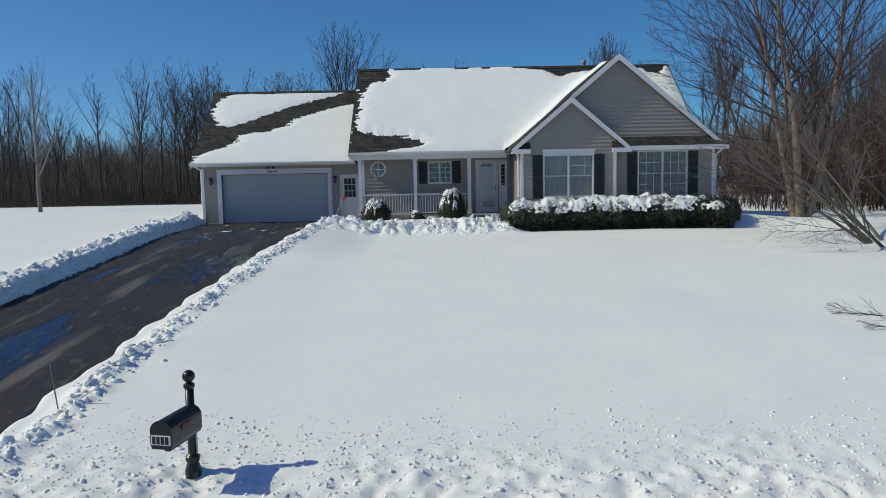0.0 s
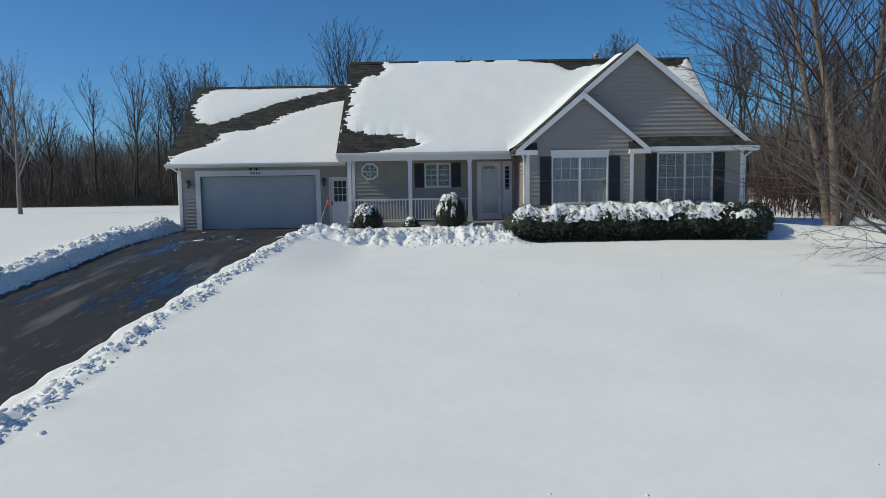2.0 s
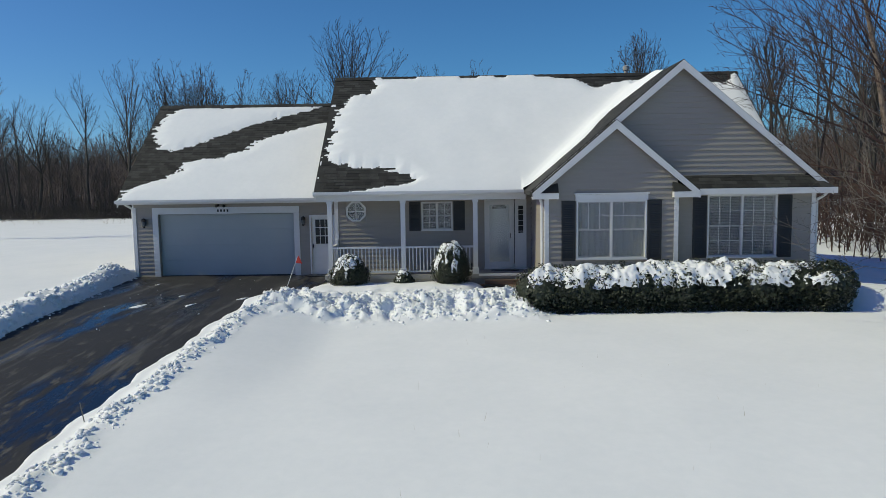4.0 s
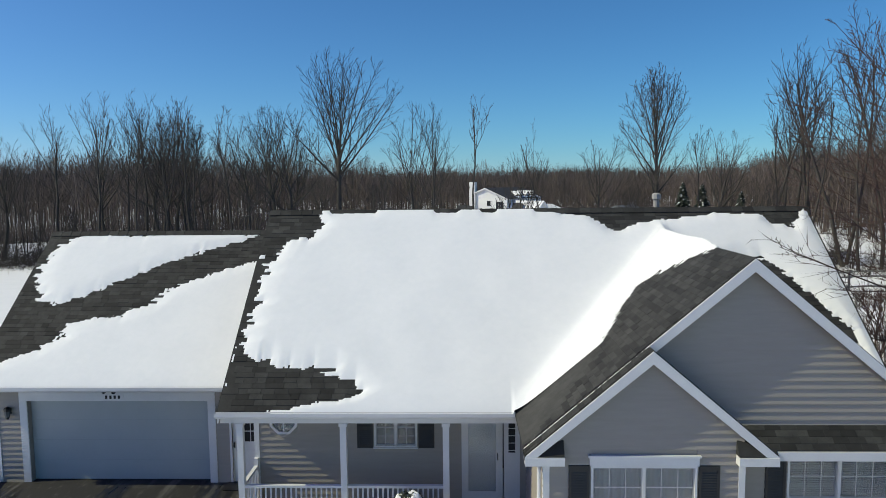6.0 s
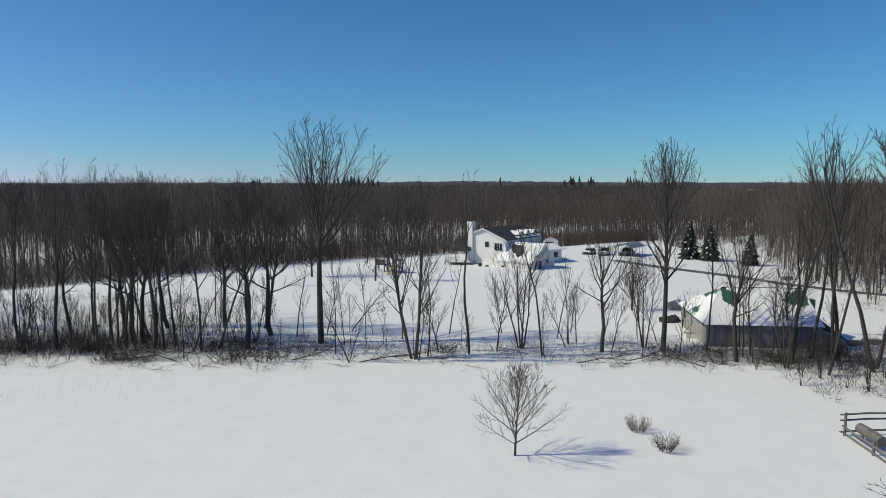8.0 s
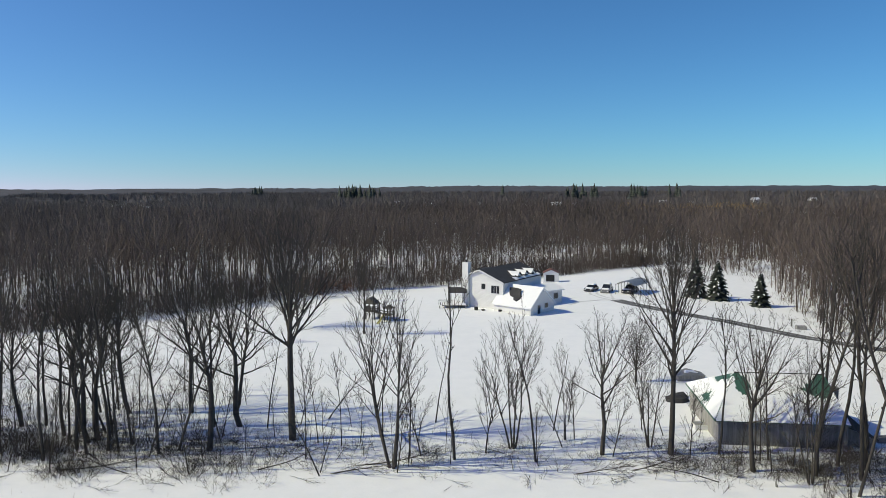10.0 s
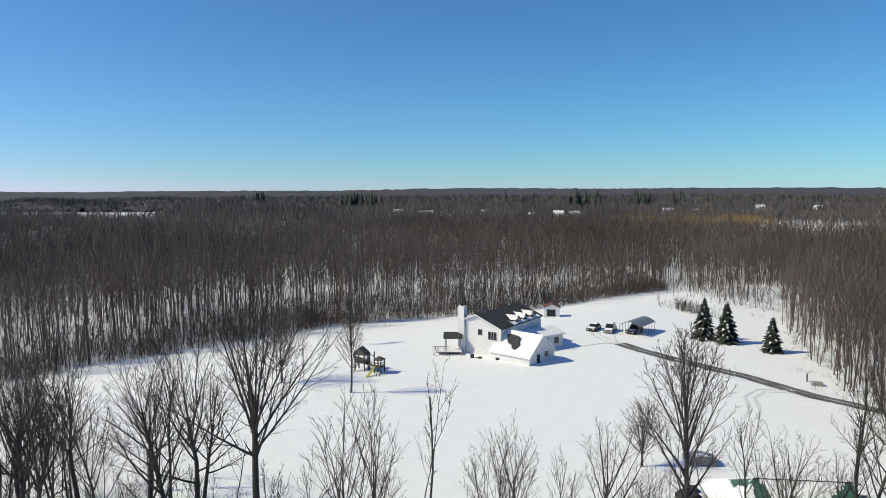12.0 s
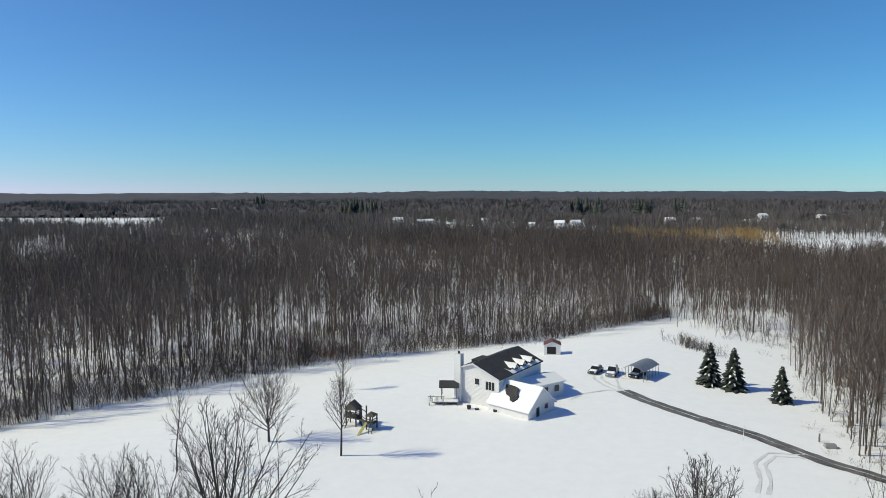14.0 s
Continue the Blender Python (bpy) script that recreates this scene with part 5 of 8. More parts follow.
tree("fence_shrub", "shrub", 1, 36.6, 24.4, 1.6, "bare reddish shrub beside the rail fence", "shrub", turn=60, twig=RED_TWIG)


# ---- brush, woods and distance, as joined fields ----
def field(name, verts, tris, mat, label, category):
    me = bpy.data.meshes.new(name)
    me.vertices.add(len(verts))
    me.vertices.foreach_set("co", verts.astype(np.float32).ravel())
    me.loops.add(len(tris) * 3)
    me.loops.foreach_set("vertex_index", tris.astype(np.int32).ravel())
    me.polygons.add(len(tris))
    me.polygons.foreach_set("loop_start", np.arange(0, len(tris) * 3, 3, dtype=np.int32))
    me.materials.append(mat)
    me.update()
    me.validate()
    return tagged(new(name, me), label, category, kind="stuff")


def stamp(protos, places, turns, scales, picks):
    """Copies of small triangle meshes joined into one."""
    vs, fs, base = [], [], 0
    for k, (v, f) in enumerate(protos):
        sel = np.nonzero(picks == k)[0]
        if not len(sel):
            continue
        c, s = np.cos(turns[sel])[:, None], np.sin(turns[sel])[:, None]
        sc = scales[sel]
        x, y, z = v[:, 0][None], v[:, 1][None], v[:, 2][None]
        w = np.stack([(x * c - y * s) * sc[:, :1], (x * s + y * c) * sc[:, :1], z * sc[:, 1:] + 0 * c], -1) + places[sel][:, None]
        vs.append(w.reshape(-1, 3))
        fs.append((f[None] + (base + np.arange(len(sel))[:, None, None] * len(v))).reshape(-1, 3))
        base += len(sel) * len(v)
    return np.concatenate(vs), np.concatenate(fs)


def thin_tree(seed, form, sides, height=12.0, radius=0.1, fat=1.1, least=0.014):
    """A cheap tree of triangles: tubes for the trunk, tapering slivers for the branches."""
    r = random.Random(seed)
    v, f = [], []
    for level, pts, radii in (crowned if "crown" in form else grow)(r, height, radius, form):
        if level == 0:
            few = [pts[0], pts[-1]] if len(pts) < 5 else [pts[0], pts[len(pts) // 2], pts[-1]]
            thick = [radii[0], radii[-1]] if len(pts) < 5 else [radii[0], radii[len(pts) // 2], radii[-1]]
            s = Shape().tube(few, thick, sides, caps=False)
            k = len(v)
            v += [tuple(p) for p in s.v]
            for q in s.f:
                f += [(q[0] + k, q[1] + k, q[2] + k), (q[0] + k, q[2] + k, q[3] + k)]
        else:
            way = (pts[-1] - pts[0]).normalized()
            side = Matrix.Rotation(r.uniform(0, 6.3), 3, way) @ way.orthogonal().normalized()
            w = max(radii[0], least) * fat
            k = len(v)
            if level == 1 and form["counts"][1] > 3:
                e = max(radii[-1], least) * fat
                v += [tuple(pts[0] - side * w), tuple(pts[0] + side * w), tuple(pts[-1] + side * e), tuple(pts[-1] - side * e)]
                f += [(k, k + 1, k + 2), (k, k + 2, k + 3)]
            else:
                v += [tuple(pts[0] - side * w), tuple(pts[0] + side * w), tuple(pts[-1])]
                f += [(k, k + 1, k + 2)]
    return np.array(v, float), np.array(f, int)


# bark for the far woods, greyed in its colour to stand for distance haze
WOOD_HAZED = material("hazed_woods_bark", (0.05, 0.043, 0.040), (0.17, 0.147, 0.133), 0.012, 0.95, fine=0.2, island=0.45)
LOD_A = dict(crown=(0.30, 0.66, 0.25), stem=0.78, fork=0.40, angle=(12, 58), counts=(11, 4, 3, 0), wobble=0.04, rise=0.12, sway=0.03, taper=0.35)
LOD_B = dict(crown=(0.24, 0.62, 0.30), stem=0.74, fork=0.34, angle=(12, 66), counts=(10, 3, 0, 0), wobble=0.03, rise=0.10, sway=0.03, taper=0.35)
LOD_C = dict(crown=(0.24, 0.6, 0.40), stem=0.62, fork=0.32, angle=(12, 76), counts=(16, 0, 0, 0), wobble=0.03, rise=0.08, sway=0.03, taper=0.35)
LOD_S = dict(crown=(0.10, 0.6, 0.30), stem=0.8, fork=0.15, angle=(14, 50), counts=(7, 2, 0, 0), wobble=0.06, rise=0.12, sway=0.08, taper=0.3)
LOD_D = dict(crown=(0.26, 0.62, 0.5), stem=0.42, fork=0.3, angle=(16, 82), counts=(11, 0, 0, 0), wobble=0.03, rise=0.05)
PROTO_A = [thin_tree(20 + k, LOD_A, 4, radius=0.09, fat=1.0, least=0.021) for k in range(12)]
PROTO_B = [thin_tree(40 + k, LOD_B, 3, radius=0.105, fat=1.0, least=0.055) for k in range(10)]
PROTO_C = [thin_tree(60 + k, LOD_C, 3, radius=0.16, fat=1.1, least=0.13) for k in range(10)]
PROTO_S = [thin_tree(70 + k, LOD_S, 3, height=4.0, radius=0.04, fat=1.1, least=0.022) for k in range(6)]
PROTO_D = [thin_tree(90 + k, LOD_D, 3, radius=0.3, fat=1.3, least=0.34) for k in range(8)]

EDGE_X = [-400, -120, -80, -64, -57, -49, -41, -34, -25, -17, -3, 10, 40, 60, 77, 82, 98, 110, 400]
EDGE_Y = [60, 80, 103, 117, 129, 135, 145, 150, 160, 168, 174, 178, 187, 208, 222, 240, 238, 217, 217]
RIGHT_Y0 = [20, 60, 90, 106, 134, 160, 175, 207, 330]
RIGHT_X0 = [57, 63, 67.5, 69.5, 76, 85, 92, 106, 120]


def wooded(x, y):
    back = y > np.interp(x, EDGE_X, EDGE_Y)
    side = (x > np.interp(y, RIGHT_Y0, RIGHT_X0)) & (y > 15)
    return back | side


HOMES = [(95, 640, 0), (110, 655, 30), (70, 640, 10), (-35, 700, 0), (-28, 720, 20), (-8, 690, 0), (-60, 720, 40), (255, 760, 0), (300, 740, 20), (210, 700, 0), (118, 700, 0), (340, 800, 0), (385, 760, 30), (-185, 720, 0), (30, 760, 0), (330, 520, 10), (350, 560, 0)]


def clearing(x, y):
    """Snowy gaps and roads within the far woods."""
    n = np.sin(x * 0.013 + 1.7) * np.sin(y * 0.011 + 0.4) + 0.6 * np.sin(x * 0.031 + y * 0.022) + 0.4 * np.sin(x * 0.07 - y * 0.05)
    gap = (n > 1.12) & (y > 300)
    gap |= (grit(x, y, 30.0) > 0.74) & (y > 260) & (y < 560)
    gap |= (x > 165 + 0.12 * (y - 370)) & (x < 520) & (y > 370) & (y < 575)
    gap |= (x > -620) & (x < -320) & (y > 660) & (y < 850)
    for hx_, hy_, _ in HOMES:
        d = math.hypot(hx_ - 16, hy_)
        along = ((x - 16) * (hx_ - 16) + y * hy_) / d
        across = np.abs((x - 16) * hy_ - y * (hx_ - 16)) / d
        gap |= (across < 11) & (along > d - 34) & (along < d + 12)
    return gap


def scatter(seed, count, near, far, half):
    g = np.random.default_rng(seed)
    d = np.sqrt(g.uniform(near**2, far**2, count))
    a = g.uniform(-half, half, count)
    x, y = 16 + d * np.sin(a), d * np.cos(a)
    ok = wooded(x, y) & ~clearing(x, y)
    x, y = x[ok], y[ok]
    thick = 0.55 + 0.45 * np.sin(x * 0.05 + 2 * np.sin(y * 0.03))
    ok = g.random(len(x)) < 0.7 + 0.3 * thick
    x, y = x[ok], y[ok]
    n = len(x)
    tall = g.uniform(0.78, 1.22, n) * (1 + 0.15 * np.sin(x * 0.02 + y * 0.017))
    sc = np.stack([tall * g.uniform(0.85, 1.2, n), tall], -1)
    return np.stack([x, y, land(x, y)], -1), g.uniform(0, 6.28, n), sc * 1.36, g


for name, seed, count, near, far, protos, k in (("near_woods", 11, 2850, 60, 250, PROTO_A, 1.0), ("middle_woods", 12, 7200, 250, 440, PROTO_B, 1.0), ("far_woods", 13, 12500, 440, 900, PROTO_C, 0.97), ("distant_woods", 15, 9000, 900, 2100, PROTO_D, 0.95), ("understorey", 14, 4500, 60, 330, PROTO_S, 0.8)):
    where, turns, sc, g = scatter(seed, count, near, far, radians(41))
    v, f = stamp(protos, where, turns, sc * k, g.integers(0, len(protos), len(where)))
    field(name, v, f, WOOD_HAZED if name in ("far_woods", "distant_woods") else WOOD_FAR, "leafless grey-brown winter woods standing in snow", "woods")

g = np.random.default_rng(17)
rx, ry = g.uniform(60, 135, 740), g.uniform(50, 225, 740)
ok = wooded(rx, ry) & (rx < 40 + 0.75 * ry)
rx, ry = np.concatenate([rx[ok], g.normal(86, 5, 26), g.uniform(74, 118, 44)]), np.concatenate([ry[ok], g.normal(200, 8, 26), g.uniform(212, 244, 44)])
tall = g.uniform(0.75, 1.25, len(rx))
v, f = stamp(PROTO_A, np.stack([rx, ry, land(rx, ry)], -1), g.uniform(0, 6.28, len(rx)), np.stack([tall, tall], -1) * 1.22, g.integers(0, 12, len(rx)))
ux, uy = g.uniform(58, 140, 2600), g.uniform(50, 235, 2600)
ok = wooded(ux, uy) & (ux < 44 + 0.75 * uy)
ux, uy = np.concatenate([ux[ok], g.normal(88, 6, 110), g.uniform(74, 120, 200)]), np.concatenate([uy[ok], g.normal(192, 10, 110), g.uniform(206, 246, 200)])
sc = g.uniform(0.5, 1.5, len(ux))
v2, f2 = stamp(PROTO_S, np.stack([ux, uy, land(ux, uy)], -1), g.uniform(0, 6.28, len(ux)), np.stack([sc * 1.3, sc], -1), g.integers(0, 6, len(ux)))
v, f = np.concatenate([v, v2]), np.concatenate([f, f2 + len(v)])
field("lane_side_woods", v, f, WOOD_FAR, "tall leafless woods beside the farm lane", "woods")

# brush at the foot of the row and along the wood edges
BLADES = [thin_tree(80 + k, dict(levels=2, counts=(4, 2), ratio=(0.55, 0.6), first=0.15, angle=(20, 60), wobble=0.14, lift=0.02, stems=5, splay=0.8, top=0.7, least=0.006), 3, 1.3, 0.014, 1.0, 0.009) for k in range(6)]
g = np.random.default_rng(3)
bx = np.concatenate([g.uniform(-62, 48, 420), g.uniform(-50, 0, 520), g.uniform(38, 60, 260), g.uniform(30, 48, 240), g.uniform(-75, -14, 420)])
by = np.concatenate([g.normal(50.8, 2.8, 420), g.normal(51.5, 3.0, 520), g.normal(44, 4, 260), g.normal(49.3, 1.8, 240), g.uniform(52, 82, 420)])
for cx, cy, n in ((-21.0, 50.5, 36), (-15.0, 47.0, 16), (-17.0, 46.6, 14), (-7.5, 47.0, 12), (-3.5, 48.5, 12), (-27.0, 50.0, 20), (41.0, 48.0, 20), (45.0, 50.5, 24)):
    bx, by = np.append(bx, g.normal(cx, 0.8, n)), np.append(by, g.normal(cy, 0.6, n))
sc = g.uniform(0.4, 1.3, len(bx)) * np.where(bx < -4, 1.2, 1.0)
v, f = stamp(BLADES, np.stack([bx, by, snow_top(bx, by) - 0.05], -1), g.uniform(0, 6.28, len(bx)), np.stack([sc, sc], -1), g.integers(0, 6, len(bx)))
lying = [(np.stack([v_[:, 0], v_[:, 2], np.abs(v_[:, 1]) * 0.6 + 0.05], -1), f_) for v_, f_ in PROTO_S]
qx, qy = np.concatenate([g.uniform(-45, 48, 150), g.uniform(-40, 2, 90), g.uniform(26, 46, 60)]), g.normal(50.2, 2.4, 300)
sc = g.uniform(0.3, 0.9, 300)
v2, f2 = stamp(lying, np.stack([qx, qy, snow_top(qx, qy)], -1), g.uniform(0, 6.28, 300), np.stack([sc, sc], -1), g.integers(0, 6, 300))
v, f = np.concatenate([v, v2]), np.concatenate([f, f2 + len(v)])
field("row_brush", v, f, TWIG, "tangled leafless brush under the tree row", "brush")
qx = np.concatenate([g.uniform(-75, -14, 50), g.uniform(-8, 46, 16)])
qy = np.concatenate([g.uniform(50, 70, 50) + np.maximum(0, -qx[:50] - 45) * 0.6, g.uniform(49, 56, 16)])
sc = np.append(g.uniform(0.6, 1.1, 50), g.uniform(0.4, 0.85, 16))
v, f = stamp(PROTO_A, np.stack([qx, qy, land(qx, qy) + 0.1], -1), g.uniform(0, 6.28, len(qx)), np.stack([sc * 0.9, sc], -1), g.integers(0, 12, len(qx)))
qx = np.append(g.uniform(-75, -8, 560), g.uniform(-40, -14, 220))
qy = np.append(g.uniform(48.5, 66, 560), g.normal(50.5, 2.0, 220)) + np.maximum(0, -qx - 45) * 0.6
sc = np.append(g.uniform(0.35, 0.95, 560), g.uniform(0.3, 0.75, 220))
v2, f2 = stamp(PROTO_S, np.stack([qx, qy, land(qx, qy) + 0.1], -1), g.uniform(0, 6.28, 780), np.stack([sc, sc], -1), g.integers(0, 6, 780))
field("row_thicket", np.concatenate([v, v2]), np.concatenate([f, f2 + len(v)]), TWIG, "thicket of thin leafless trees behind the row", "thicket")
t_ = g.uniform(0, 1, 260) ** 1.15
ex = -75 + 155 * t_
ey = np.interp(ex, EDGE_X, EDGE_Y) + g.normal(1.5, 4.0, 260)
ex = np.concatenate([ex, g.normal(90, 6, 90)])
ey = np.concatenate([ey, g.normal(185, 14, 90)])
px = np.concatenate([ex, np.interp(g.uniform(60, 300, 160), RIGHT_Y0, RIGHT_X0)])
py = np.concatenate([ey, g.uniform(60, 300, 160)])
px[350:] = np.interp(py[350:], RIGHT_Y0, RIGHT_X0) + g.normal(1.0, 3.0, 160)
sc = g.uniform(0.5, 1.5, len(px))
v, f = stamp(BLADES, np.stack([px, py, land(px, py) + 0.15], -1), g.uniform(0, 6.28, len(px)), np.stack([sc, sc], -1), g.integers(0, 6, len(px)))
wx = np.concatenate([g.uniform(-95, 80, 2600), g.normal(67, 2.2, 130), g.uniform(-100, 78, 3000)])
wy = np.concatenate([np.interp(wx[:2600], EDGE_X, EDGE_Y) + g.exponential(8.0, 2600), 168 + 1.6 * (67 - wx[2600:2730]) + g.normal(0, 2.0, 130), np.interp(wx[2730:], EDGE_X, EDGE_Y) + g.uniform(0, 44.0, 3000)])
sc = g.uniform(0.35, 0.95, len(wx)) * np.where(wx < -20, 1.15, 1.0) * np.where(np.arange(len(wx)) < 2730, 1.0, 1.4)
v2, f2 = stamp(PROTO_S, np.stack([wx, wy, land(wx, wy)], -1), g.uniform(0, 6.28, len(wx)), np.stack([sc * 1.5, sc], -1), g.integers(0, 6, len(wx)))
v, f = np.concatenate([v, v2]), np.concatenate([f, f2 + len(v)])
field("edge_brush", v, f, WOOD_FAR, "leafless brush along the wood edge", "brush")
sx = g.uniform(36, 66, 520)
sy = g.uniform(0, 44, 520)
ok = ~((sx < 47) & (sy > 12))
sx, sy = sx[ok], sy[ok]
sc = g.uniform(0.8, 2.2, len(sx))
v, f = stamp(BLADES, np.stack([sx, sy, land(sx, sy) + 0.2], -1), g.uniform(0, 6.28, len(sx)), np.stack([sc, sc], -1), g.integers(0, 6, len(sx)))
sx, sy = np.append(g.uniform(31, 64, 520), g.uniform(27.5, 46, 640)), np.append(g.uniform(4, 42, 520), g.uniform(2, 16, 640))
ok = ~((sx < 47) & (sy > 15))
sx, sy = sx[ok], sy[ok]
sc = g.uniform(0.6, 1.5, len(sx)) * (0.65 + 0.35 * ramp01(sx, 28, 40))
v2, f2 = stamp(PROTO_S, np.stack([sx, sy, land(sx, sy)], -1), g.uniform(0, 6.28, len(sx)), np.stack([sc * 1.2, sc], -1), g.integers(0, 6, len(sx)))
v, f = np.concatenate([v, v2]), np.concatenate([f, f2 + len(v)])
field("side_brush", v, f, RED_TWIG, "reddish leafless brush beside the house", "brush")

# far canopy to the horizon, its bluish haze put into the base colour
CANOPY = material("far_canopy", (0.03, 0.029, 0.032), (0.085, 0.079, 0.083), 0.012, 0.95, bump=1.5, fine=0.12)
fx = axis((-3800, -1200, 80), (-1200, 1200, 16), (1200, 3900, 80))
fy = axis((1000, 1600, 14), (1600, 4200, 70))
FX, FY = np.meshgrid(fx, fy)
g = np.random.default_rng(8)
hill = 6 * np.sin(FX * 0.0016 + 1) * ramp01(FY, 1200, 3500) + 8 * ramp01(FY, 1500, 4000) + 5 * np.sin(FX * 0.004 + FY * 0.002) * ramp01(FY, 1000, 2500)
FZ = land(FX, FY) + 4.5 + 11 * ramp01(FY, 1700, 3700) + 0.6 * hill + g.normal(0, 1.9, FX.shape) + 2.0 * np.sin(FX * 0.03 + 3 * np.sin(FY * 0.01))
hole = (np.sin(FX * 0.006 + 2) * np.sin(FY * 0.008) + 0.5 * np.sin(FX * 0.019 + FY * 0.012) > 1.02) & (FY < 1900)
FZ = np.where(hole, -6, FZ)
n = len(fx)
field("far_canopy", np.stack([FX, FY, FZ], -1).reshape(-1, 3), np.array([t for j in range(len(fy) - 1) for i in range(n - 1) for t in ((j * n + i, j * n + i + 1, (j + 1) * n + i + 1), (j * n + i, (j + 1) * n + i + 1, (j + 1) * n + i))]), CANOPY, "far wooded hills with winter haze tinted into their colour", "woods")


# ---- far buildings ----
ROOF_DARK = material("dark_roofing", (0.022, 0.022, 0.024), (0.05, 0.05, 0.052), 0.8, 0.85, bump=0.01, fine=8.0)
ROOF_GREEN = material("green_metal_roof", (0.03, 0.085, 0.058), (0.06, 0.14, 0.10), 0.8, 0.5, fine=6.0, stretch=(4, 1, 1))
PLANK = material("weathered_plank", (0.15, 0.145, 0.137), (0.34, 0.328, 0.31), 1.2, 0.9, bump=0.01, fine=12.0, stretch=(4, 4, 0.5), per_object=0.25)
LOG = material("grey_log", (0.09, 0.086, 0.08), (0.22, 0.21, 0.195), 2.0, 0.9, bump=0.01, fine=25.0)
METAL = material("grey_sheet_metal", (0.20, 0.215, 0.23), (0.30, 0.31, 0.325), 1.5, 0.45, metal=0.3, fine=20.0)
RUST = material("rusty_red_roof", (0.09, 0.035, 0.028), (0.17, 0.07, 0.052), 2.0, 0.8, fine=20.0)
GREY_WALL = material("grey_board_wall", (0.20, 0.20, 0.195), (0.30, 0.30, 0.29), 1.5, 0.8, fine=15.0)
RUBBER = material("tyre_rubber", (0.010, 0.010, 0.011), (0.02, 0.02, 0.021), 8.0, 0.8)
YELLOW = material("yellow_plastic", (0.36, 0.33, 0.10), (0.48, 0.44, 0.16), 3.0, 0.4)
RED = material("flag_red", (0.75, 0.05, 0.03), (0.85, 0.09, 0.05), 3.0, 0.6)


class Block:
    """A gabled block: a corner, the way its ridge runs, its length and its width to the left of that way."""

    def __init__(self, owner, x, y, ux, uy, length, width, z0, eave, ridge, wall_mat, over=0.35, rb=None, eave_left=None):
        k = math.hypot(ux, uy)
        self.o, self.u, self.v = (x, y), (ux / k, uy / k), (-uy / k, ux / k)
        self.len, self.wid, self.z0, self.eave, self.ridge, self.owner = length, width, z0, eave, ridge, owner
        self.rb, self.el = (width / 2 if rb is None else rb), (eave if eave_left is None else eave_left)
        ring = [(0, z0), (width, z0), (width, self.el), (self.rb, ridge), (0, eave)]
        s = Shape().prism([self.at(0, b, c) for b, c in ring], tuple(a - b for a, b in zip(self.at(length, 0, 0), self.at(0, 0, 0))))
        self.wall = part("wall", s, wall_mat, owner)
        self.over = over

    def at(self, a, b, z):
        return (self.o[0] + self.u[0] * a + self.v[0] * b, self.o[1] + self.u[1] * a + self.v[1] * b, z)

    def slope(self, mat, right=True, lift=0.02, thick=0.12, name="roof", a0=None, a1=None, t0=0.0, t1=1.0, parent=None, top=False):
        run, low = (self.rb, self.eave) if right else (self.wid - self.rb, self.el)
        k = (self.ridge - low) / run
        o = self.over
        a0 = -o if a0 is None else a0
        a1 = self.len + o if a1 is None else a1
        def p(a, t):
            b = -o + (run + o) * t
            z = low - k * o + k * (run + o) * t
            return (a, b if right else self.wid - b, z + lift)
        ring = [p(a0, t0), p(a1, t0), p(a1, t1), p(a0, t1)]
        s = Shape().prism([self.at(*q) for q in ring], (0, 0, thick))
        if top:
            return solid(name, s, mat, "", "")
        return part(name, s, mat, parent or self.owner)

    def pane(self, side, a, z, w, h, parts=1):
        """A window on the right wall ("r", a along the ridge) or on the near gable ("g", a across)."""
        def q(aa, zz, d):
            return self.at(aa, -d, zz) if side == "r" else self.at(-d, aa, zz)
        fr = Shape()
        def slab_(a0, a1, z0, z1, d0, d1):
            fr.hexa([q(a0, z0, d0), q(a1, z0, d0), q(a1, z0, d1), q(a0, z0, d1)], [q(a0, z1, d0), q(a1, z1, d0), q(a1, z1, d1), q(a0, z1, d1)])
        f = 0.09
        slab_(a - f, a, z, z + h, 0, 0.06), slab_(a + w, a + w + f, z, z + h, 0, 0.06), slab_(a - f, a + w + f, z + h, z + h + f, 0, 0.06), slab_(a - f, a + w + f, z - f, z, 0, 0.07)
        win = part("window", fr, WHITE, self.owner)
        for k in range(parts):
            p0, p1 = a + w * k / parts + (0.04 if k else 0), a + w * (k + 1) / parts - (0.04 if k < parts - 1 else 0)
            part("pane", Shape().hexa([q(p0, z, 0.005), q(p1, z, 0.005), q(p1, z, 0.03), q(p0, z, 0.03)], [q(p0, z + h, 0.005), q(p1, z + h, 0.005), q(p1, z + h, 0.03), q(p0, z + h, 0.03)]), DARK_GLASS, win)


DARK_GLASS = material("dark_window", (0.015, 0.018, 0.024), (0.03, 0.034, 0.04), 2.0, 0.08, fine=10.0)
far_house = thing("white_house", (20.8, 121.1, -0.9), "two-storey white-sided house with dark snowy roof and dormers", "house")
FH = Block(far_house, 20.8, 121.2, 0.54, 0.84, 15.0, 7.2, -1.2, 4.4, 6.4, VINYL_WHITE, rb=4.9, eave_left=5.55)
FH.slope(ROOF_DARK), FH.slope(ROOF_DARK, right=False)
for c in range(1, 24):
    z = -0.9 + c * 0.22
    part("siding_line", Shape().hexa([FH.at(-0.02, 0, z), FH.at(-0.02, 7.2, z), FH.at(0.01, 7.2, z), FH.at(0.01, 0, z)], [FH.at(-0.005, 0, z + 0.03), FH.at(-0.005, 7.2, z + 0.03), FH.at(0.01, 7.2, z + 0.03), FH.at(0.01, 0, z + 0.03)]), VINYL_WHITE, FH.wall)
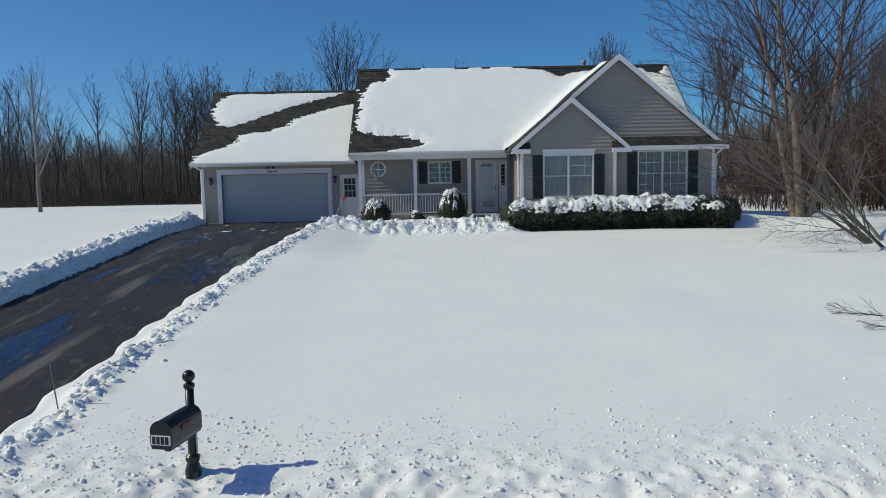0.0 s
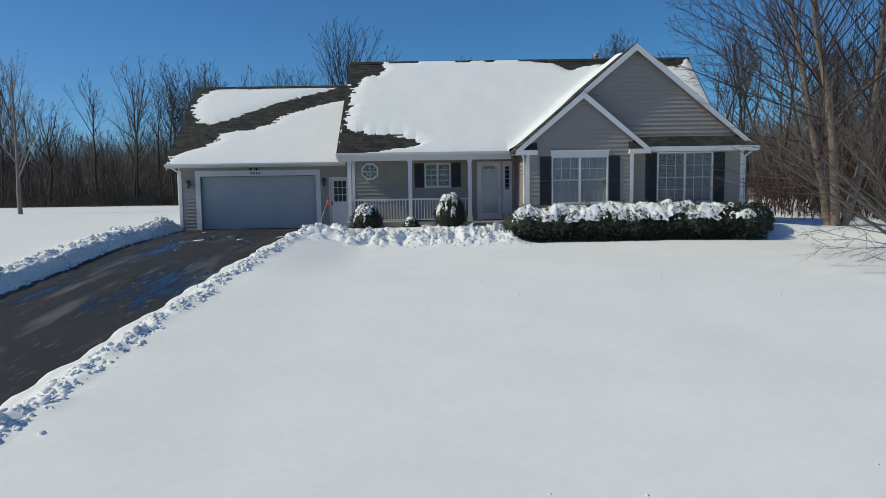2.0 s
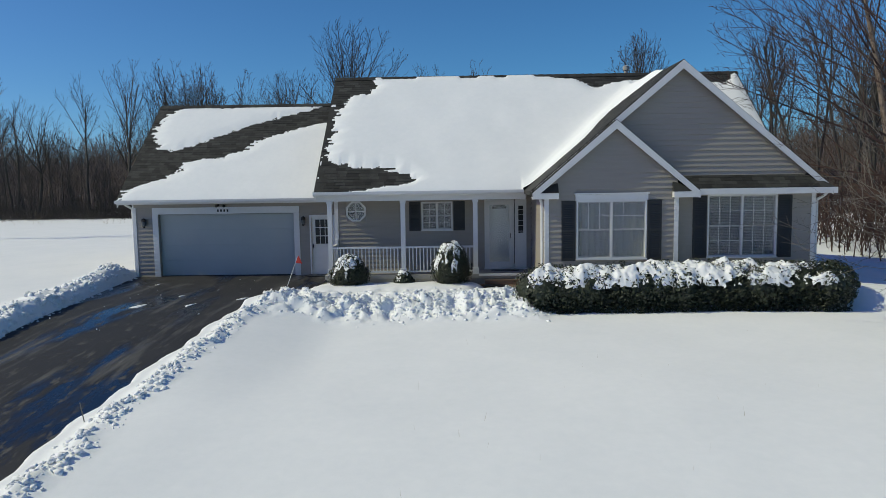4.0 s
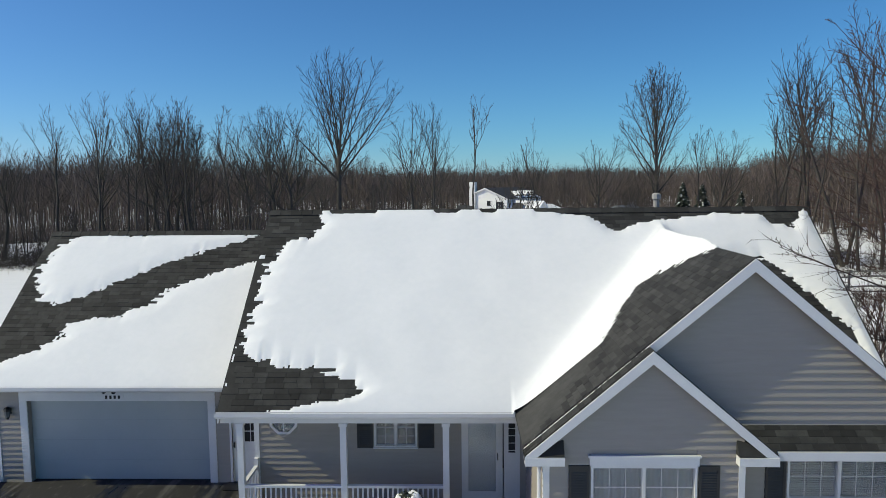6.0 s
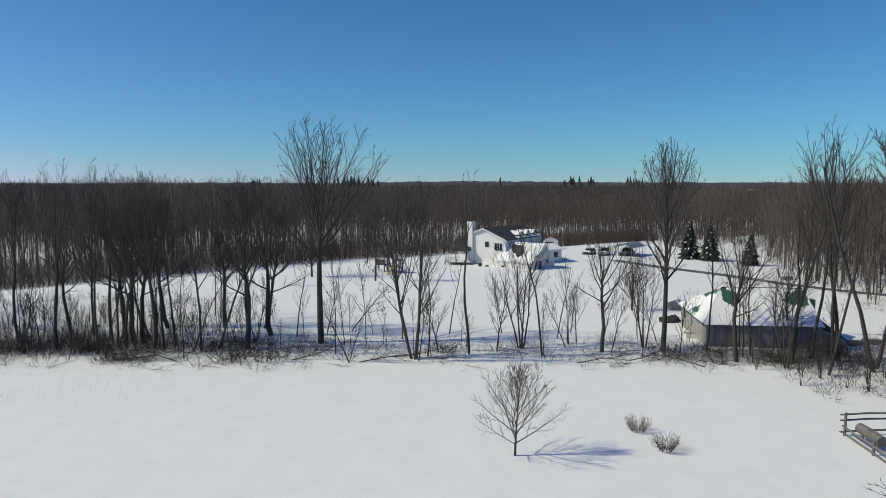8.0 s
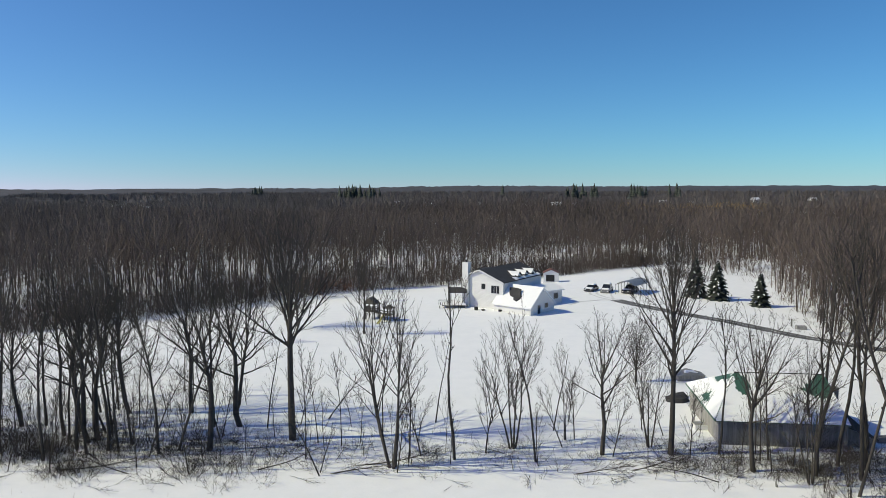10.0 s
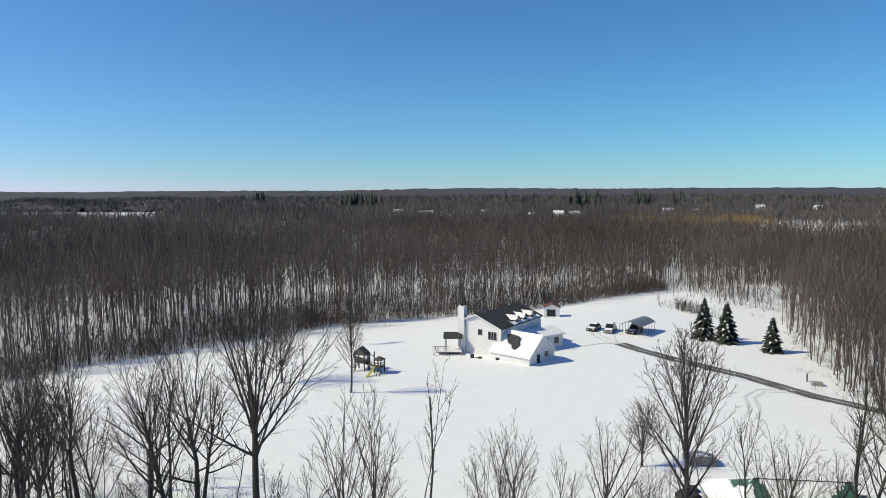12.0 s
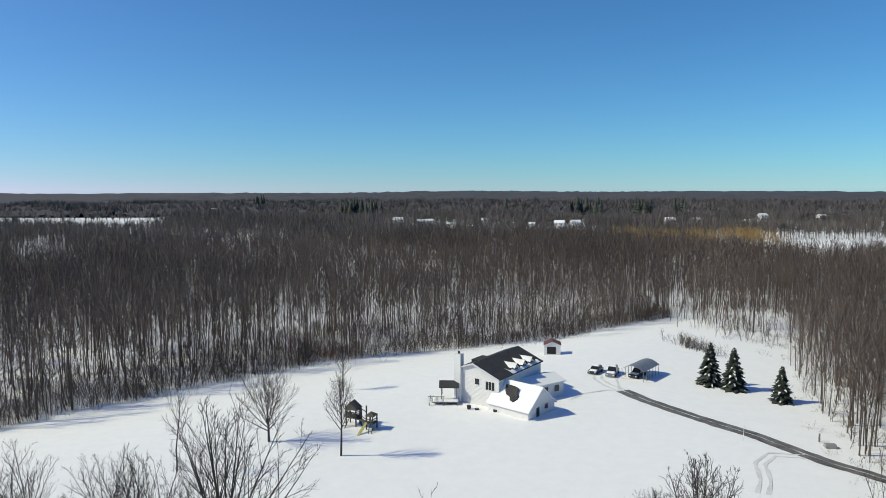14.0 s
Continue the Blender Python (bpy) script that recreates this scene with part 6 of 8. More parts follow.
FH.pane("g", 0.8, 2.3, 1.7, 1.4, 3)
FH.pane("g", 3.75, 2.9, 0.85, 1.0)
FH.pane("r", 2.0, 0.6, 1.2, 1.2), FH.pane("r", 6.0, 0.6, 1.2, 1.2), FH.pane("r", 10.0, 0.6, 1.2, 1.2)
for k, a in enumerate((6.4, 9.2, 12.0)):
    d = part("dormer", Shape().prism([FH.at(a - 0.75, 0.2, 4.2), FH.at(a + 0.75, 0.2, 4.2), FH.at(a + 0.75, 0.2, 5.0), FH.at(a, 0.2, 5.6), FH.at(a - 0.75, 0.2, 5.0)], tuple(p - q for p, q in zip(FH.at(0, 2.9, 0), FH.at(0, 0, 0)))), VINYL_WHITE, far_house)
    part("pane", Shape().prism([FH.at(a - 0.42, 0.18, 4.25), FH.at(a + 0.42, 0.18, 4.25), FH.at(a + 0.42, 0.18, 5.0), FH.at(a - 0.42, 0.18, 5.0)], tuple(p - q for p, q in zip(FH.at(0, -0.04, 0), FH.at(0, 0, 0)))), DARK_GLASS, d)
    part("dormer_roof", Shape().prism([FH.at(a, 0.0, 5.64), FH.at(a + 0.95, 0.0, 4.86), FH.at(a + 0.95, 1.5, 4.86), FH.at(a, 3.0, 5.64)], (0, 0, 0.12)), ROOF_DARK, d)
    part("dormer_roof", Shape().prism([FH.at(a, 0.0, 5.64), FH.at(a - 0.95, 0.0, 4.86), FH.at(a - 0.95, 1.5, 4.86), FH.at(a, 3.0, 5.64)], (0, 0, 0.12)), ROOF_DARK, d)
    rd = random.Random(k)
    cap = Shape()
    for j in range(7):
        f0 = j / 6
        cap.v += [FH.at(a - 0.9 + rd.uniform(-0.1, 0.1), 0.0 + 1.3 * f0, 5.04), FH.at(a - 0.1, 0.05 + 2.6 * f0, 5.86 - 0.05 * rd.random()), FH.at(a + 0.55 + rd.uniform(-0.25, 0.2), 0.0 + 1.9 * f0, 5.36)]
        if j:
            i = 3 * j
            cap.f += [(i - 3, i, i + 1, i - 2), (i - 2, i + 1, i + 2, i - 1)]
    part("snow_cap", cap, SNOW, d, smooth=True)
drift = Shape()
rd = random.Random(6)
for j in range(15):
    a = 4.2 + j * 0.72
    z = lambda b: 4.4 + 2.0 * b / 4.9 + 0.2
    b1 = 0.55 + 0.9 * abs(noise.noise((a * 0.8, 1.0, 0.0))) + (0.8 if j % 4 == 0 else 0)
    drift.v += [FH.at(a, -0.32, z(-0.3)), FH.at(a, b1 * 0.5, z(b1 * 0.5) + 0.08), FH.at(a, b1, z(b1) - 0.06)]
    if j:
        i = 3 * j
        drift.f += [(i - 3, i, i + 1, i - 2), (i - 2, i + 1, i + 2, i - 1)]
part("roof_drift", drift, SNOW, far_house, smooth=True)
chim = part("chimney", Shape().prism([FH.at(-0.5, 7.25, -1.2), FH.at(0.5, 7.25, -1.2), FH.at(0.5, 8.55, -1.2), FH.at(-0.5, 8.55, -1.2)], (0, 0, 8.9)), VINYL_WHITE, far_house)
part("flue", Shape().tube([FH.at(0, 7.9, 7.6), FH.at(0, 7.9, 8.1)], [0.18, 0.18], 8), BLACK, chim)
for b0, z0_, b1, z1_ in ((-0.35, 4.4, 4.9, 6.53), (7.55, 5.55, 4.9, 6.53)):
    part("rake_board", Shape().prism([FH.at(-0.37, b0, z0_), FH.at(-0.37, b1, z1_), FH.at(-0.37, b1, z1_ - 0.25), FH.at(-0.37, b0, z0_ - 0.25)], tuple(p - q for p, q in zip(FH.at(-0.04, 0, 0), FH.at(0, 0, 0)))), WHITE, far_house)
part("back_dormer", Shape().prism([FH.at(2.6, 7.0, 5.4), FH.at(6.2, 7.0, 5.4), FH.at(6.2, 7.0, 6.3), FH.at(2.6, 7.0, 6.3)], tuple(p - q for p, q in zip(FH.at(0, 5.0, 0), FH.at(0, 7.0, 0)))), ROOF_DARK, far_house)

far_garage = thing("attached_garage", (25.2, 115.6, -0.9), "white attached garage with a steep snow-covered roof", "garage")
FG = Block(far_garage, 30.0, 121.4, -0.77, 0.64, 8.0, 7.4, -1.3, 0.75, 3.75, VINYL_WHITE, over=0.3)
FG.slope(SNOW, right=False, thick=0.22), FG.slope(SNOW, right=True, thick=0.22)
part("bare_patch", Shape().prism([(22.0, 121.6, 3.1), (22.6, 121.2, 3.15), (23.4, 120.4, 3.12), (24.0, 119.8, 2.98), (23.7, 119.2, 2.4), (24.0, 118.7, 1.9), (23.6, 118.4, 1.55), (23.0, 118.3, 1.35), (22.5, 119.0, 1.5), (22.6, 119.5, 1.8), (22.0, 120.3, 2.2), (21.9, 120.9, 2.6)], (0, 0, 0.42)), ROOF_DARK, far_garage)
FG.pane("g", 2.0, 0.2, 1.0, 0.8), FG.pane("g", 4.4, -0.9, 0.9, 1.8)
far_wing = thing("house_wing", (26.5, 126.5, -0.9), "low white wing with a snow-covered roof", "house wing")
FW = Block(far_wing, 26.0, 124.9, 0.8, 0.6, 8.2, 5.6, -1.2, 1.9, 2.7, VINYL_WHITE)
FW.slope(SNOW, thick=0.2), FW.slope(SNOW, right=False, thick=0.2)
for a in (1.5, 3.4, 6.0):
    FW.pane("r", a, 0.3, 1.1, 1.1)
gaz = thing("deck_pavilion", (12.0, 126.0, -0.9), "small dark-roofed porch over a wooden deck", "porch")
part("deck", Shape().box(9.6, 14.2, 123.2, 127.0, -0.25, -0.1), PLANK, gaz)
part("deck_snow", Shape().hexa([(9.7, 123.3, -0.1), (14.1, 123.3, -0.1), (14.1, 126.9, -0.1), (9.7, 126.9, -0.1)], [(9.9, 123.6, 0.12), (13.9, 123.6, 0.12), (13.9, 126.7, 0.15), (9.9, 126.7, 0.15)]), SNOW, gaz)
for px_, py_ in ((9.2, 122.8), (11.6, 122.8), (14.0, 122.8), (9.2, 126.8), (14.0, 126.8)):
    part("deck_post", Shape().box(px_ - 0.08, px_ + 0.08, py_ - 0.08, py_ + 0.08, -1.1, -0.1), PLANK, gaz)
for px_, py_ in ((11.2, 124.2), (13.8, 124.2), (11.2, 126.8), (13.8, 126.8)):
    part("roof_post", Shape().box(px_ - 0.07, px_ + 0.07, py_ - 0.07, py_ + 0.07, 0.1, 2.1), PLANK, gaz)
part("roof", Shape().prism([(10.8, 123.8, 2.1), (14.2, 123.8, 2.1), (14.2, 125.5, 2.9), (10.8, 125.5, 2.9)], (0, 0, 0.1)), ROOF_DARK, gaz)
part("roof", Shape().prism([(10.8, 125.5, 2.9), (14.2, 125.5, 2.9), (14.2, 127.2, 2.1), (10.8, 127.2, 2.1)], (0, 0, 0.1)), ROOF_DARK, gaz)
for k in range(14):
    part("deck_baluster", Shape().box(9.0 + k * 0.2, 9.05 + k * 0.2, 122.6, 122.65, 0.1, 0.95), PLANK, gaz)
part("deck_rail", Shape().box(9.0, 11.8, 122.58, 122.68, 0.95, 1.02), PLANK, gaz)
for bx_, by_, h in ((15.9, 121.2, 0.9), (17.2, 120.9, 0.5), (20.2, 119.9, 0.6)):
    solid("bin", Shape().tube([(bx_, by_, -0.9), (bx_, by_, -0.9 + h), (bx_, by_, -0.88 + h)], [0.3, 0.36, 0.2], 10), BLACK, "dark bin against the white house wall", "bin")

shed = thing("garden_shed", (33.8, 162.0, -0.9), "small white shed with a rusty red roof at the wood edge", "shed")
SH = Block(shed, 36.0, 161.3, 0.1, 1.0, 3.0, 3.6, -2.6, 1.1, 1.9, VINYL_WHITE, over=0.15)
SH.slope(RUST), SH.slope(RUST, right=False)
# dark sheet on the uncut wall, the doorway's shade as colour
part("door_opening", Shape().hexa([SH.at(-0.03, 1.0, -0.9), SH.at(-0.03, 3.0, -0.9), SH.at(0.02, 3.0, -0.9), SH.at(0.02, 1.0, -0.9)], [SH.at(-0.03, 1.0, 0.7), SH.at(-0.03, 3.0, 0.7), SH.at(0.02, 3.0, 0.7), SH.at(0.02, 1.0, 0.7)]), DARK, shed)

carport = thing("carport", (49.5, 143.0, -0.9), "grey sheet-metal carport with a curved roof on posts", "carport")
cu, cv = Vector((0.60, 0.80, 0)).normalized(), Vector((0.80, -0.60, 0)).normalized()
c0 = Vector((45.0, 140.6, 0))
arc = [(4.4 * k / 10, 1.35 + 0.85 * math.sin(math.pi * k / 10)) for k in range(11)]
ring_ = [c0 + cv * a + Vector((0, 0, z)) for a, z in arc] + [c0 + cv * a + Vector((0, 0, z - 0.05)) for a, z in arc[::-1]]
part("roof", Shape().prism([tuple(p) for p in ring_], tuple(cu * 7.6)), METAL, carport)
for k in range(6):
    for a in (0.05, 4.35):
        p = c0 + cv * a + cu * (0.1 + k * 1.46)
        part("post", Shape().tube([(p.x, p.y, -1.2), (p.x, p.y, 1.38)], [0.05, 0.05], 5), METAL, carport)


def car(x, y, turn, length, body_mat, tall, label):
    """A parked car with wheels, glass and a cap of snow."""
    e = thing("parked_car", (0, 0, 0), label, "car")
    w = 0.9
    h0, h1, h2 = 0.35, 0.95 if not tall else 1.05, 1.42 if not tall else 1.78
    f = length / 2
    low = [(-f, h0), (f, h0), (f, h1 - 0.25), (f - 0.15, h1 - 0.1), (f * 0.42, h1), (-f * 0.8, h1), (-f, h1 - 0.1)]
    part("body", Shape().prism([(a, -w, z) for a, z in low], (0, 2 * w, 0)), body_mat, e)
    cab = [(-f * 0.78, h1), (f * 0.40, h1), (f * 0.12, h2), (-f * 0.6, h2)]
    part("windows", Shape().add([(a, s_ * (w - (0.05 if z == h1 else 0.2)), z) for s_ in (-1, 1) for a, z in cab], [(0, 1, 2, 3), (7, 6, 5, 4), (0, 4, 5, 1), (1, 5, 6, 2), (2, 6, 7, 3), (3, 7, 4, 0)]), DARK_GLASS, e)
    part("roof", Shape().box(-f * 0.6, f * 0.12, -w + 0.2, w - 0.2, h2, h2 + 0.05), body_mat, e)
    part("snow_cap", Shape().hexa([(-f * 0.58, -w + 0.22, h2 + 0.052), (f * 0.1, -w + 0.22, h2 + 0.052), (f * 0.1, w - 0.22, h2 + 0.052), (-f * 0.58, w - 0.22, h2 + 0.052)], [(-f * 0.5, -w + 0.35, h2 + 0.2), (0, -w + 0.35, h2 + 0.2), (0, w - 0.35, h2 + 0.2), (-f * 0.5, w - 0.35, h2 + 0.2)]), SNOW, e)
    part("hood_snow", Shape().hexa([(f * 0.45, -w + 0.1, h1 - 0.02), (f * 0.9, -w + 0.1, h1 - 0.12), (f * 0.9, w - 0.1, h1 - 0.12), (f * 0.45, w - 0.1, h1 - 0.02)], [(f * 0.5, -w + 0.2, h1 + 0.1), (f * 0.86, -w + 0.2, h1), (f * 0.86, w - 0.2, h1), (f * 0.5, w - 0.2, h1 + 0.1)]), SNOW, e)
    for a in (-f * 0.62, f * 0.62):
        for s_ in (-1, 1):
            t = part("wheel", Shape().tube([(a, s_ * w - 0.1, 0.33), (a, s_ * w + 0.1, 0.33)], [0.33, 0.33], 12), RUBBER, e)
            part("rim", Shape().tube([(a, s_ * (w + 0.1), 0.33), (a, s_ * (w + 0.12), 0.33)], [0.2, 0.18], 10), METAL, t)
    for s_ in (-1, 1):
        part("headlight", Shape().box(f - 0.02, f + 0.02, s_ * 0.62 - 0.15, s_ * 0.62 + 0.15, 0.6, 0.75), WHITE, e)
    e.matrix_basis = pose(x, y, -0.82, 0, 0, turn)
    return e


CAR_DARK = material("dark_car_paint", (0.02, 0.022, 0.025), (0.035, 0.037, 0.04), 3.0, 0.25)
CAR_GREY = material("grey_car_paint", (0.16, 0.165, 0.17), (0.2, 0.205, 0.21), 3.0, 0.25)
car(40.9, 145.2, -118, 4.5, CAR_DARK, False, "dark car parked in the snow with a snowy roof")
car(43.9, 143.6, -112, 5.0, CAR_GREY, True, "grey pickup with a snowy hood parked beside the metal carport")
car(48.6, 142.6, -127, 4.8, CAR_DARK, True, "dark car parked under the metal carport")

# ploughed farm lane
lane = [(43.6, 132.6), (46.5, 126.5), (50.1, 121.1), (54.0, 115.6), (58.0, 111.0), (63.3, 101.5), (68.4, 95.6), (76.0, 88.0)]
LANE = material("slushy_gravel", (0.03, 0.029, 0.028), (0.22, 0.22, 0.22), 0.5, 0.8, bump=0.03, fine=3.5)


def track(name, line, offset, half, label, mat=LANE, ragged=0.3):
    """A ragged strip along a line of points, beside it by offset."""
    s = Shape()
    pts = [Vector(p) for p in line]
    row = []
    for a_, b_ in zip(pts, pts[1:]):
        m = max(2, int((b_ - a_).length / 0.6))
        row += [a_.lerp(b_, k / m) for k in range(m)]
    row.append(pts[-1])
    for k, p in enumerate(row):
        way = (row[min(k + 2, len(row) - 1)] - row[max(k - 2, 0)]).normalized()
        side = Vector((-way.y, way.x))
        for e_ in (-1, 1):
            w = offset + e_ * half * (1 + ragged * noise.noise((p.x * 0.9, p.y * 0.9, e_ * 5.0)) + ragged * noise.noise((p.x * 0.25, p.y * 0.25, e_ * 9.0)))
            q = p + side * w
            s.v.append((q.x, q.y, float(snow_top(np.array(q.x), np.array(q.y))) + 0.03))
        if k:
            s.f.append((2 * k - 2, 2 * k - 1, 2 * k + 1, 2 * k)[::-1])
    return tagged(link(name, s.v, s.f, mat, False), label, "lane", kind="structure")


SLUSH = material("tyre_pressed_snow", (0.56, 0.565, 0.57), (0.78, 0.785, 0.79), 0.8, 0.8, bump=0.03, fine=5.0)
track("farm_lane", lane, -0.75, 0.72, "slushy dark gravel lane ploughed through the field")
track("farm_lane", lane, 0.72, 0.62, "slushy dark gravel lane ploughed through the field")
for name_, line, off in (("tyre_tracks", [(43.6, 132.6), (41.5, 136.0), (40.5, 140.0), (41.0, 143.5)], 0.7), ("tyre_tracks", [(43.6, 132.6), (41.5, 136.0), (40.5, 140.0), (41.0, 143.5)], -0.7), ("tyre_tracks", [(43.6, 132.6), (44.2, 136.5), (44.6, 141.0)], 0.6), ("tyre_tracks", [(43.6, 132.6), (41.0, 133.0), (36.0, 130.5), (33.5, 127.0)], 0.0), ("tyre_tracks", [(62.0, 102.5), (57.5, 103.0), (54.5, 99.5), (53.0, 94.0), (51.0, 90.0)], 0.6), ("tyre_tracks", [(62.0, 102.5), (57.5, 103.0), (54.5, 99.5), (53.0, 94.0), (51.0, 90.0)], -0.6)):
    track(name_, line, off, 0.24, "grey wheel tracks pressed into the snow", SLUSH, 0.5)

# swing and slide tower
play = thing("playset", (-1.0, 111.5, -0.9), "weathered wooden play tower with a yellow slide", "playset")
PLAY = material("dark_play_timber", (0.05, 0.045, 0.038), (0.13, 0.12, 0.10), 1.5, 0.9, bump=0.01, fine=12.0)
for px_, py_, top_ in ((-3.0, 112.6, 2.5), (-1.4, 112.0, 2.5), (-2.6, 114.0, 2.5), (-1.0, 113.4, 2.5), (-0.6, 112.4, 2.2), (0.0, 113.6, 2.2), (0.4, 110.8, 1.6), (1.4, 110.4, 1.6), (0.8, 112.0, 1.6), (1.9, 111.6, 1.6)):
    part("post", Shape().box(px_ - 0.1, px_ + 0.1, py_ - 0.1, py_ + 0.1, -1.0, top_), PLAY, play)
part("deck", Shape().prism([(-3.1, 112.5, 0.6), (-1.3, 111.9, 0.6), (-0.9, 113.5, 0.6), (-2.7, 114.1, 0.6)], (0, 0, 0.12)), PLAY, play)
part("deck", Shape().prism([(0.3, 110.7, 0.3), (1.5, 110.3, 0.3), (2.0, 111.7, 0.3), (0.7, 112.1, 0.3)], (0, 0, 0.12)), PLAY, play)
part("roof", Shape().add([(-3.4, 112.3, 2.0), (-1.0, 111.5, 2.0), (-0.6, 113.7, 2.0), (-3.0, 114.5, 2.0), (-2.4, 112.2, 3.1), (-1.9, 114.0, 3.1)], [(0, 1, 4), (1, 2, 5, 4), (2, 3, 5), (3, 0, 4, 5), (3, 2, 1, 0)]), PLAY, play)
part("roof", Shape().add([(0.1, 110.6, 1.5), (1.6, 110.1, 1.5), (2.1, 111.8, 1.5), (0.6, 112.3, 1.5), (1.1, 111.2, 2.1)], [(0, 1, 4), (1, 2, 4), (2, 3, 4), (3, 0, 4), (3, 2, 1, 0)]), PLAY, play)
for (xa, ya), (xb, yb), zs in (((-3.0, 112.6), (-1.4, 112.0), (0.9, 1.2, 1.5)), ((-1.4, 112.0), (-1.0, 113.4), (0.9, 1.2, 1.5)), ((-1.4, 112.0), (-0.6, 112.4), (0.8, 1.2, 2.2)), ((-0.6, 112.4), (0.4, 110.8), (0.6, 0.95, 2.1)), ((0.4, 110.8), (1.4, 110.4), (0.7, 1.0)), ((1.4, 110.4), (1.9, 111.6), (0.7, 1.0)), ((-3.0, 112.6), (-2.6, 114.0), (0.9, 1.2, 1.5))):
    for z in zs:
        part("rail", Shape().tube([(xa, ya, z), (xb, yb, z)], [0.07, 0.07], 5), PLAY, play)
for k in range(6):
    f = k / 6 + 0.08
    part("wall_board", Shape().box(-3.0 + 1.6 * f - 0.1, -3.0 + 1.6 * f + 0.1, 112.55 - 0.6 * f, 112.6 - 0.6 * f, 0.7, 1.6), PLAY, play)
part("bridge", Shape().prism([(-1.4, 112.0, 0.55), (0.4, 110.8, 0.35), (0.6, 111.4, 0.35), (-1.1, 112.8, 0.55)], (0, 0, 0.08)), PLAY, play)
part("slide", Shape().prism([(0.2, 110.7, 0.45), (0.6, 110.6, 0.45), (-0.3, 107.9, -0.8), (-0.75, 108.0, -0.8)], (0, 0, 0.08)), YELLOW, play)
for dx_ in (0.0, 0.5):
    part("ladder_rail", Shape().tube([(-3.0 + dx_, 112.5, 0.6), (-3.7 + dx_, 110.9, -1.0)], [0.07, 0.07], 5), PLAY, play)
    part("ladder_rail", Shape().tube([(1.0 + dx_, 110.3, 0.4), (0.9 + dx_, 108.6, -1.0)], [0.07, 0.07], 5), PLAY, play)
for k in range(4):
    f = (k + 0.6) / 4.5
    part("rung", Shape().tube([(-3.0 - 0.7 * f, 112.5 - 1.6 * f, 0.6 - 1.6 * f), (-2.5 - 0.7 * f, 112.5 - 1.6 * f, 0.6 - 1.6 * f)], [0.05, 0.05], 5), PLAY, play)

# long plank barn: a hipped end, a plain gable and a ribbed green roof showing through the snow
barn = thing("plank_barn", (41.0, 59.5, -0.8), "long low weathered plank barn, its green metal roof half under snow", "barn")
BX0, BX1, BRX, BY0, BYR, BE, BR = 35.3, 46.1, 38.35, 53.9, 59.5, 1.95, 4.65
BY1 = 2 * BYR - BY0
bw = part("wall", Shape().box(35.7, 46.0, 54.08, 54.2, -1.2, 1.98), PLANK, barn)
rr = random.Random(9)
for k in range(64):
    a = 35.7 + k * 0.161
    part("plank", Shape().box(a + 0.01, a + 0.15, 54.035 + rr.uniform(0, 0.025), 54.078, -1.2, 1.96 - rr.uniform(0, 0.06)), PLANK, bw)
part("wall", Shape().box(35.7, 35.82, 54.2, 64.8, -1.2, 1.98), PLANK, barn)
part("wall", Shape().box(35.82, 46.0, 64.7, 64.8, -1.2, 1.98), PLANK, barn)
part("gable_wall", Shape().prism([(45.88, 54.2, -1.2), (45.88, 64.7, -1.2), (45.88, 64.7, 1.9), (45.88, BYR, 4.5), (45.88, 54.2, 1.95)], (0.12, 0, 0)), PLANK, barn)
part("roof", Shape().prism([(BX0, BY0, BE), (BX1, BY0, BE), (BX1, BYR, BR), (BRX, BYR, BR)], (0, 0, 0.09)), ROOF_GREEN, barn)
part("roof", Shape().prism([(BX0, BY1, BE), (BX0, BY0, BE), (BRX, BYR, BR)], (0, 0, 0.085)), ROOF_GREEN, barn)
part("roof", Shape().prism([(BX1, BY1, BE), (BX0, BY1, BE), (BRX, BYR, BR), (BX1, BYR, BR)], (0, 0, 0.08)), ROOF_GREEN, barn)
part("ridge_cap", Shape().tube([(BRX, BYR, BR + 0.1), (BX1, BYR, BR + 0.1)], [0.08, 0.08], 6), ROOF_DARK, barn)
BARE = [[(46.3, 59.6), (45.75, 56.9), (44.9, 56.5), (44.3, 56.8), (43.4, 57.6), (44.5, 58.8), (45.3, 59.3)], [(38.2, 59.7), (38.8, 59.3), (39.3, 58.1), (38.8, 56.3), (37.9, 57.4)], [(37.0, 62.2), (38.3, 60.0), (37.8, 58.6), (37.0, 60.4)], [(35.5, 60.4), (36.3, 59.2), (36.0, 58.2), (35.5, 57.6)]]
BK, BH = (BR - BE) / (BYR - BY0), (BR - BE) / (BRX - BX0)
sheet, side_sheet = Shape(), Shape()


def snow_runs(a, lo, hi, bare):
    """Stretches of one roof strip that are under snow."""
    runs, start, n = [], None, max(1, int((hi - lo) / 0.09))
    for k in range(n + 1):
        b = lo + (hi - lo) * k / n
        if k < n and not bare(a, b):
            start = b if start is None else start
        elif start is not None:
            if b - start > 0.1:
                runs.append((start, b))
            start = None
    return runs


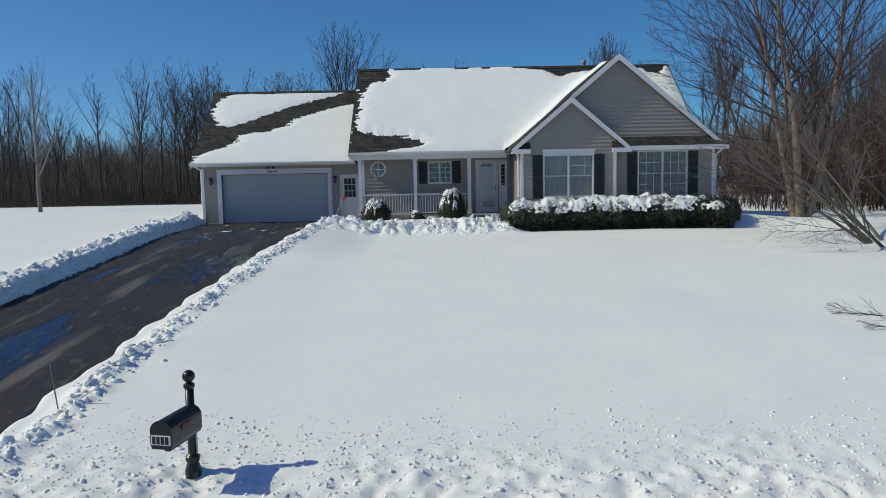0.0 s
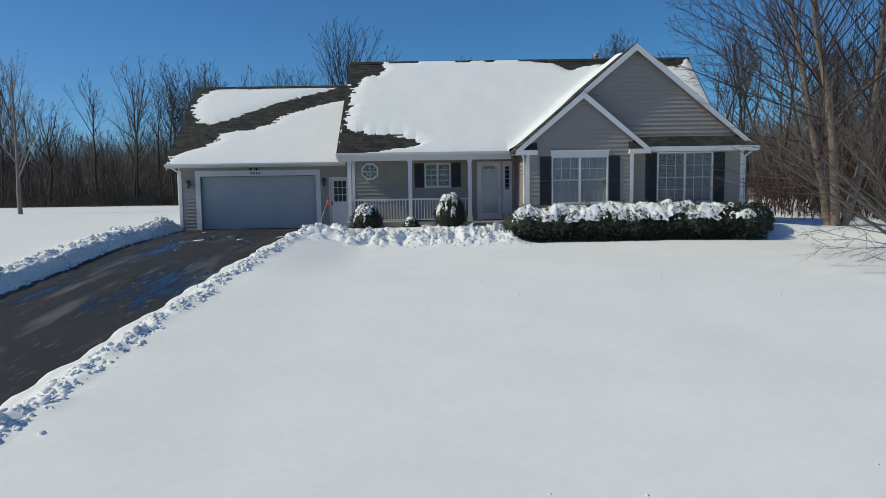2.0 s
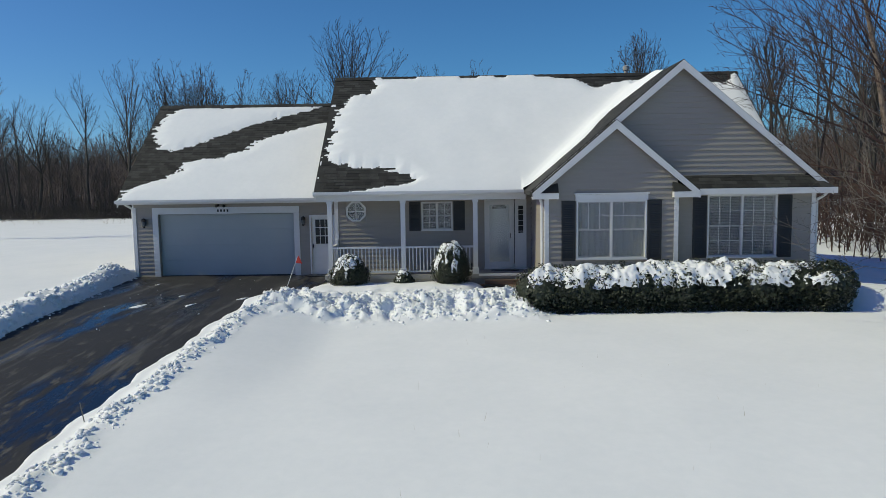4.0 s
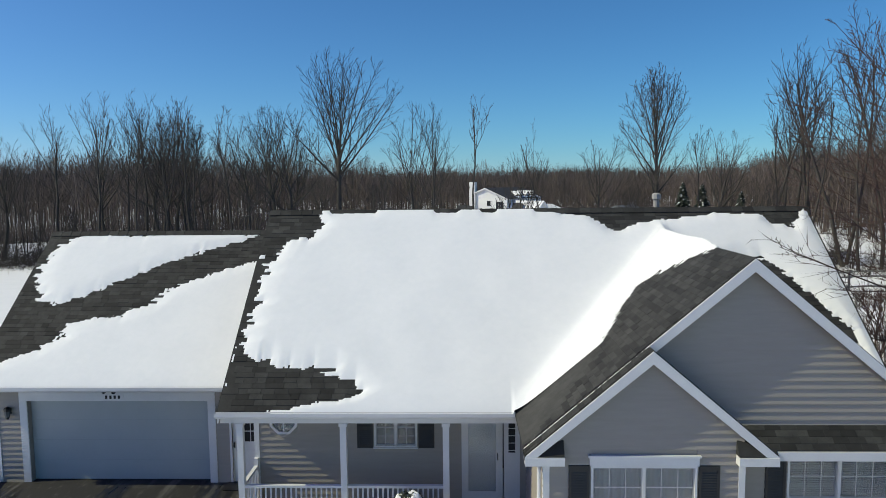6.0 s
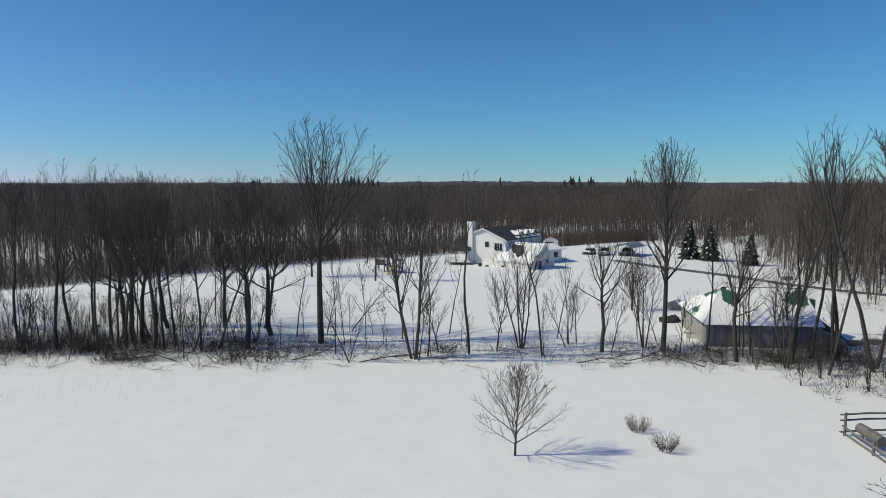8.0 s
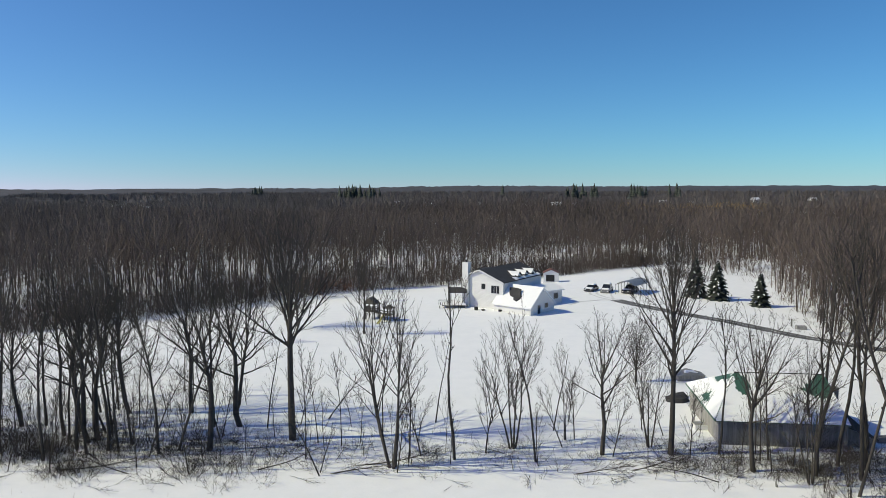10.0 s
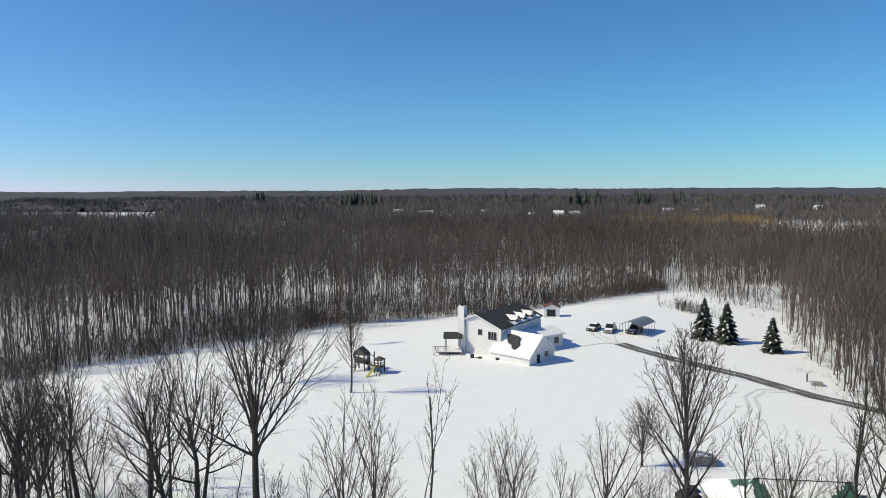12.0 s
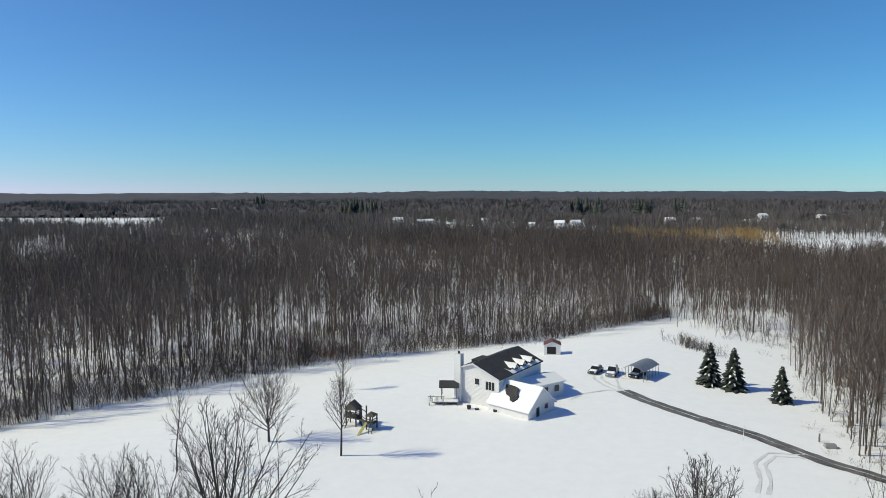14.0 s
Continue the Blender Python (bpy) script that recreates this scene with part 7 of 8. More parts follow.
for k in range(90):
    x0, x1 = BX0 + 0.12 * k, BX0 + 0.12 * k + 0.12
    lo = BY0 - 0.05 + 0.05 * noise.noise((x0 * 1.7, 4.0, 0.0))
    jag = rr.uniform(-0.3, 0.3) if k % 2 else 0.0
    zt = 0.15 + 0.035 * noise.noise((x0 * 0.8, 9.0, 0.0))
    top = min(BYR - 0.04, BY0 + (BYR - BY0) * (x0 - BX0) / (BRX - BX0))
    for y0, y1 in snow_runs(x0, lo, top, lambda a, b: any(inside(a, b + jag, ring) for ring in BARE[:2])):
        sheet.hexa([(x0, y0, BE + BK * (y0 - BY0) + 0.095), (x1, y0, BE + BK * (y0 - BY0) + 0.095), (x1, y1, BE + BK * (y1 - BY0) + 0.095), (x0, y1, BE + BK * (y1 - BY0) + 0.095)], [(x0, y0 + 0.03, BE + BK * (y0 - BY0) + zt), (x1, y0 + 0.03, BE + BK * (y0 - BY0) + zt), (x1, y1, BE + BK * (y1 - BY0) + zt), (x0, y1, BE + BK * (y1 - BY0) + zt)])
for k in range(93):
    y0, y1 = BY0 + 0.12 * k, BY0 + 0.12 * k + 0.12
    jag = rr.uniform(-0.15, 0.15)
    top = BX0 + (BRX - BX0) * (1 - abs(y0 - BYR) / (BYR - BY0))
    for x0, x1 in snow_runs(y0, BX0 + 0.05, top, lambda a, b: any(inside(b + jag, a, ring) for ring in BARE[2:])):
        side_sheet.hexa([(x0, y0, BE + BH * (x0 - BX0) + 0.09), (x1, y0, BE + BH * (x1 - BX0) + 0.09), (x1, y1, BE + BH * (x1 - BX0) + 0.09), (x0, y1, BE + BH * (x0 - BX0) + 0.09)], [(x0, y0, BE + BH * (x0 - BX0) + 0.15), (x1, y0, BE + BH * (x1 - BX0) + 0.15), (x1, y1, BE + BH * (x1 - BX0) + 0.15), (x0, y1, BE + BH * (x0 - BX0) + 0.15)])
part("snow_sheet", sheet, SNOW, barn, kind="stuff"), part("snow_sheet", side_sheet, SNOW, barn, kind="stuff")
part("snow_sheet", Shape().prism([(BX1, BY1 - 0.1, BE + 0.13), (BX0 + 0.2, BY1 - 0.1, BE + 0.13), (BRX, BYR + 0.05, BR + 0.06), (BX1, BYR + 0.05, BR + 0.06)], (0, 0, 0.08)), SNOW, barn)
part("vent_box", Shape().box(46.5, 47.2, 59.0, 59.6, -1.2, 3.75), GREY_WALL, barn)
part("lean_to", Shape().prism([(46.15, 54.4, 1.6), (48.6, 54.4, 0.55), (48.3, 58.2, 0.75), (46.15, 58.2, 2.9)], (0, 0, 0.1)), ROOF_DARK, barn)
part("lean_to_wall", Shape().prism([(46.15, 54.6, -1.3), (48.3, 54.6, -1.3), (48.3, 54.6, 0.62), (46.15, 54.6, 1.55)], (0, 0.1, 0)), PLANK, barn)
barn.matrix_world = pose(35.7, 54.1, 0, 0, 0, -5) @ Matrix.Translation((-35.7, -54.1, 0)) @ pose(41.0, 59.5, -0.8)
for x0, x1, y_ in ((49.2, 50.6, 54.6), (50.9, 52.8, 55.2)):
    rack = thing("timber_rack", (x0, y_, -1.2), "dark stacked timber standing in the snow beside the barn", "timber")
    for j in range(4):
        part("beam", Shape().box(x0 + 0.05 * j, x1 - 0.04 * j, y_, y_ + 0.8, -1.3 + 0.42 * j, -0.92 + 0.42 * j), PLANK, rack)
trailer = thing("covered_trailer", (39.8, 75.0, -0.8), "grey board shed trailer with a dark snow-spotted lid", "trailer")
part("box", Shape().box(38.3, 41.3, 74.2, 76.2, -1.1, 0.25), PLANK, trailer)
part("lid", Shape().prism([(38.1, 74.0, 0.26), (39.7, 74.0, 0.72), (41.4, 74.0, 0.3)], (0, 2.0, 0)), GREY_WALL, trailer)
part("snow_sheet", Shape().hexa([(39.0, 74.3, 0.62), (40.6, 74.3, 0.62), (40.4, 75.0, 0.62), (39.2, 75.2, 0.62)], [(39.3, 74.4, 0.76), (40.3, 74.4, 0.76), (40.2, 74.9, 0.76), (39.4, 75.0, 0.76)]), SNOW, trailer)
cart = thing("utility_cart", (35.6, 58.2, -0.6), "pale wooden utility cart in the snow", "cart")
part("bed", Shape().box(34.9, 36.2, 57.6, 58.8, -0.3, -0.15), PLANK, cart)
for a, b, c, d in ((34.9, 36.2, 57.6, 57.66), (34.9, 36.2, 58.74, 58.8), (34.9, 34.96, 57.66, 58.74), (36.14, 36.2, 57.66, 58.74)):
    part("side_board", Shape().box(a, b, c, d, -0.15, 0.3), VINYL_WHITE, cart)
for a in (34.86, 36.24):
    part("wheel", Shape().tube([(a - 0.06, 58.2, -0.45), (a + 0.06, 58.2, -0.45)], [0.25, 0.25], 10), RUBBER, cart)
for x_, y_, h in ((66.6, 108.6, 1.2), (55.6, 108.0, 2.6)):
    solid("marker_post", Shape().tube([(x_, y_, -1.3), (x_, y_, -0.9 + h)], [0.14 if h < 2 else 0.05, 0.12 if h < 2 else 0.04], 8), LOG if h < 2 else WHITE, "upright post beside the ploughed lane", "post")
solid("crate", Shape().hexa([(66.2, 106.0, -1.1), (67.8, 105.8, -1.1), (67.9, 106.8, -1.1), (66.3, 107.0, -1.1)], [(66.3, 106.1, -0.4), (67.7, 105.9, -0.4), (67.8, 106.7, -0.4), (66.4, 106.9, -0.4)]), GREY_WALL, "grey wooden crate in the snow near the lane", "crate")

# split-rail corner of the garden fence
fence = thing("rail_fence", (35.6, 30.0, 0.0), "weathered split-rail garden fence corner in the snow", "fence")
posts = [(35.65, 30.0), (35.6, 27.0), (35.5, 24.0), (38.6, 30.5), (41.6, 31.0), (44.6, 31.5)]
for x_, y_ in posts:
    part("post", Shape().tube([(x_, y_, -0.4), (x_, y_, 0.7), (x_ + 0.02, y_, 1.62 if y_ >= 30 else 1.05)], [0.085, 0.08, 0.075], 7), LOG, fence)
for a, b in ((0, 3), (3, 4), (4, 5)):
    for z in (0.45, 1.15, 1.5):
        (xa, ya), (xb, yb) = posts[a], posts[b]
        part("rail", Shape().tube([(xa - 0.3, ya, z), ((xa + xb) / 2, (ya + yb) / 2, z + 0.03), (xb + 0.2, yb, z - 0.03)], [0.055, 0.065, 0.05], 6), LOG, fence)
for a, b in ((0, 1), (1, 2)):
    for z in (0.35, 0.72):
        (xa, ya), (xb, yb) = posts[a], posts[b]
        part("rail", Shape().tube([(xa, ya + 0.3, z), ((xa + xb) / 2, (ya + yb) / 2, z - 0.02), (xb, yb - 0.3, z)], [0.055, 0.065, 0.05], 6), LOG, fence)
log = thing("log_planter", (36.3, 28.3, 0.6), "hollow weathered grey log planter beside the fence", "planter")
part("log", Shape().tube([(36.3, 29.6, 0.85), (36.3, 28.6, 0.85), (36.3, 27.4, 0.82)], [0.3, 0.33, 0.3], 10), LOG, log)
for y_ in (27.7, 29.3):
    part("leg", Shape().tube([(36.3, y_, 0.0), (36.3, y_, 0.6)], [0.09, 0.08], 6), LOG, log)


# ---- evergreens ----
NEEDLE = material("spruce_needles", (0.014, 0.021, 0.016), (0.05, 0.062, 0.047), 3.0, 0.8, fine=12.0, island=0.5)


def spruce(x, y, h, seed, label, name="spruce_tree"):
    r = random.Random(seed)
    z0 = float(snow_top(np.array(x), np.array(y))) - 0.1
    e = thing(name, (x, y, z0), label, "spruce", group="spruces")
    part("trunk", Shape().tube([(x, y, z0), (x, y, z0 + h * 0.95)], [0.16, 0.03], 6), BARK, e)
    s, sn = Shape(), Shape()
    layers = int(h * 4.2)
    for k in range(layers):
        f = k / layers
        zz = z0 + 0.35 + (h - 0.4) * f
        reach = (h * 0.33) * (1 - f) ** 0.8 + 0.15
        for b in range(int(9 - 4 * f)):
            a = b * 2.4 + k * 1.1 + r.uniform(-0.3, 0.3)
            ln = reach * r.uniform(0.7, 1.15)
            dx_, dy_ = math.cos(a), math.sin(a)
            w = 0.16 + ln * 0.16
            tip = (x + dx_ * ln, y + dy_ * ln, zz - ln * 0.22)
            mid = (x + dx_ * ln * 0.6, y + dy_ * ln * 0.6, zz - ln * 0.05)
            sx_, sy_ = -dy_ * w, dx_ * w
            for drop in (0.0, -0.16):
                s.add([(x, y, zz + 0.12), (mid[0] + sx_, mid[1] + sy_, mid[2] - 0.14 + drop), tip, (mid[0] - sx_, mid[1] - sy_, mid[2] - 0.14 + drop), (mid[0], mid[1], mid[2] + 0.03 + drop)], [(0, 1, 4), (0, 4, 3), (4, 1, 2), (4, 2, 3)])
            if r.random() < 0.22:
                sn.add([(mid[0] - sx_ * 0.5, mid[1] - sy_ * 0.5, mid[2] + 0.05), (mid[0] + sx_ * 0.5, mid[1] + sy_ * 0.5, mid[2] + 0.05), (tip[0], tip[1], tip[2] + 0.07), (mid[0], mid[1], mid[2] + 0.11)], [(0, 1, 3), (1, 2, 3), (2, 0, 3)])
    part("crown", s, NEEDLE, e)
    part("snow_on_boughs", sn, SNOW, e, kind="stuff")


spruce(60.6, 137.5, 8.3, 1, "tall dark spruce dusted with snow beside its twin")
spruce(63.9, 134.7, 8.1, 2, "tall dark spruce dusted with snow beside its twin")
spruce(69.5, 127.8, 6.6, 3, "dark spruce dusted with snow near the wood edge")

# distant evergreens, willows and roofs among the woods
g = np.random.default_rng(21)
cone = []
for k in range(4):
    r = random.Random(k)
    v, f = [], []
    for j in range(7):
        z0, z1, rad = j * 2.0, j * 2.0 + 3.6, 2.6 - j * 0.33
        b = len(v)
        v += [(rad * r.uniform(0.8, 1.2) * math.cos(i * 1.05), rad * r.uniform(0.8, 1.2) * math.sin(i * 1.05), z0 + r.uniform(-0.4, 0.4)) for i in range(6)] + [(0, 0, z1)]
        f += [(b + i, b + (i + 1) % 6, b + 6) for i in range(6)]
    cone.append((np.array(v), np.array(f)))
spots = [(-140, 905, 14), (-120, 900, 10), (165, 1010, 9), (190, 1000, 8), (250, 960, 10), (285, 930, 4), (-440, 1500, 9), (60, 1010, 2)]
cx = np.concatenate([g.normal(x, 8 if n > 5 else 4, n) for x, y, n in spots])
cy = np.concatenate([g.normal(y, 10, n) for x, y, n in spots])
sc = g.uniform(1.1, 1.65, len(cx))
v, f = stamp(cone, np.stack([cx, cy, np.full(len(cx), 1.0)], -1), g.uniform(0, 6, len(cx)), np.stack([sc * 1.5, sc], -1), g.integers(0, 4, len(cx)))
field("distant_evergreens", v, f, NEEDLE, "clumps of dark evergreens far off in the woods", "evergreens")
WILLOW = material("golden_willow", (0.19, 0.12, 0.045), (0.40, 0.255, 0.085), 0.05, 0.9, fine=0.6, island=0.4)
wx = np.concatenate([g.uniform(112, 218, 230), g.normal(208, 7, 40)])
wy = np.concatenate([g.normal(478, 26, 230), g.normal(505, 10, 40)])
sc = g.uniform(1.05, 1.4, len(wx))
v, f = stamp(PROTO_B, np.stack([wx, wy, land(wx, wy)], -1), g.uniform(0, 6, len(wx)), np.stack([sc * 1.3, sc], -1), g.integers(0, 10, len(wx)))
field("golden_willows", v, f, WILLOW, "golden-twigged willows standing in the far woods", "willows")
ox, oy = g.normal(-21, 7, 60), g.normal(172, 6, 60)
sc = g.uniform(1.3, 2.8, 60)
v, f = stamp(BLADES, np.stack([ox, oy, land(ox, oy)], -1), g.uniform(0, 6, 60), np.stack([sc * 1.2, sc * 1.5], -1), g.integers(0, 6, 60))
field("russet_brush", v, f, material("russet_twig", (0.17, 0.08, 0.05), (0.29, 0.145, 0.09), 0.3, 0.9, fine=2.0), "russet brush at the edge of the woods", "brush")
first_home = None
for x_, y_, a_ in HOMES:
    m = pose(x_, y_, 1.6 + 1.6 * math.sin(x_), 0, 0, a_ + 25 * math.sin(y_)) @ Matrix.Scale(0.85 + 0.25 * math.sin(x_ * 1.7 + y_), 4)
    if first_home is None:
        first_home = thing("distant_house", (0, 0, 0), "distant pale house with a snowy roof in the woods", "house", "distant houses")
        FB = Block(first_home, -6, -4, 1, 0, 12, 8, -5, 3.0, 5.8, VINYL_WHITE)
        FB.slope(SNOW, thick=0.3), FB.slope(SNOW, right=False, thick=0.3)
        FB.pane("r", 2, 0.8, 1.4, 1.3), FB.pane("r", 8, 0.8, 1.4, 1.3)
        first_home.matrix_basis = m
    else:
        copy_thing(first_home, m)


# ---- in front of the house ----
# foundation plants
def leaf_cloud(centres, radii, count, size, seed, low=-0.2):
    """Small leaves over the surface of some ellipsoids, as one mesh of quads."""
    r = random.Random(seed)
    s = Shape()
    for _ in range(count):
        k = r.randrange(len(centres))
        c, q = centres[k], radii[k]
        a, b = r.uniform(0, 2 * math.pi), math.asin(r.uniform(low, 1))
        f = r.uniform(0.84, 1.09)
        n_ = Vector((math.cos(a) * math.cos(b), math.sin(a) * math.cos(b), math.sin(b)))
        p = Vector((c[0] + n_.x * q[0] * f, c[1] + n_.y * q[1] * f, c[2] + n_.z * q[2] * f))
        if p.z < -0.25:
            continue
        t1 = n_.orthogonal().normalized()
        t1 = Matrix.Rotation(r.uniform(0, 6.3), 3, n_) @ t1
        t2 = (n_.cross(t1) * 0.55 + n_ * r.uniform(-0.5, 0.6)).normalized()
        z_ = size * r.uniform(0.6, 1.3)
        s.add([p - t1 * z_, p + t2 * z_ * 0.5, p + t1 * z_, p - t2 * z_ * 0.5], [(0, 1, 2, 3)])
    return s


def lump(c, q, seed, rough=0.12, n=10, m=7):
    s = Shape()
    vs = []
    for j in range(m + 1):
        b = math.pi * j / m - math.pi / 2
        for i in range(n):
            a = 2 * math.pi * i / n
            d = Vector((math.cos(a) * math.cos(b), math.sin(a) * math.cos(b), math.sin(b)))
            k = 1 + rough * 2 * noise.noise(d * 2.3 + Vector((seed, 0, 0)))
            vs.append((c[0] + d.x * q[0] * k, c[1] + d.y * q[1] * k, c[2] + d.z * q[2] * k))
    return s.add(vs, [(j * n + i, j * n + (i + 1) % n, (j + 1) * n + (i + 1) % n, (j + 1) * n + i) for j in range(m) for i in range(n)])


for x_, y_, q in ((35.9, 66.6, (1.3, 0.9, 0.75)), (36.7, 68.0, (0.9, 0.7, 0.6)), (37.3, 63.6, (0.5, 0.5, 0.3))):
    solid("tarped_heap", lump((x_, y_, float(land(np.array(x_), np.array(y_))) + 0.2), q, x_, 0.14), ROOF_DARK, "dark tarped heap half buried in snow behind the barn", "heap", group="tarped heaps")
hedge = thing("hedge", (17.0, -6.5, 0.0), "clipped dark green hedge under heavy lumps of snow", "hedge")
rh = random.Random(4)
hc = [(13.2 + 0.605 * k + rh.uniform(-0.1, 0.1), -6.45 + rh.uniform(-0.1, 0.1), 0.36) for k in range(13)]
hq = [(0.66 + rh.uniform(0, 0.15), 0.84 + rh.uniform(0, 0.08), 0.60 + rh.uniform(-0.04, 0.05)) for _ in range(13)]


def hedge_top(x, y):
    across = 1 - abs((y + 6.45) / (0.86 + 0.08 * noise.noise((x * 1.3, 0.0, 3.0)))) ** 1.75
    ends = 1 - abs((x - 16.88) / 4.25) ** 14
    if across <= 0 or ends <= 0:
        return 0.0
    return 0.24 + (0.72 + 0.14 * noise.noise((x * 0.9, y * 0.9, 8.0)) + 0.10 * noise.noise((x * 2.3, y * 2.3, 4.0))) * math.sqrt(across) * ends ** 0.5


for k, (c, q) in enumerate(zip(hc, hq)):
    part("bush_core", lump(c, (q[0] * 0.86, q[1] * 0.86, q[2] * 0.82), k), HEDGE, hedge, smooth=True)
part("foliage", leaf_cloud(hc, hq, 19000, 0.045, 2, low=-1.0), HEDGE, hedge, kind="stuff")
tufts = Shape()
rt = random.Random(12)
for _ in range(650):
    x_, y_ = rt.uniform(12.5, 21.0), -6.45 + rt.uniform(-0.85, 0.7)
    if noise.noise((x_ * 1.6, y_ * 1.6, 20.0)) + (0.5 if x_ > 19.8 else 0.16 * (x_ - 16.0) / 4) < rt.uniform(-0.2, 0.45):
        continue
    z_ = hedge_top(x_, y_)
    if z_ < 0.4:
        continue
    for _k in range(9):
        p = Vector((x_ + rt.gauss(0, 0.035), y_ + rt.gauss(0, 0.035), z_ + rt.uniform(-0.02, 0.15)))
        d1 = Vector((rt.gauss(0, 1), rt.gauss(0, 1), rt.gauss(0.4, 0.7))).normalized() * rt.uniform(0.02, 0.045)
        d2 = d1.orthogonal().normalized() * d1.length * 0.5
        tufts.add([p - d1, p + d2, p + d1, p - d2], [(0, 1, 2, 3)])
for _ in range(9000):
    x_, z_ = rt.uniform(12.72, 21.0), rt.uniform(-0.2, 0.42)
    p = Vector((x_, -7.22 + 0.1 * noise.noise((x_ * 1.5, z_ * 2, 0.0)) + 0.25 * max(0, z_ - 0.3) + rt.uniform(-0.05, 0.08), z_))
    d1 = Vector((rt.gauss(0, 1), rt.gauss(-0.3, 0.6), rt.gauss(0.2, 0.8))).normalized() * rt.uniform(0.025, 0.05)
    d2 = d1.orthogonal().normalized() * d1.length * 0.5
    tufts.add([p - d1, p + d2, p + d1, p - d2], [(0, 1, 2, 3)])
part("leaf_tuft", tufts, HEDGE, hedge, kind="stuff")
solid("hedge_end_bush", leaf_cloud([(21.1, -6.1, 0.38)], [(0.5, 0.7, 0.6)], 3000, 0.055, 8, low=-0.9), HEDGE, "dark evergreen bush at the end of the hedge", "bush", "stuff")


def hedge_snow(x, y):
    t = hedge_top(x, y)
    n1 = noise.noise((x * 2.0, y * 2.0, 7.0)) + 0.6 * noise.noise((x * 5.0, y * 5.0, 2.0)) + 0.45 * noise.noise((x * 12.0, y * 12.0, 2.0))
    return t > 0.52 and n1 > -0.62 + 1.3 * max(0, 0.82 - t) + 0.9 * float(ramp01(x, 18.5, 21.0))


def lumpy(x, y):
    return max(hedge_top(x, y), 0.4) - 0.02 + 0.10 * noise.noise((x * 2.3, y * 2.3, 1.0)) + 0.075 * noise.noise((x * 5.2, y * 5.2, 1.0)) + 0.03 * noise.noise((x * 11, y * 11, 1.0)) + 0.012 * noise.noise((x * 24, y * 24, 1.0))


roof_snow("hedge_snow", hedge_snow, lumpy, 12.3, 21.2, -7.35, -5.6, "lumpy white snow heaped along the hedge top", 0.08, 0.028, 0.028)

for n, (x_, y_, w_, h_) in enumerate(((7.62, -3.75, 0.62, 1.0), (9.28, -3.55, 0.32, 0.5), (10.75, -3.75, 0.62, 1.35))):
    b = thing("porch_shrub", (x_, y_, 0.1), "dark evergreen shrub loaded with snow before the porch", "shrub", "porch shrubs")
    c, q = [(x_, y_, h_ * 0.42), (x_, y_, h_ * 0.66)], [(w_, w_, h_ * 0.45), (w_ * 0.72, w_ * 0.72, h_ * 0.4)]
    part("shrub_core", lump(c[0], tuple(v * 0.86 for v in q[0]), n + 30), HEDGE, b, smooth=True)
    part("foliage", leaf_cloud(c, q, int(9000 * w_), 0.034, 50 + n, low=-0.7), HEDGE, b, kind="stuff")

    def shrub_top(x, y, c=c, q=q):
        z = 0.0
        for cc, qq in zip(c, q):
            d = 1 - ((x - cc[0]) / qq[0]) ** 2 - ((y - cc[1]) / qq[1]) ** 2
            if d > 0:
                z = max(z, cc[2] + qq[2] * math.sqrt(d))
        return z

    roof_snow("shrub_snow", lambda x, y: shrub_top(x, y) > h_ * 0.5 and noise.noise((x * 4, y * 4, n + 3.0)) + 0.5 * noise.noise((x * 9, y * 9, n + 1.0)) > 0.27 - 0.5 * float(ramp01(shrub_top(x, y), h_ * 0.65, h_)) + 0.3 * (x - x_) / w_, lambda x, y: max(shrub_top(x, y), h_ * 0.42) - 0.01 + 0.06 * noise.noise((x * 9, y * 9, 4.0)) + 0.04 * noise.noise((x * 22, y * 22, 4.0)), x_ - w_, x_ + w_, y_ - w_, y_ + w_, "patchy snow clinging to the dark porch shrub", 0.05, 0.024, 0.024)

# snow bed in front of the porch, brick path
BED = [(6.35, -4.55), (6.9, -4.85), (8.5, -4.95), (10.3, -4.85), (11.3, -4.6), (11.75, -4.1), (11.7, -3.5), (11.3, -3.08), (6.75, -3.08), (6.4, -3.6)]
roof_snow("bed_snow", lambda x, y: inside(x + 0.1 * noise.noise((x * 3, y * 3, 0)), y + 0.1 * noise.noise((x * 3, y * 3, 9)), BED), lambda x, y: 0.0, 6.2, 12.0, -5.1, -3.05, "rounded snow over the planting bed by the porch", 0.20, 0.06, 0.06)
path = tagged(link("brick_path", [(6.5, -6.1, 0.003), (13.4, -6.1, 0.003), (13.4, -3.04, 0.003), (6.5, -3.04, 0.003)], [(0, 1, 2, 3)], material("path_sand", (0.12, 0.10, 0.085), (0.2, 0.17, 0.145), 4.0, 0.9, fine=40.0)), "red-brown brick path from the driveway to the door", "path", kind="structure")
unit = Shape()
hx, hy, hz, bv = 0.098, 0.048, 0.03, 0.006
unit.hexa([(-hx, -hy, 0), (hx, -hy, 0), (hx, hy, 0), (-hx, hy, 0)], [(-hx + bv, -hy + bv, hz), (hx - bv, -hy + bv, hz), (hx - bv, hy - bv, hz), (-hx + bv, hy - bv, hz)])
brick_mesh = bpy.data.meshes.new("brick")
brick_mesh.from_pydata(unit.v, [], unit.f)
brick_mesh.materials.append(BRICK)
rest, made = Shape(), 0
rb = random.Random(3)
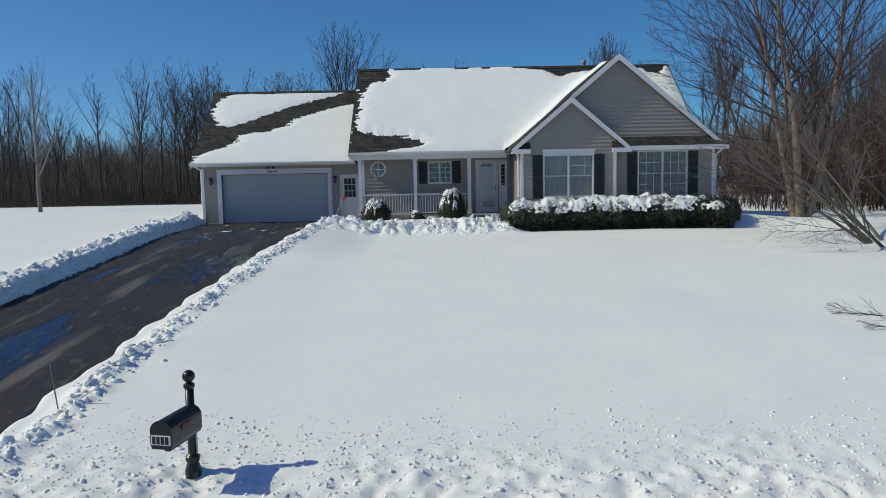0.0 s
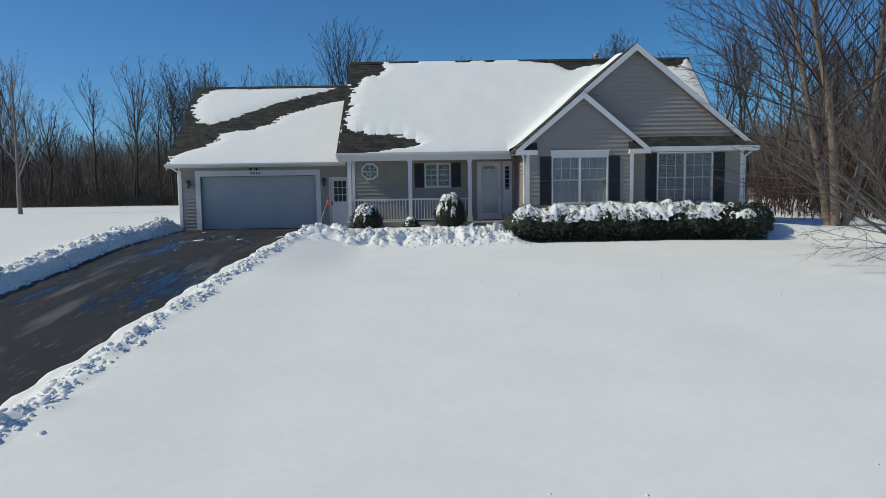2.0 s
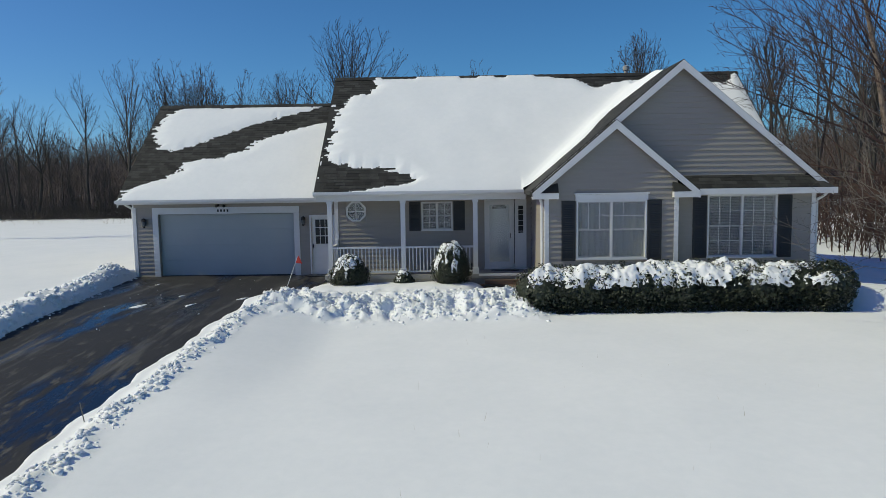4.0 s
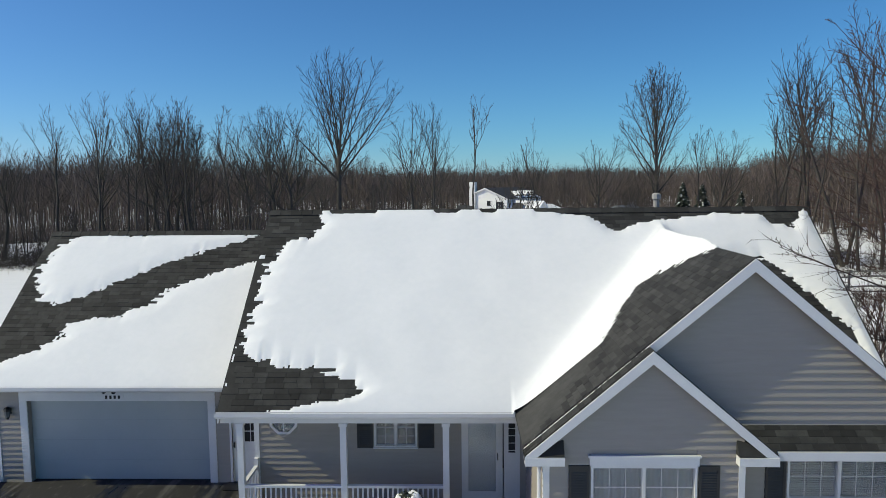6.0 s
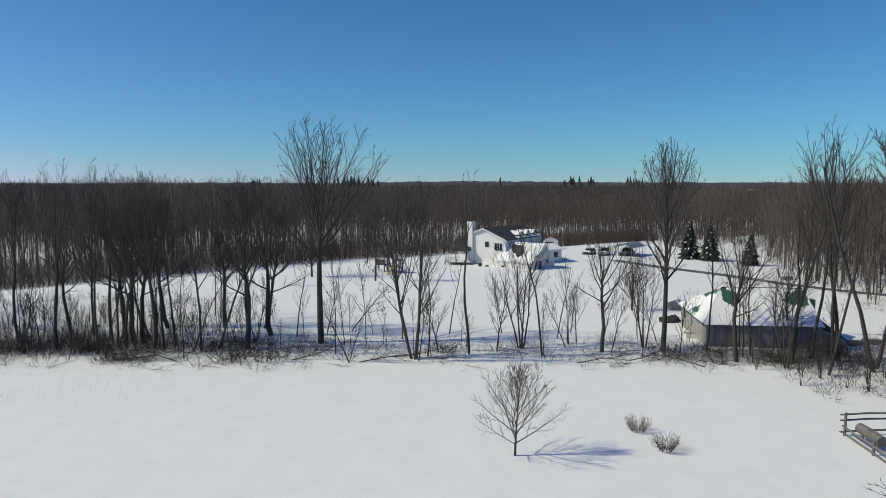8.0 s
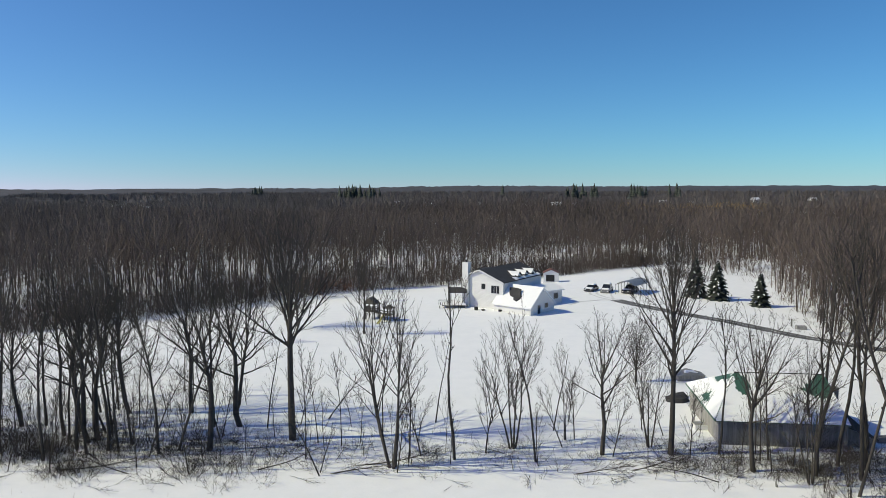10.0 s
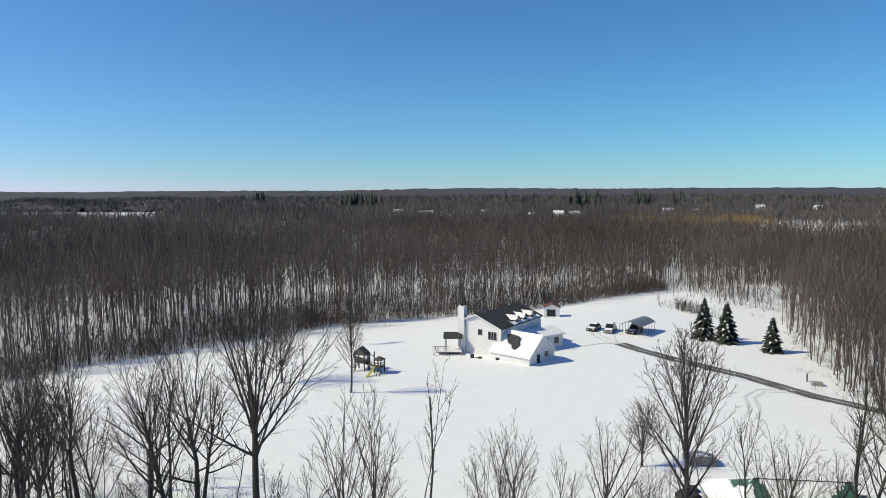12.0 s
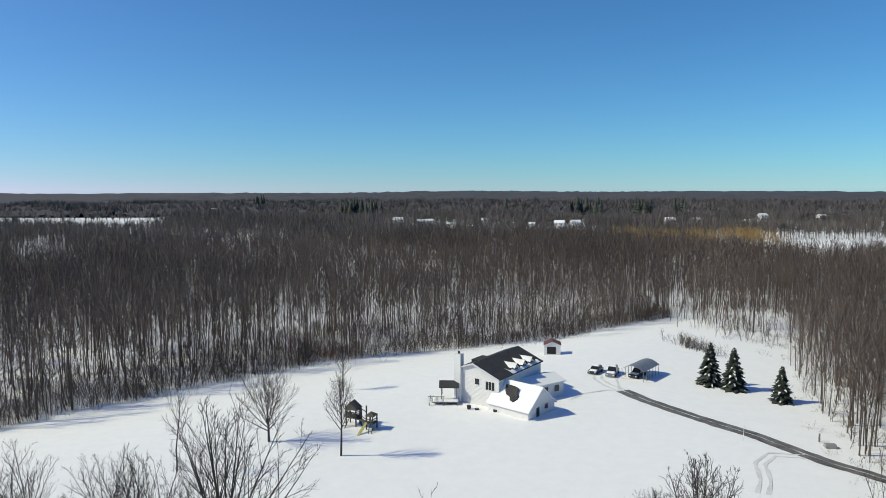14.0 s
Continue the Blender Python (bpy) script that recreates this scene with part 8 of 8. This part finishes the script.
for j in range(31):
    y_ = -6.05 + j * 0.1
    for i in range(36):
        x_ = 6.62 + i * 0.2 + (0.1 if j % 2 else 0.0)
        if x_ > 13.3 or inside(x_, y_, BED) or (x_ < 11.4 and y_ > -4.7):
            continue
        if made < 300 and y_ > -5.65:
            b = new("brick", brick_mesh)
            b.parent = path
            b.location = (x_, y_, rb.uniform(0, 0.004))
            b.rotation_euler = (0, 0, rb.gauss(0, 0.02))
            made += 1
        else:
            rest.add([(x_ + p[0], y_ + p[1], p[2] + 0.001) for p in unit.v], unit.f)
r_ = part("brick_field", rest, BRICK, None, kind="stuff")
r_.parent = path
part("step_riser", Shape().box(11.8, 13.38, -3.20, -3.06, 0.0, 0.17), BRICK, house)
solid("path_mat", Shape().box(11.75, 12.5, -3.75, -3.3, 0.034, 0.06), BLACK, "dark folded doormat on the brick path", "mat")

# ---- loose snow ----
def clod(seed, points=13):
    """A broken angular block of snow: the hull of a few points in a squat box, turned at random."""
    r = random.Random(seed)
    bm = bmesh.new()
    turn = Euler((r.uniform(-0.7, 0.7), r.uniform(-0.7, 0.7), r.uniform(0, 6.28))).to_matrix()
    for k in range(points):
        d = Vector((r.gauss(0, 1), r.gauss(0, 1), r.gauss(0, 1))).normalized()
        d *= r.uniform(0.8, 1.0) / max(abs(d.x), abs(d.y), abs(d.z)) ** 0.7
        bm.verts.new(turn @ Vector((d.x * 1.1, d.y * 0.85, d.z * 0.7)))
    bmesh.ops.convex_hull(bm, input=bm.verts)
    bmesh.ops.delete(bm, geom=[q for q in bm.verts if not q.link_faces], context="VERTS")
    bmesh.ops.triangulate(bm, faces=bm.faces)
    bm.verts.index_update()
    v = np.array([tuple(q.co) for q in bm.verts])
    f = np.array([[w.index for w in q.verts] for q in bm.faces])
    bm.free()
    return v, f


CLOD = [clod(k) for k in range(16)]
CRUMB = [clod(k, 6) for k in range(40, 52)]
g = np.random.default_rng(31)


def chunks(name, x, y, size, label, lift=0.3, kinds=CLOD):
    z = np.maximum(snow_top(x, y), land(x, y)) + size * lift
    v, f = stamp(kinds, np.stack([x, y, z], -1), g.uniform(0, 6.28, len(x)), np.stack([size * g.uniform(0.8, 1.4, len(x)), size * g.uniform(0.7, 1.1, len(x))], -1), g.integers(0, len(kinds), len(x)))
    return field(name, v, f, CLUMPS, label, "snow")


def sizes(n, small, large, power=3.0):
    return small + (large - small) * g.random(n) ** power


n = 1100
y = g.uniform(-29.5, -0.4, n)
chunks("bank_chunks", drive_left(y) - 0.45 + g.normal(0, 0.22, n), y, sizes(n, 0.02, 0.11), "broken chunks of ploughed snow along the driveway bank", 0.15)
n = 1000
y = g.uniform(-29.5, -0.4, n)
chunks("bank_foot_chunks", drive_left(y) - 0.06 + g.normal(0, 0.10, n), y, sizes(n, 0.015, 0.10), "rough clods of ploughed snow at the driveway edge", 0.15)
n = 2400
y = g.uniform(-29, -6.8, n)
chunks("edge_chunks", drive_right(y) + 0.84 + g.normal(0, 0.14, n), y, sizes(n, 0.012, 0.075), "crumbled snow along the driveway edge", 0.15)
n = 3400
x = g.uniform(5.9, 13.3, n)
y = -7.05 + 0.05 * (x - 6.5) + g.normal(0, 0.42, n)
chunks("berm_chunks", x, y, sizes(n, 0.012, 0.07, 3.0), "shovelled snow chunks heaped beside the path", -0.1)
n = 4200
y = -27.0 + 4.2 * g.random(n) ** 0.8
x = g.uniform(2, 18, n)
keep_ = (drive_mask(x, y) < 0.1) & (g.random(n) < ramp01(-y, 23.6, 25.4) + 0.02)
chunks("roadside_chunks", x[keep_], y[keep_], sizes(n, 0.007, 0.034, 3.0)[keep_], "churned snow thrown up by the road plough", 0.1)
n = 15000
y = -27.0 + 4.0 * g.random(n) ** 0.75
x = g.uniform(2, 18, n)
keep_ = (drive_mask(x, y) < 0.1) & (g.random(n) < ramp01(-y, 23.4, 25.0))
chunks("roadside_crumbs", x[keep_], y[keep_], sizes(n, 0.006, 0.02, 2.0)[keep_], "crumbs of churned snow beside the road", 0.2, CRUMB)
n = 26
x, y = g.uniform(0.5, 5.0, n), g.uniform(-9, -1, n)
chunks("driveway_scraps", x, y, np.abs(g.normal(0, 0.014, n)) + 0.006, "small scraps of snow on the cleared driveway", 0.2)
for n, (x_, y_, a_, l_) in enumerate(((2.2, -6.3, 76, 0.34), (2.75, -4.6, 70, 0.14), (3.6, -6.2, 72, 0.26), (4.75, -5.2, 60, 0.24), (1.0, -2.2, 20, 0.1))):
    scrap = Shape()
    r = random.Random(n)
    rim = [(math.cos(k * math.pi / 6) * l_ * r.uniform(0.45, 1.15), math.sin(k * math.pi / 6) * l_ * 0.32 * r.uniform(0.35, 1.3)) for k in range(12)]
    m = pose(x_, y_, float(land(np.array(x_), np.array(y_))) + 0.003, 0, 0, a_)
    rings = [m @ Vector((a * q, b * q, z)) for q, z in ((1.0, 0.0), (0.82, 0.016), (0.4, 0.02)) for a, b in rim]
    scrap.add(rings, [(j * 12 + k, j * 12 + (k + 1) % 12, j * 12 + 12 + (k + 1) % 12, j * 12 + 12 + k) for j in range(2) for k in range(12)] + [tuple(range(24, 36))])
    solid("snow_scrap", scrap, CLUMPS, "thin scrap of packed snow lying on black asphalt", "snow", group="driveway snow scraps", smooth=True)

# ---- mailbox, stakes, flag ----
mail = thing("mailbox", (7.38, -25.25, -1.43), "black post-mounted mailbox with a ball finial", "mailbox")
mx, my, mz = 7.38, -25.25, -1.43
part("post", Shape().tube([(mx, my, mz - 0.3), (mx, my, mz + 0.92)], [0.045, 0.045], 12), BLACK, mail, smooth=True)
part("post_base", Shape().tube([(mx, my, mz - 0.05), (mx, my, mz + 0.02), (mx, my, mz + 0.10), (mx, my, mz + 0.13), (mx, my, mz + 0.17), (mx, my, mz + 0.2)], [0.09, 0.085, 0.06, 0.075, 0.075, 0.045], 12), BLACK, mail)
part("collar", Shape().tube([(mx, my, mz + 0.9), (mx, my, mz + 0.92), (mx, my, mz + 0.95), (mx, my, mz + 0.97)], [0.045, 0.058, 0.058, 0.03], 12), BLACK, mail)
part("ball_finial", lump((mx, my, mz + 1.035), (0.066, 0.066, 0.066), 0, 0.0, 16, 10), BLACK, mail, smooth=True)
def mb(a, b, z):
    """Box coordinates: a along the box towards the road, b across it, z above the snow."""
    return (mx - 0.2 * a + 0.98 * b, my - 0.98 * a - 0.2 * b, mz + z + 0.03)


prof = [(-0.1, 0.42), (0.1, 0.42), (0.115, 0.46), (0.115, 0.60)] + [(0.115 * math.cos(math.pi * k / 10), 0.60 + 0.10 * math.sin(math.pi * k / 10)) for k in range(1, 10)] + [(-0.115, 0.60), (-0.115, 0.46)]
body = Shape().add([mb(a, b, z) for a in (-0.02, 0.52) for b, z in prof], [tuple(range(len(prof))), tuple(range(len(prof), 2 * len(prof)))[::-1], *[(i, i + len(prof), (i + 1) % len(prof) + len(prof), (i + 1) % len(prof)) for i in range(len(prof))]])
box = part("box", body, BLACK, mail)
part("box_door", Shape().add([mb(a, b * 1.03, 0.56 + (z - 0.56) * 1.03) for a in (0.522, 0.545) for b, z in prof], [tuple(range(len(prof))), tuple(range(len(prof), 2 * len(prof)))[::-1], *[(i, i + len(prof), (i + 1) % len(prof) + len(prof), (i + 1) % len(prof)) for i in range(len(prof))]]), BLACK, box)
plate = part("number_plate", Shape().hexa([mb(0.547, -0.105, 0.46), mb(0.553, -0.105, 0.46), mb(0.553, 0.105, 0.46), mb(0.547, 0.105, 0.46)], [mb(0.547, -0.105, 0.56), mb(0.553, -0.105, 0.56), mb(0.553, 0.105, 0.56), mb(0.547, 0.105, 0.56)]), WHITE, box, "white plate with dark bars")
for k in range(4):
    b0 = -0.09 + k * 0.047
    part("bar", Shape().hexa([mb(0.554, b0, 0.472), mb(0.558, b0, 0.472), mb(0.558, b0 + 0.034, 0.472), mb(0.554, b0 + 0.034, 0.472)], [mb(0.554, b0, 0.548), mb(0.558, b0, 0.548), mb(0.558, b0 + 0.034, 0.548), mb(0.554, b0 + 0.034, 0.548)]), BLACK, plate)
part("mail_flag", Shape().hexa([mb(0.2, 0.118, 0.56), mb(0.36, 0.118, 0.56), mb(0.36, 0.126, 0.56), mb(0.2, 0.126, 0.56)], [mb(0.2, 0.118, 0.61), mb(0.36, 0.118, 0.61), mb(0.36, 0.126, 0.61), mb(0.2, 0.126, 0.61)]), RUST, box)
part("arm", Shape().hexa([mb(-0.03, -0.03, 0.36), mb(0.45, -0.03, 0.36), mb(0.45, 0.03, 0.36), mb(-0.03, 0.03, 0.36)], [mb(-0.03, -0.03, 0.418), mb(0.45, -0.03, 0.418), mb(0.45, 0.03, 0.418), mb(-0.03, 0.03, 0.418)]), BLACK, mail)
part("mounting_strap", Shape().box(mx + 0.046, mx + 0.052, my - 0.02, my + 0.02, mz + 0.12, mz + 0.42), METAL, mail)

for x_, y_, h_, lx in ((5.1, -23.6, 0.7, -0.1), (4.95, -14.2, 0.3, -0.08)):
    z_ = float(snow_top(np.array(x_), np.array(y_)))
    solid("driveway_stake", Shape().tube([(x_, y_, z_ - 0.2), (x_ + lx, y_, z_ + h_)], [0.009, 0.008], 6), LOG, "thin grey stake marking the driveway edge", "stake")
flag = thing("marker_flag", (6.2, -6.4, 0.3), "thin marker rod with a small red flag", "flag")
part("rod", Shape().tube([(6.18, -6.42, 0.1), (6.62, -6.3, 1.32)], [0.009, 0.007], 6), WHITE, flag)
part("pennant", Shape().add([(6.55, -6.32, 1.15), (6.63, -6.3, 1.34), (6.72, -6.27, 1.12), (6.56, -6.30, 1.15), (6.64, -6.28, 1.34), (6.73, -6.25, 1.12)], [(0, 1, 2), (5, 4, 3), (0, 3, 4, 1), (1, 4, 5, 2), (2, 5, 3, 0)]), RED, flag)

# dry stalks in the snow at the edge of the back lawn
g = np.random.default_rng(77)
x = np.concatenate([g.uniform(-45, -6, 260), g.uniform(10, 24, 40)])
y = np.concatenate([g.uniform(34, 46, 260), g.uniform(-18, -9, 40)])
blade = [(np.array([(-0.006, 0, 0), (0.006, 0, 0), (0.05 * k, 0.02, 1.0)]), np.array([(0, 1, 2)])) for k in (-2, -1, 0, 1, 2)]
sc = g.uniform(0.2, 0.6, len(x)) * np.where(y < 0, 0.4, 1)
v, f = stamp(blade, np.stack([x, y, snow_top(x, y) - 0.03], -1), g.uniform(0, 6, len(x)), np.stack([sc * 2.5, sc], -1), g.integers(0, 5, len(x)))
field("dry_stalks", v, f, material("dry_stalk", (0.20, 0.15, 0.09), (0.34, 0.27, 0.18), 2.0, 0.9), "dry grass stalks poking through the snow", "grass")
